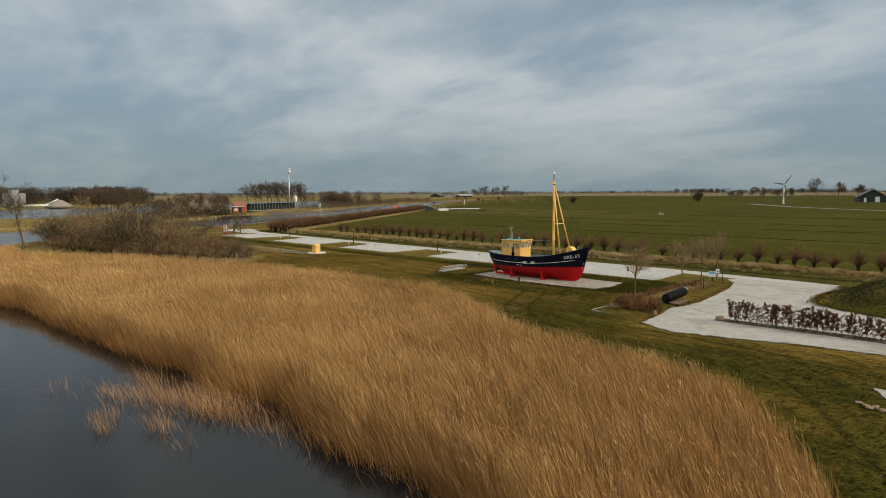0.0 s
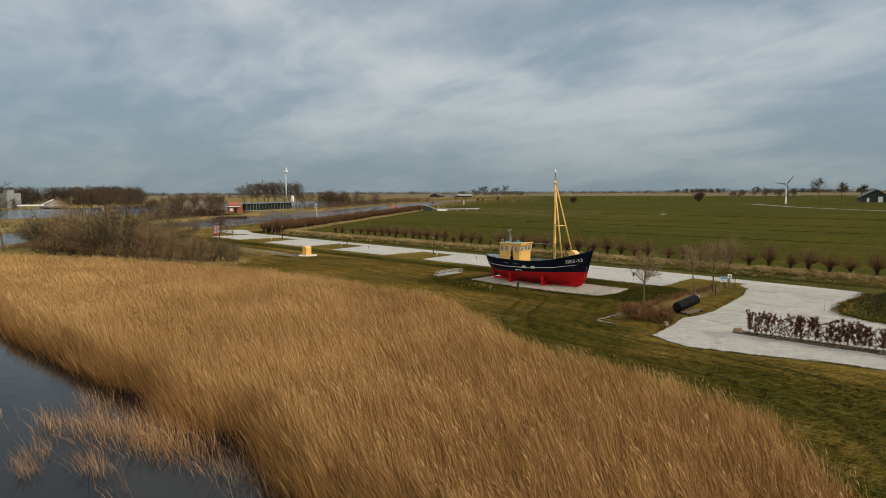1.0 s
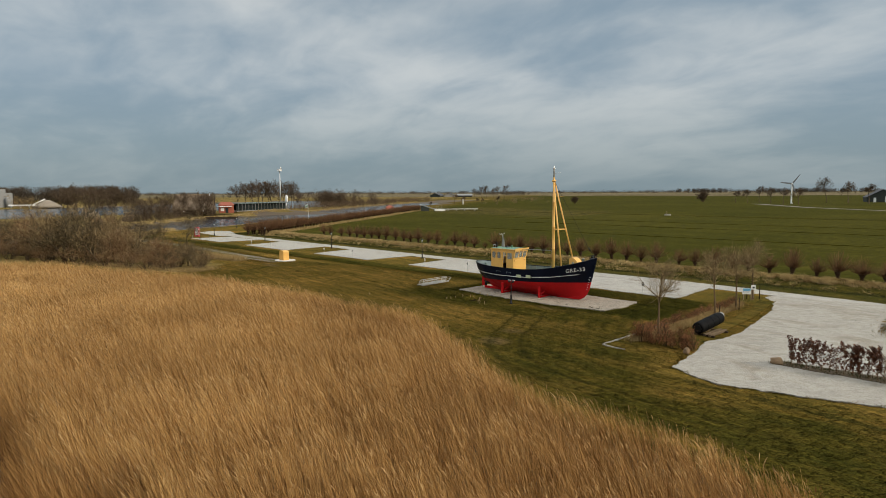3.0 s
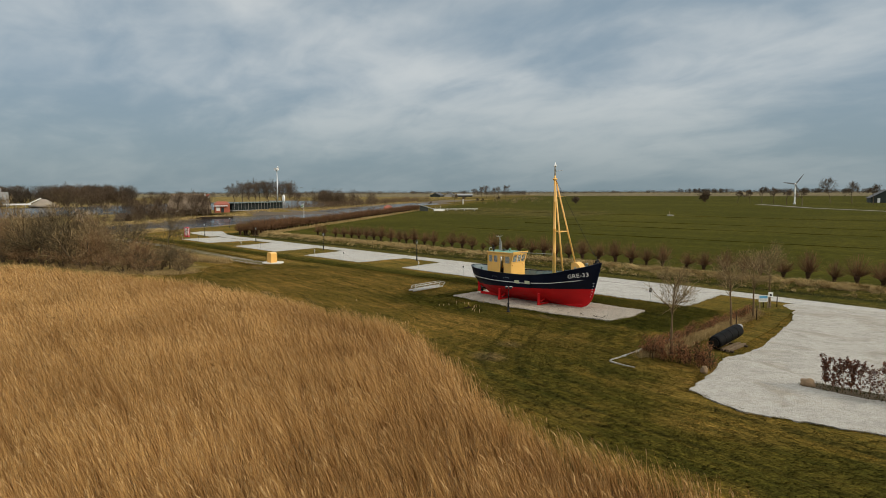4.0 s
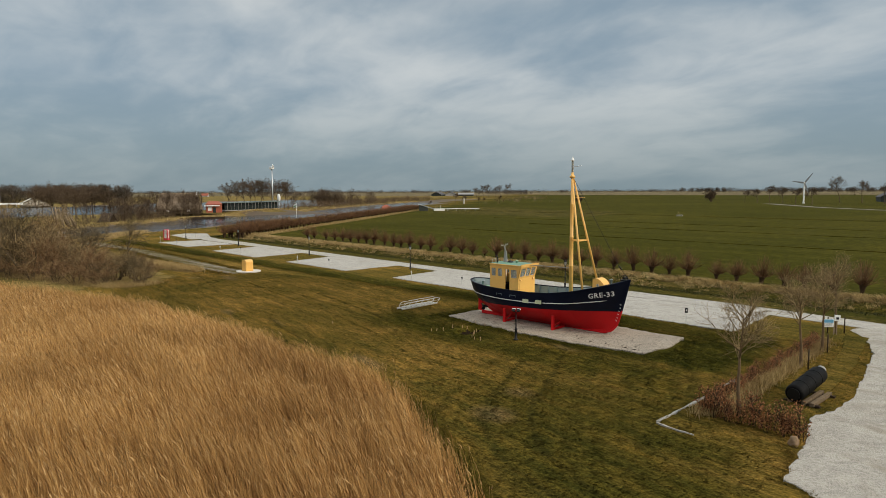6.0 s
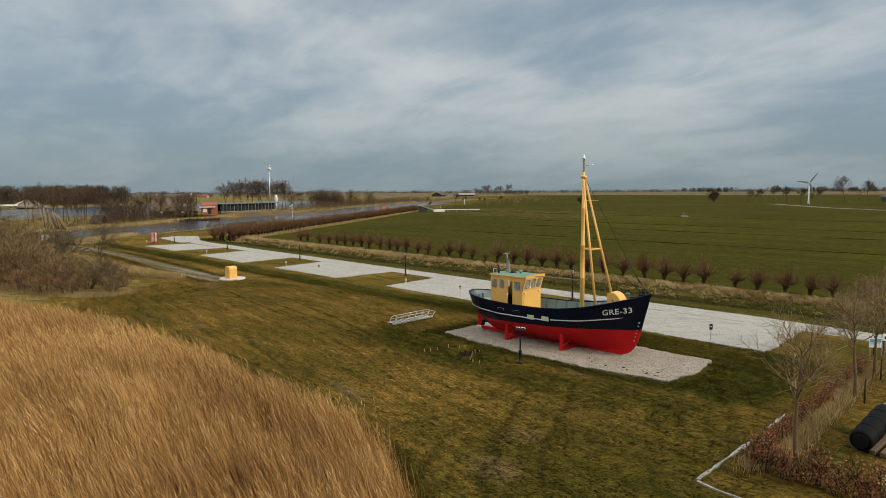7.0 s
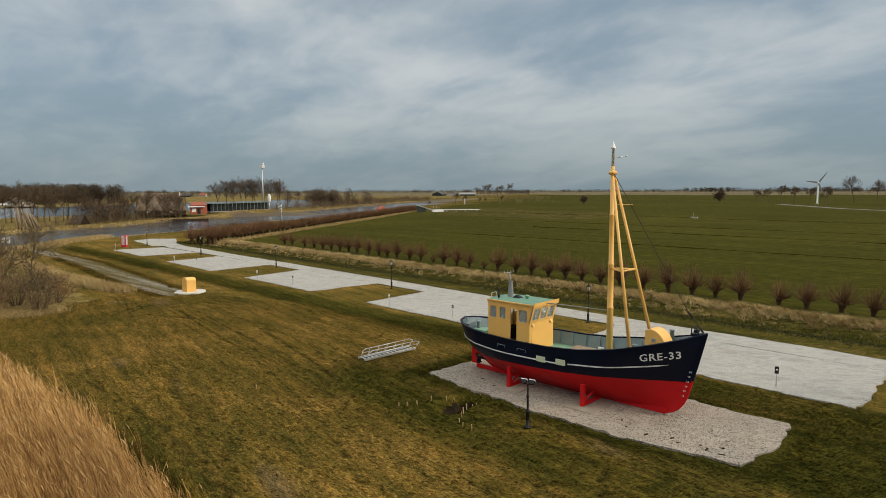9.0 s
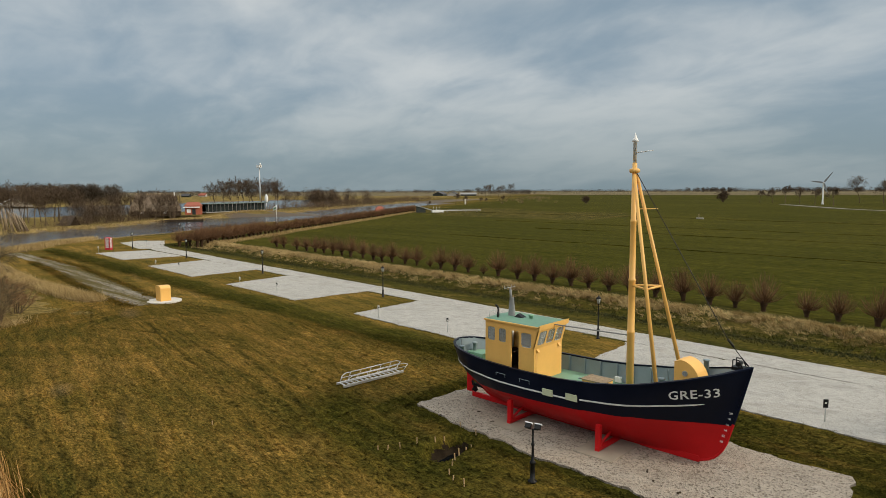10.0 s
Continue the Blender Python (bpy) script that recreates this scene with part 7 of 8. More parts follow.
strip("hedge_grass", "dark grass at the foot of the beech hedge", [(-21, 58.7), (6, 58.1)], 0.35, 6000, 0.22, 0.03, 115, LUSHB, sl=0.08)

# ---- the far bank, farms and horizon ----


def line_spots(pts, n, wid, seed):
    r = np.random.RandomState(seed)
    P = np.array(pts, float)
    c = np.concatenate([[0], np.cumsum(np.hypot(*(P[1:] - P[:-1]).T))])
    s = r.uniform(0, c[-1], n)
    return np.stack([np.interp(s, c, P[:, 0]) + r.normal(0, wid, n), np.interp(s, c, P[:, 1]) + r.normal(0, wid, n)], 1)


def crowns(name, label, spots, hgt, twigs, width, seed, mat, vary=0.2, low=0.12, wide=0.34):
    """Bare woods from afar: rounded crowns of fine twigs over slim trunks."""
    r = np.random.RandomState(seed)
    spots = np.array(spots, float)
    m_ = len(spots)
    h0 = r.uniform(1 - vary, 1 + vary * 0.4, m_) * hgt
    P, h = np.repeat(spots, twigs, axis=0), np.repeat(h0, twigs)
    n = len(P)
    d = r.normal(0, 1, (n, 3))
    d /= np.linalg.norm(d, axis=1)[:, None]
    q = r.uniform(0, 1, n) ** 0.45
    rad = np.repeat(r.uniform(0.8, 1.2, m_), twigs) * h * wide
    mid, half = h * (low + (1 - low) * 0.5), h * (1 - low) * 0.5
    B = np.stack([P[:, 0] + d[:, 0] * q * rad, P[:, 1] + d[:, 1] * q * rad, mid + d[:, 2] * q * half], 1)
    H = h * r.uniform(0.04, 0.13, n)
    B[:, 2] -= H * 0.5
    L = d[:, :2] * (h * 0.10)[:, None] + r.normal(0, 0.03, (n, 2)) * h[:, None]
    T = np.concatenate([spots + r.normal(0, 0.4, spots.shape), np.zeros((m_, 1))], 1)
    B, H, L = np.concatenate([B, T]), np.concatenate([H, h0 * 0.7]), np.concatenate([L, r.normal(0, 0.4, (m_, 2))])
    W = np.concatenate([width * h * r.uniform(0.5, 1.5, n), h0 * 0.035])
    me = ribbons(name, B, H, W, L, mat, seed + 5)
    return tagged(new(name, me), label, "woods", kind="stuff")


crowns("scrub", "brown winter scrub along the far canal bank", line_spots([(-276, 104), (-300, 140), (-318, 163)], 60, 4.5, 1), 2.6, 150, 0.020, 11, FARTWIG, 0.5, 0.0, 0.5)
crowns("scrub", "brown winter scrub beyond the canal", line_spots([(-352, 240), (-395, 302), (-480, 430), (-560, 560)], 430, 10, 2), 5.4, 110, 0.020, 12, HEDGEROW, 0.5, 0.0, 0.45)
crowns("woodland", "small bare wood beyond the canal", line_spots([(-442, 320), (-420, 342)], 46, 9, 3), 12.8, 420, 0.010, 13, FARTWIG, 0.35, 0.05, 0.28)
crowns("woodland", "dark bare wood on the far lake shore", line_spots([(-699, 276), (-745, 190), (-775, 100), (-830, 0)], 250, 8, 4), 19.3, 430, 0.015, 14, FARWOOD, 0.10, 0.0, 0.34)
crowns("scrub", "scrub on the lake strip", line_spots([(-325, 100), (-335, 125), (-345, 150)], 30, 6, 5), 2.6, 120, 0.020, 15, FARTWIG, 0.4, 0.0, 0.5)
crowns("scrub", "hedge line at the end of the far field", line_spots([(-330, 420), (-420, 560), (-560, 780)], 70, 14, 6), 4, 70, 0.04, 16, TWIG, 0.4, 0.0, 0.5)
crowns("scrub", "bare bushes and small trees before the farmhouse", line_spots([(-288, 120), (-298, 142), (-307, 163)], 52, 3.0, 31), 7.6, 300, 0.012, 32, FARTWIG, 0.5, 0.04, 0.36)
crowns("scrub", "brown scrub at the end of the lake strip", line_spots([(-266, 30), (-262, 62), (-264, 86)], 40, 4.0, 33), 3.2, 150, 0.018, 34, FARTWIG, 0.5, 0.0, 0.5)
crowns("scrub", "low tangled scrub behind the reeds of the canal bank", line_spots([(-259, 90), (-266, 104), (-280, 127), (-296, 147)], 80, 2.2, 35), 1.7, 110, 0.026, 36, HEDGEROW, 0.5, 0.0, 0.7)
crowns("scrub", "bare bushes standing on the canal bank", [(-262, 107), (-285, 122), (-281, 126), (-276, 131), (-290, 134), (-271, 117), (-296, 141), (-283, 118), (-276.5, 112), (-277.5, 115.5)], 6.0, 420, 0.010, 38, FARTWIG, 0.35, 0.05, 0.36)
HORIZON = [(-2900, 620), (-2600, 1100), (-2200, 1560), (-1800, 1980), (-1250, 2350), (-700, 2650), (-120, 2820), (500, 2850)]
crowns("tree_line", "distant tree lines and hedges on the horizon", line_spots(HORIZON, 1800, 30, 7), 13, 36, 0.10, 17, FARWOOD, 0.6, 0.0, 0.8)
crowns("tree_line", "distant wood on the horizon", line_spots([(-1010, 2330), (-870, 2420)], 50, 14, 8), 19, 150, 0.035, 18, FARWOOD, 0.15, 0.05, 0.42)
crowns("tree_line", "distant woods on the horizon", line_spots([(-720, 2350), (-560, 2450), (-430, 2480)], 80, 14, 9), 18, 150, 0.035, 19, FARWOOD, 0.2, 0.05, 0.42)
crowns("tree_line", "distant copse on the horizon", line_spots([(-1080, 1270), (-960, 1330)], 40, 12, 10), 13, 150, 0.03, 20, FARWOOD, 0.3, 0.05, 0.4)
crowns("tree_line", "distant copses beyond the lake", line_spots([(-1250, 560), (-1150, 640), (-1100, 800)], 50, 24, 21), 12, 130, 0.03, 22, FARWOOD, 0.4, 0.05, 0.4)

BIG = [tree_meshes(500 + i, 15, 0.32, (16, 7, 5), 0.62, 0.14, 0.042, up=0.12, limb=1.1, twig=FARTWIG) for i in range(4)]
MIDT = [tree_meshes(520 + i, 7.5, 0.20, (14, 8, 5), 0.9, 0.26, 0.040, twig=FARTWIG) for i in range(4)]


def far_tree(x, y, s, i, big=True, group="", label="bare winter tree with a branching crown"):
    ms = (BIG if big else MIDT)[i % 4]
    plant_tree("bare_tree", ms, pose(x, y, float(land(np.array([x]), np.array([y]))[0]) - 0.05, 0, 0, i * 77) @ Matrix.Diagonal((s, s, s, 1)), label, group=group)


for i, (x, y, s, big) in enumerate(((-213, 604, 1.0, 0), (-203, 604, 1.15, 0), (-197, 616, 1.35, 0), (-177, 581, 1.2, 0), (-160, 554, 1.15, 0), (-144, 533, 1.25, 0), (-150, 640, 1.12, 1), (-134, 640, 1.6, 0),
                                     (-112, 600, 1.5, 0))):
    far_tree(x, y, s * (1 if big else 1.18), i, bool(big), "field edge trees")
for i, (x, y, s) in enumerate(((-378, 216, 0.95), (-382, 223, 1.05), (-377, 226, 1.05), (-381, 232, 1.1), (-386, 238, 1.1), (-378, 237, 1.1), (-381, 242, 1.1), (-377, 245, 1.0), (-382, 251, 1.1), (-375, 252, 1.05), (-377, 256, 1.0))):
    far_tree(x, y, s * 0.86, i, True, "trees behind the pavilion")
for i, (x, y, s) in enumerate(((-308, 98, 0.95), (-314, 101, 1.0), (-309, 104, 0.9), (-318, 106, 1.05), (-311, 109, 0.95), (-315, 112, 1.0), (-308, 114, 0.85), (-319, 115, 1.0), (-312, 118, 0.95),
                               (-317, 121, 1.0), (-310, 123, 0.85), (-315, 127, 0.95), (-322, 110, 1.05), (-322, 122, 1.0), (-300, 130, 0.7), (-296, 135, 0.65), (-303, 140, 0.8), (-299, 145, 0.7), (-297, 150, 0.7), (-304, 153, 0.85), (-302, 158, 0.8), (-296, 126, 0.6), (-306, 147, 0.85), (-309, 161, 0.8), (-301, 136, 0.75), (-288, 119, 0.6), (-292, 122, 0.65), (-281, 107, 0.7), (-284, 101, 0.8), (-290, 106, 0.85))):
    far_tree(x, y, s * 0.72, i, True, "trees on the lake strip")
for i, (x, y, s) in enumerate(((-394, 433, 1.0), (-388, 439, 0.8), (-379, 446, 0.6), (-375, 449, 0.55), (-365, 458, 0.8), (-332, 340, 0.5))):
    far_tree(x, y, s, i, False, "small trees by the footbridge")
for i, (x, y) in enumerate(((-687, 801), (-679, 808), (-673, 813), (-664, 821), (-658, 825), (-650, 832))):
    far_tree(x, y, 0.85 + 0.1 * (i % 3), i, True, "row of trees beyond the fields")
FARBUSH = bush_meshes(260, 4.2, 15, (9, 9, 6), mat=FARTWIG, thin=0.055)
for x, y, s in ((-249, 622, 2.2), (-313, 501, 1.4)):
    plant_tree("field_bush", FARBUSH, pose(x, y, 0) @ Matrix.Diagonal((s, s, s, 1)), "lone dark bush in the open field", "bush", "", ("framework", "twig_mass"))


def gable_house(name, label, cat, at, L, W, eave, ridge, wall, roof, over=0.4, doors=(), hip=0.0, chimney=False):
    ob = thing(name, label, cat, at=at)
    g = Geo()
    for x in (-L / 2, L / 2 - 0.25):
        g.add([(x, -W / 2, 0), (x, W / 2, 0), (x, W / 2, eave), (x, 0, ridge - 0.15), (x, -W / 2, eave), (x + 0.25, -W / 2, 0), (x + 0.25, W / 2, 0), (x + 0.25, W / 2, eave), (x + 0.25, 0, ridge - 0.15), (x + 0.25, -W / 2, eave)],
              [(4, 3, 2, 1, 0), (5, 6, 7, 8, 9), (0, 5, 9, 4), (1, 2, 7, 6), (2, 3, 8, 7), (3, 4, 9, 8)])
    for y in (-W / 2, W / 2 - 0.25):
        g.box((-L / 2 + 0.26, y, 0), (L / 2 - 0.26, y + 0.25, eave))
    part("wall", g, wall, ob)
    slope = (ridge - eave) / (W / 2)
    for side in (-1, 1):
        y0, z0 = side * (W / 2 + over), eave - slope * over
        a = [(-L / 2 - over, y0, z0), (L / 2 + over, y0, z0), (L / 2 + over - hip, 0, ridge), (-L / 2 - over + hip, 0, ridge)]
        b = [(x, y, z + 0.22) for x, y, z in a]
        f = [(0, 1, 2, 3), (7, 6, 5, 4), (0, 4, 5, 1), (1, 5, 6, 2), (2, 6, 7, 3), (3, 7, 4, 0)]
        part("roof", Geo().add(a + b, f), roof, ob)
    if hip:
        for sx in (-1, 1):
            x0 = sx * (L / 2 + over)
            a = [(x0, -W / 2 - over, eave - slope * over + 0.1), (x0, W / 2 + over, eave - slope * over + 0.1), (x0 - sx * hip, 0, ridge + 0.1)]
            part("roof", Geo().add(a + [(x - sx * 0.01, y, z - 0.2) for x, y, z in a], [(0, 1, 2), (5, 4, 3), (0, 3, 4, 1), (1, 4, 5, 2), (2, 5, 3, 0)]), roof, ob)
    for (x0, x1, z0, z1, side, mat, nm) in doors:
        if side in (-2, 2):
            s_ = side // 2
            xx = s_ * (L / 2 + 0.02)
            g = Geo().box((min(xx, xx + s_ * 0.05), x0, z0), (max(xx, xx + s_ * 0.05), x1, z1))
        else:
            yy = side * (W / 2 + 0.02)
            g = Geo().box((x0, min(yy, yy + side * 0.05), z0), (x1, max(yy, yy + side * 0.05), z1))
        part(nm, g, mat, ob)
    if chimney:
        part("chimney", Geo().bbox((L * 0.2, -0.3, ridge - 0.6), (L * 0.2 + 0.6, 0.3, ridge + 0.8), 0.03), BRICK, ob)
    return ob


FARMHOUSE = gable_house("thatched_farmhouse", "large thatched farmhouse with a white gable top behind bare trees", "house", pose(-320.4, 159.8, 1.0, 0, 0, 66), 20, 13, 2.4, 9.2, DARKWOOD, THATCH, 0.5,
            [(-6, -4.5, 1, 2.2, -1, WHITE, "window"), (3, 4.5, 1, 2.2, -1, WHITE, "window")], 2.6)
part("gable_board", Geo().add([(7.5, -0.9, 8.5), (7.5, 0.9, 8.5), (7.5, 0, 10.2), (7.8, -0.9, 8.5), (7.8, 0.9, 8.5), (7.8, 0, 10.2)], [(2, 1, 0), (3, 4, 5), (0, 1, 4, 3), (1, 2, 5, 4), (2, 0, 3, 5)]), WHITE, FARMHOUSE, "white gable board on the ridge end")
part("ridge_cap", Geo().bbox((-7.9, -0.35, 9.15), (7.4, 0.35, 9.62), 0.1), WOOD, FARMHOUSE, "pale ridge of the thatch")
b_ = thing("brick_block", "low red brick building with a white canopy by the canal", "building", at=pose(-313.6, 173.6, 1.2, 0, 0, 66))
part("wall", Geo().bbox((-3.6, -3, 0), (3.6, 3, 4.0), 0.05), BRICK, b_)
part("canopy", Geo().bbox((-4.4, -4.2, 3.1), (2.6, -3.02, 3.5), 0.05), WHITE, b_, "white canopy over the entrance")
part("roof", Geo().add([(-3.9, -3.3, 4.0), (3.9, -3.3, 4.0), (3.9, 3.3, 4.0), (-3.9, 3.3, 4.0), (-2.4, -0.6, 5.5), (2.4, -0.6, 5.5), (2.4, 0.6, 5.5), (-2.4, 0.6, 5.5)],
                       [(3, 2, 1, 0), (4, 5, 6, 7), (0, 1, 5, 4), (1, 2, 6, 5), (2, 3, 7, 6), (3, 0, 4, 7)]), TILE, b_)
part("window", Geo().box((-2.8, -3.05, 0.9), (-1.2, -3.0, 2.6)), WHITE, b_)
part("door", Geo().box((-0.6, -3.05, 0), (0.8, -3.0, 2.4)), DARKGLASS, b_)


def pavilion():
    ob = thing("glass_pavilion", "long low glass pavilion with a greenish flat roof by the canal", "building", at=pose(-330, 199, 1.5, 0, 0, 110))
    part("floor_slab", Geo().box((-21, -6, 0), (21, 6, 0.4)), CONCRETE, ob)
    part("roof", Geo().bbox((-22, -8, 4.0), (22, 7, 4.35), 0.06), GLAZING, ob, "pale green glazed roof")
    part("back_wall", Geo().box((-21, 5.4, 0.4), (21, 5.8, 4.0)), BARNWALL, ob)
    for k in range(17):
        x = -21 + k * 2.6
        part("column", Geo().tube((x, -7.4, 0), (x, -7.4, 4.0), 0.10, n=8), EXHAUST, ob)
        if k < 16:
            part("glass_panel", Geo().box((x + 0.06, -5.6, 0.4), (x + 2.54, -5.5, 4.0)), DARKGLASS, ob)


pavilion()
pl = thing("tall_mast_pole", "tall grey steel pole with a white unit on top", "mast", at=pose(-345.5, 225.5, 0))
part("pole", Geo().tube((0, 0, 0), (0, 0, 24.2), 0.36, 0.26, 12), STEEL, pl)
part("top_unit", Geo().bbox((-1.7, -0.8, 24.0), (1.1, 0.8, 25.4), 0.1), WHITE, pl)
part("sensor", Geo().lathe([(0.35, 25.4), (0.4, 26.2), (0.1, 26.6)], 10, (0.9, 0, 0)), WHITE, pl)
part("rotor_arm", Geo().tube((1.1, 0, 24.6), (2.2, 0, 25.6), 0.12, n=6), STEEL, pl)
ov = thing("white_oval_sculpture", "upright white oval shell on a short stand", "sculpture", at=pose(-335, 223, 1.3))
bm_ = bmesh.new()
bmesh.ops.create_uvsphere(bm_, u_segments=16, v_segments=12, radius=1, matrix=pose(0, 0, 6.2) @ Matrix.Diagonal((1.05, 0.8, 2.3, 1)))
part("shell", Geo().bm(bm_, smooth=True), WHITE, ov)
part("stand", Geo().tube((0, 0, 0), (0, 0, 4.2), 0.2, n=8), STEEL, ov)
fl = thing("flagpole", "white flagpole with a green and white flag", "flagpole", at=pose(-219, 158, 0))
part("pole", Geo().tube((0, 0, 0), (0, 0, 7.2), 0.07, 0.05, 8), WHITE, fl)
g_ = Geo()
for k in range(8):
    g_.v += [(-k * 0.3, 0.12 * math.sin(k), 7.05 - 0.12 * k), (-k * 0.3, 0.12 * math.sin(k), 5.75 - 0.10 * k)]
g_.f += [(2 * k, 2 * k + 1, 2 * k + 3, 2 * k + 2) for k in range(7)]
g_.sm += [True] * 7
part("flag", g_, WHITE, fl, "pale flag hanging from the pole")
g_ = Geo()
for k in range(8):
    g_.v += [(-k * 0.3, 0.12 * math.sin(k) - 0.012, 6.55 - 0.12 * k), (-k * 0.3, 0.12 * math.sin(k) - 0.012, 6.0 - 0.10 * k)]
g_.f += [(2 * k, 2 * k + 1, 2 * k + 3, 2 * k + 2) for k in range(7)]
g_.sm += [True] * 7
part("flag_band", g_, GREENFLAG, fl)
gable_house("red_roof_hut", "small hut with a red tiled roof by the canal", "hut", pose(-260.5, 237.5, 0, 0, 0, 60), 4.0, 3.8, 2.2, 4.1, BRICK, TILE, 0.4, hip=1.4)
gable_house("waterside_cottage", "small brown thatched cottage on the canal bank", "cottage", pose(-280, 114, -0.2, 0, 0, 30), 4.0, 3.6, 0.9, 3.3, DARKWOOD, DARKTHATCH, 0.5, [(-0.6, 0.6, 0, 1.7, -1, WOOD, "door")])
for i, (x, y, L, W, e, r) in enumerate(((-122, 706, 44, 24, 4.4, 11.2), (-92, 690, 40, 24, 4.2, 10.6))):
    gable_house("dark_barn", "large dark farm barn with white doors and roof lights", "barn", pose(x, y, 0, 0, 0, 14 + 90), L, W, e, r, BARNWALL, SLATE, 0.8,
                [(-5, -1.5, 0, 5, -2, WHITE, "door"), (5, 7, 0, 4, -2, WHITE, "door"), (-5, -1.5, 0, 5, 2, WHITE, "door")])
for i, (x, y, L) in enumerate(((-906, 940, 34), (-888, 957, 26), (-866, 977, 30), (-1240, 620, 13), (-1180, 560, 14))):
    gable_house("distant_farm", "distant grey farm buildings under tall trees", "farm", pose(x, y, 0, 0, 0, (118, 125, 40, 40, 40)[i]), L, (20, 20, 14, 9, 9)[i], 3, (7.6, 7.6, 6, 6.5, 6)[i], CONCRETE if i % 2 else BARNWALL, EXHAUST if i == 2 else SLATE if i != 3 else TILE, 0.8)


def turbine():
    ob = thing("wind_turbine", "small white wind turbine standing in the fields", "wind turbine", at=pose(-163, 586, 0))
    part("tower", Geo().lathe([(1.5, 0), (0.80, 1.6), (0.62, 18.0), (0.5, 19.6)], 14), WHITE, ob)
    part("nacelle", Geo().bbox((-0.8, -1.8, 19.3), (0.8, 1.2, 20.8), 0.2), WHITE, ob)
    m0 = pose(0, 0, 0, 0, 0, 35)
    hub = part("hub", Geo().lathe([(0.3, -0.5), (0.7, 0.0), (0.7, 0.5), (0.2, 0.9)], 12), WHITE, ob)
    hub.matrix_basis = pose(0, -1.9, 20.1, 90, 0, 0)
    for a in (38, 158, 278):
        g = Geo()
        for k, (r0, w) in enumerate(((0.4, 0.35), (2.0, 0.85), (6.5, 0.62), (12.3, 0.20))):
            g.v += [(-w, -0.05, r0), (w, -0.05, r0), (w, 0.10, r0), (-w, 0.10, r0)]
        for k in range(3):
            for j in range(4):
                g.f.append((k * 4 + j, k * 4 + (j + 1) % 4, k * 4 + 4 + (j + 1) % 4, k * 4 + 4 + j))
                g.sm.append(False)
        b = part("blade", g, EXHAUST, ob)
        b.matrix_basis = pose(0, -2.2, 20.1) @ Matrix.Rotation(radians(a), 4, "Y")
    ob.matrix_basis = pose(-163, 586, 0, 0, 0, 20) @ Matrix.Diagonal((0.72, 0.72, 0.80, 1))


turbine()


def footbridge():
    ob = thing("footbridge", "white sloping footbridge with a long jetty deck", "bridge", at=pose(-272, 283, 0, 0, 0, 52))
    part("deck", Geo().bbox((6, -0.8, 0.9), (26, 0.8, 1.2), 0.05), WHITE, ob)
    part("landing", Geo().bbox((0, -1.8, -0.6), (6, 1.8, 1.2), 0.08), WHITE, ob, "thick white landing stage")
    g = Geo().add([(-8.5, -1.7, 3.5), (1, -1.7, 0.6), (1, 1.7, 0.6), (-8.5, 1.7, 3.5), (-8.5, -1.7, 3.9), (1, -1.7, 1.15), (1, 1.7, 1.15), (-8.5, 1.7, 3.9)],
                  [(3, 2, 1, 0), (4, 5, 6, 7), (0, 1, 5, 4), (1, 2, 6, 5), (2, 3, 7, 6), (3, 0, 4, 7)])
    part("ramp", g, STEEL, ob, "broad grey metal ramp")
    part("under_wall", Geo().add([(-8.2, -1.4, -0.8), (-3.5, -1.4, -0.8), (-3.5, 1.4, -0.8), (-8.2, 1.4, -0.8), (-8.2, -1.4, 3.35), (-3.5, -1.4, 1.9), (-3.5, 1.4, 1.9), (-8.2, 1.4, 3.35)],
                                 [(3, 2, 1, 0), (4, 5, 6, 7), (0, 1, 5, 4), (1, 2, 6, 5), (2, 3, 7, 6), (3, 0, 4, 7)]), BARNWALL, ob, "dark wall under the ramp")
    for x in (8, 13, 18, 24):
        part("pier", Geo().tube((x, 0, -1.5), (x, 0, 0.95), 0.25, n=8), CONCRETE, ob)
    for x in (1, 2.5, 4):
        part("rail_post", Geo().tube((x, 1.0, 1.2), (x, 1.0, 3.0), 0.06, n=6), STEEL, ob)


footbridge()
wp = thing("white_marker_post", "white square marker post by the footbridge", "post", at=pose(-382, 431, 0))
part("post", Geo().bbox((-0.35, -0.35, 0), (0.45, 0.45, 4.4), 0.05), PLINTH, wp)
sh = thing("sand_heap", "pale conical heap of dredged sand by the lake", "sand heap", at=pose(-606, 171, 0))
bm_ = bmesh.new()
bmesh.ops.create_cone(bm_, cap_ends=True, segments=28, radius1=13, radius2=2.5, depth=7, matrix=pose(0, 0, 3.5))
bmesh.ops.subdivide_edges(bm_, edges=list(bm_.edges), cuts=2, use_grid_fill=True)
for p in bm_.verts:
    p.co += Vector((0, 0, 0.7 * noise.noise(p.co * 0.2)))
    p.co.x *= 1.25
    p.co *= 0.85
part("heap", Geo().bm(bm_, smooth=True), SAND, sh)
cv = thing("conveyor", "long white loading conveyor beside the sand heap", "conveyor", at=pose(-599, 150, 0, 0, 0, 75))
part("belt", Geo().bbox((-8, -1, 1.6), (10, 1, 2.8), 0.1), WHITE, cv)
part("boom", Geo().tube((8, 0, 2.4), (17, 0, 7), 0.4, 0.35, 8), WHITE, cv)
for x in (-6, 0, 6):
    part("leg", Geo().tube((x, 0, 0), (x, 0, 2.2), 0.4, n=6), STEEL, cv)
si = thing("concrete_works", "grey concrete mixing works beyond the lake", "factory", at=pose(-640, 146, 0, 0, 0, 20))
part("tower", Geo().bbox((-6, -6, 0), (6, 6, 12), 0.2), EXHAUST, si)
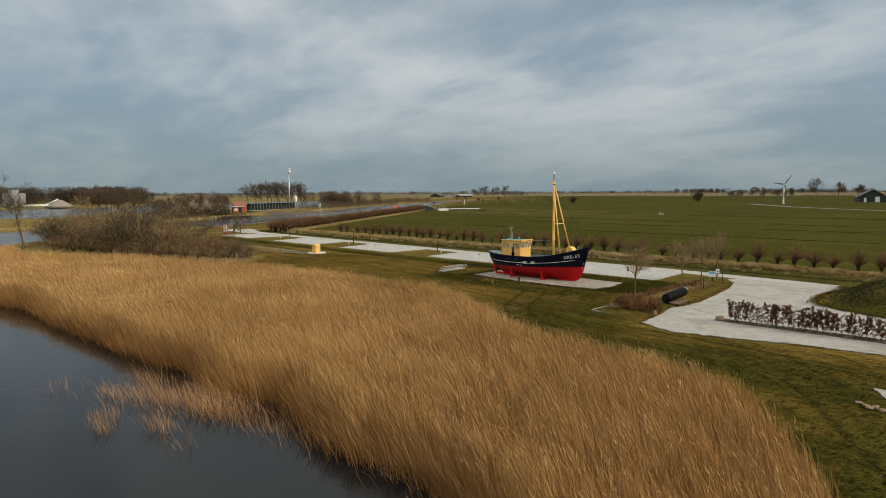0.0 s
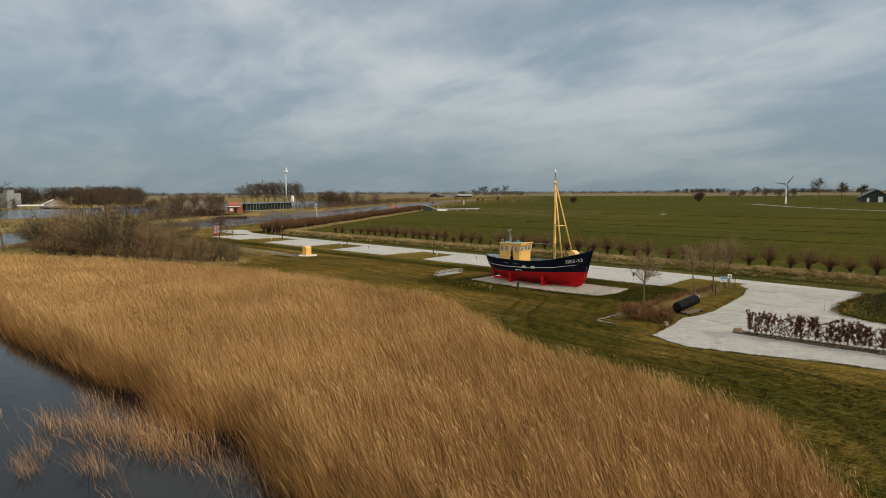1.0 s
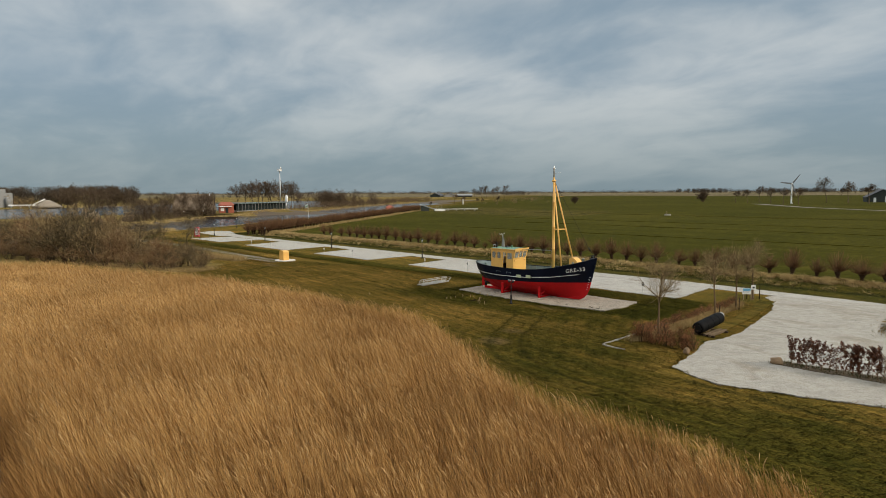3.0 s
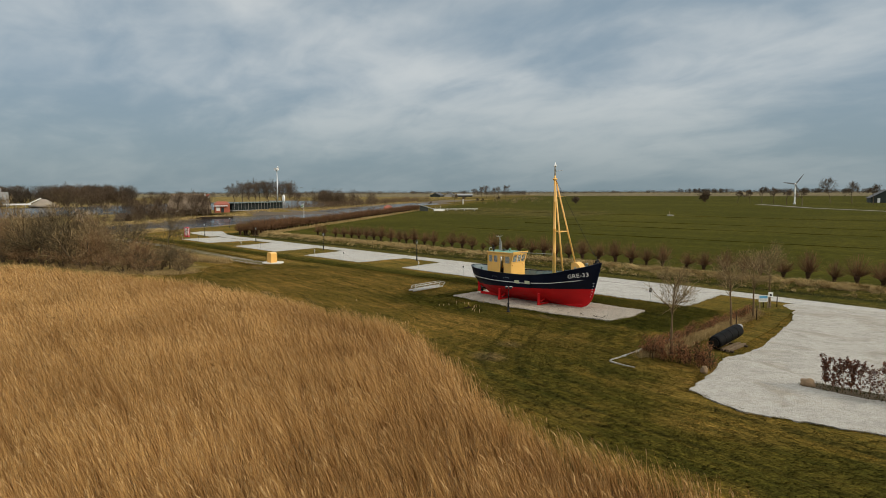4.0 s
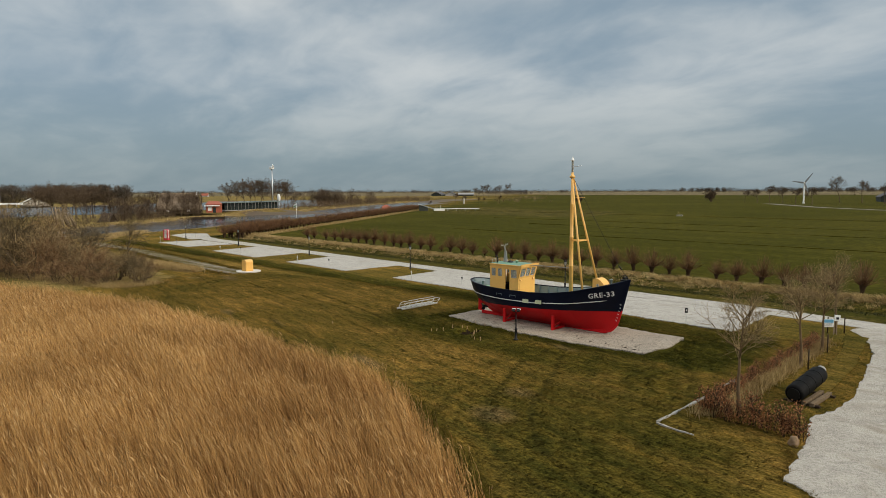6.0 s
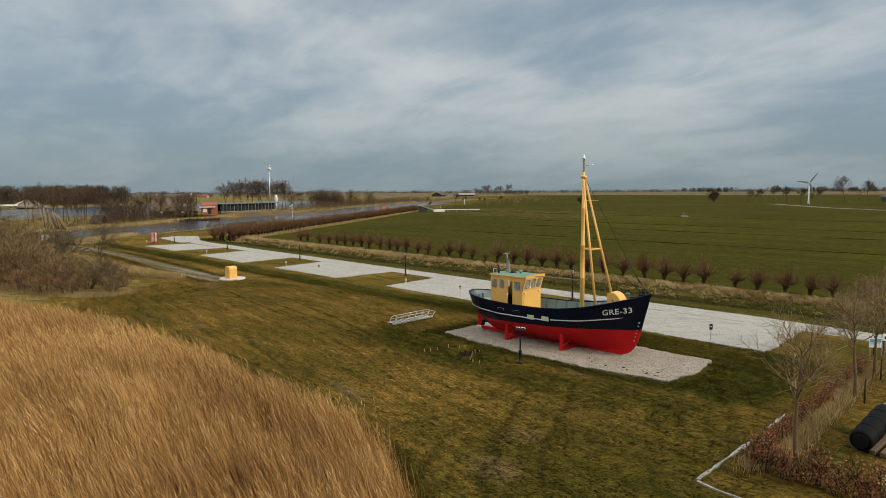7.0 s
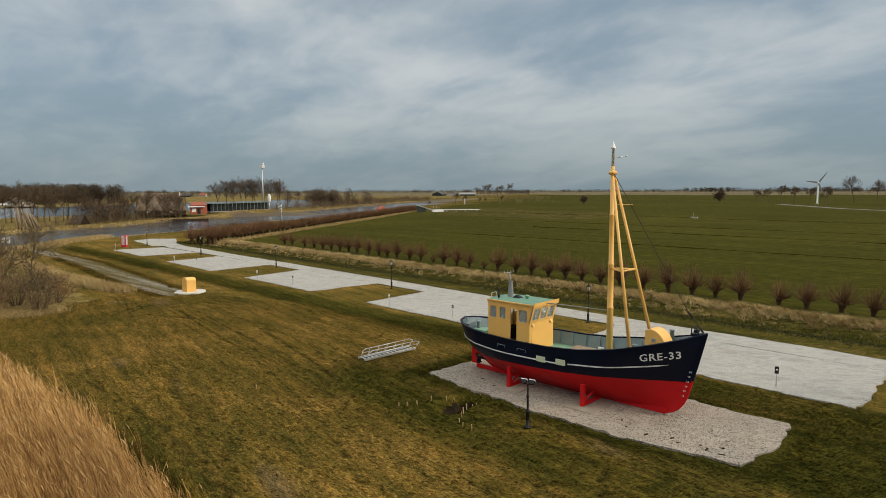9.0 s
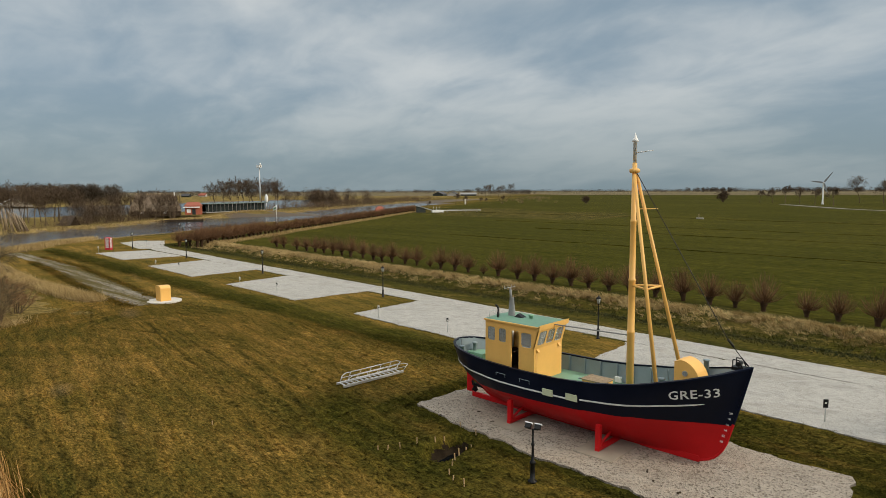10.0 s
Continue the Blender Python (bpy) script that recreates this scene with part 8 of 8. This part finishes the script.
part("upper_tower", Geo().bbox((-3, -3, 12), (2, 3, 15), 0.2), EXHAUST, si)
part("silo", Geo().lathe([(1.8, 0), (1.8, 8), (0.6, 9)], 14, (9, 0, 0)), EXHAUST, si)
part("conveyor_leg", Geo().tube((-6, 0, 9), (-20, 0, 1), 0.8, n=6), CONCRETE, si)
tp = thing("pole_stack", "fan of long wooden poles leaning together on the bank", "timber stack", at=pose(-257, 93.5, 0, 0, 0, 64))
rp = random.Random(91)
for k in range(30):
    bx = rp.uniform(-3.4, 3.4)
    part("pole", Geo().tube((bx, rp.uniform(-1.2, 1.2), -0.1), (bx * 0.75 - 1.6 + rp.uniform(-0.5, 0.5), rp.uniform(-0.5, 0.5), 5.6 - 0.35 * bx + rp.uniform(-0.8, 0.8)), 0.16, 0.10, 6), WOOD if k % 3 else OLDWOOD, tp)
jt = thing("timber_quay", "low dark timber quay along the canal", "jetty", at=pose(-291, 157, 0, 0, 0, 62))
part("beam", Geo().bbox((-9, -0.6, -0.9), (9, 0.6, 0.1), 0.05), DARKWOOD, jt)
for k in range(7):
    part("pile", Geo().tube((-9 + k * 3, -0.7, -1.4), (-9 + k * 3, -0.7, 0.5), 0.16, n=7), DARKWOOD, jt)
rl = thing("landing_rail", "wooden rail fence along the near canal bank", "fence", at=pose(-229, 137, -0.3, 0, 0, 112))
for k in range(9):
    part("rail_post", Geo().tube((-16 + k * 4, 0, -1.0), (-16 + k * 4, 0, 1.1), 0.11, n=7), DARKWOOD, rl)
part("rail", Geo().bbox((-16, -0.06, 0.75), (16, 0.06, 0.9), 0.02), DARKWOOD, rl)
part("rail", Geo().bbox((-16, -0.06, 0.3), (16, 0.06, 0.42), 0.02), DARKWOOD, rl)
ws = thing("waterway_sign", "two small white waterway boards on a post at the canal corner", "sign", at=pose(-188.6, 72.8, -0.1, 0, 0, 70))
part("post", Geo().tube((0, 0, 0), (0, 0, 2.0), 0.06, n=8), DARKWOOD, ws)
for x in (-0.75, 0.12):
    bd = part("board", Geo().bbox((x, -0.09, 1.0), (x + 0.62, -0.05, 2.2), 0.01), WHITE, ws)
    part("mark", Geo().box((x + 0.25, -0.097, 1.25), (x + 0.37, -0.092, 1.95)), EXHAUST, bd)
part("cross_bar", Geo().bbox((-0.8, -0.05, 1.55), (0.8, -0.01, 1.67), 0.01), DARKWOOD, ws)
wt = thing("water_trough", "small trough and posts standing in the field", "trough", at=pose(-136, 296, 0))
part("tub", Geo().bbox((-1.3, -0.5, 0), (1.3, 0.5, 0.55), 0.05), CONCRETE, wt)
part("post", Geo().tube((-0.4, 0, 0), (-0.4, 0, 2.0), 0.12, n=6), WOOD, wt)
patch("farm_road", [(-185, 560), (-178, 562), (-120, 470), (-40, 392), (60, 300), (60, 296), (-42, 388), (-124, 467)], ROADGREY, "narrow grey farm road across the fields", z=0.12, wob=0.0, step=8, seed=61, category="road")
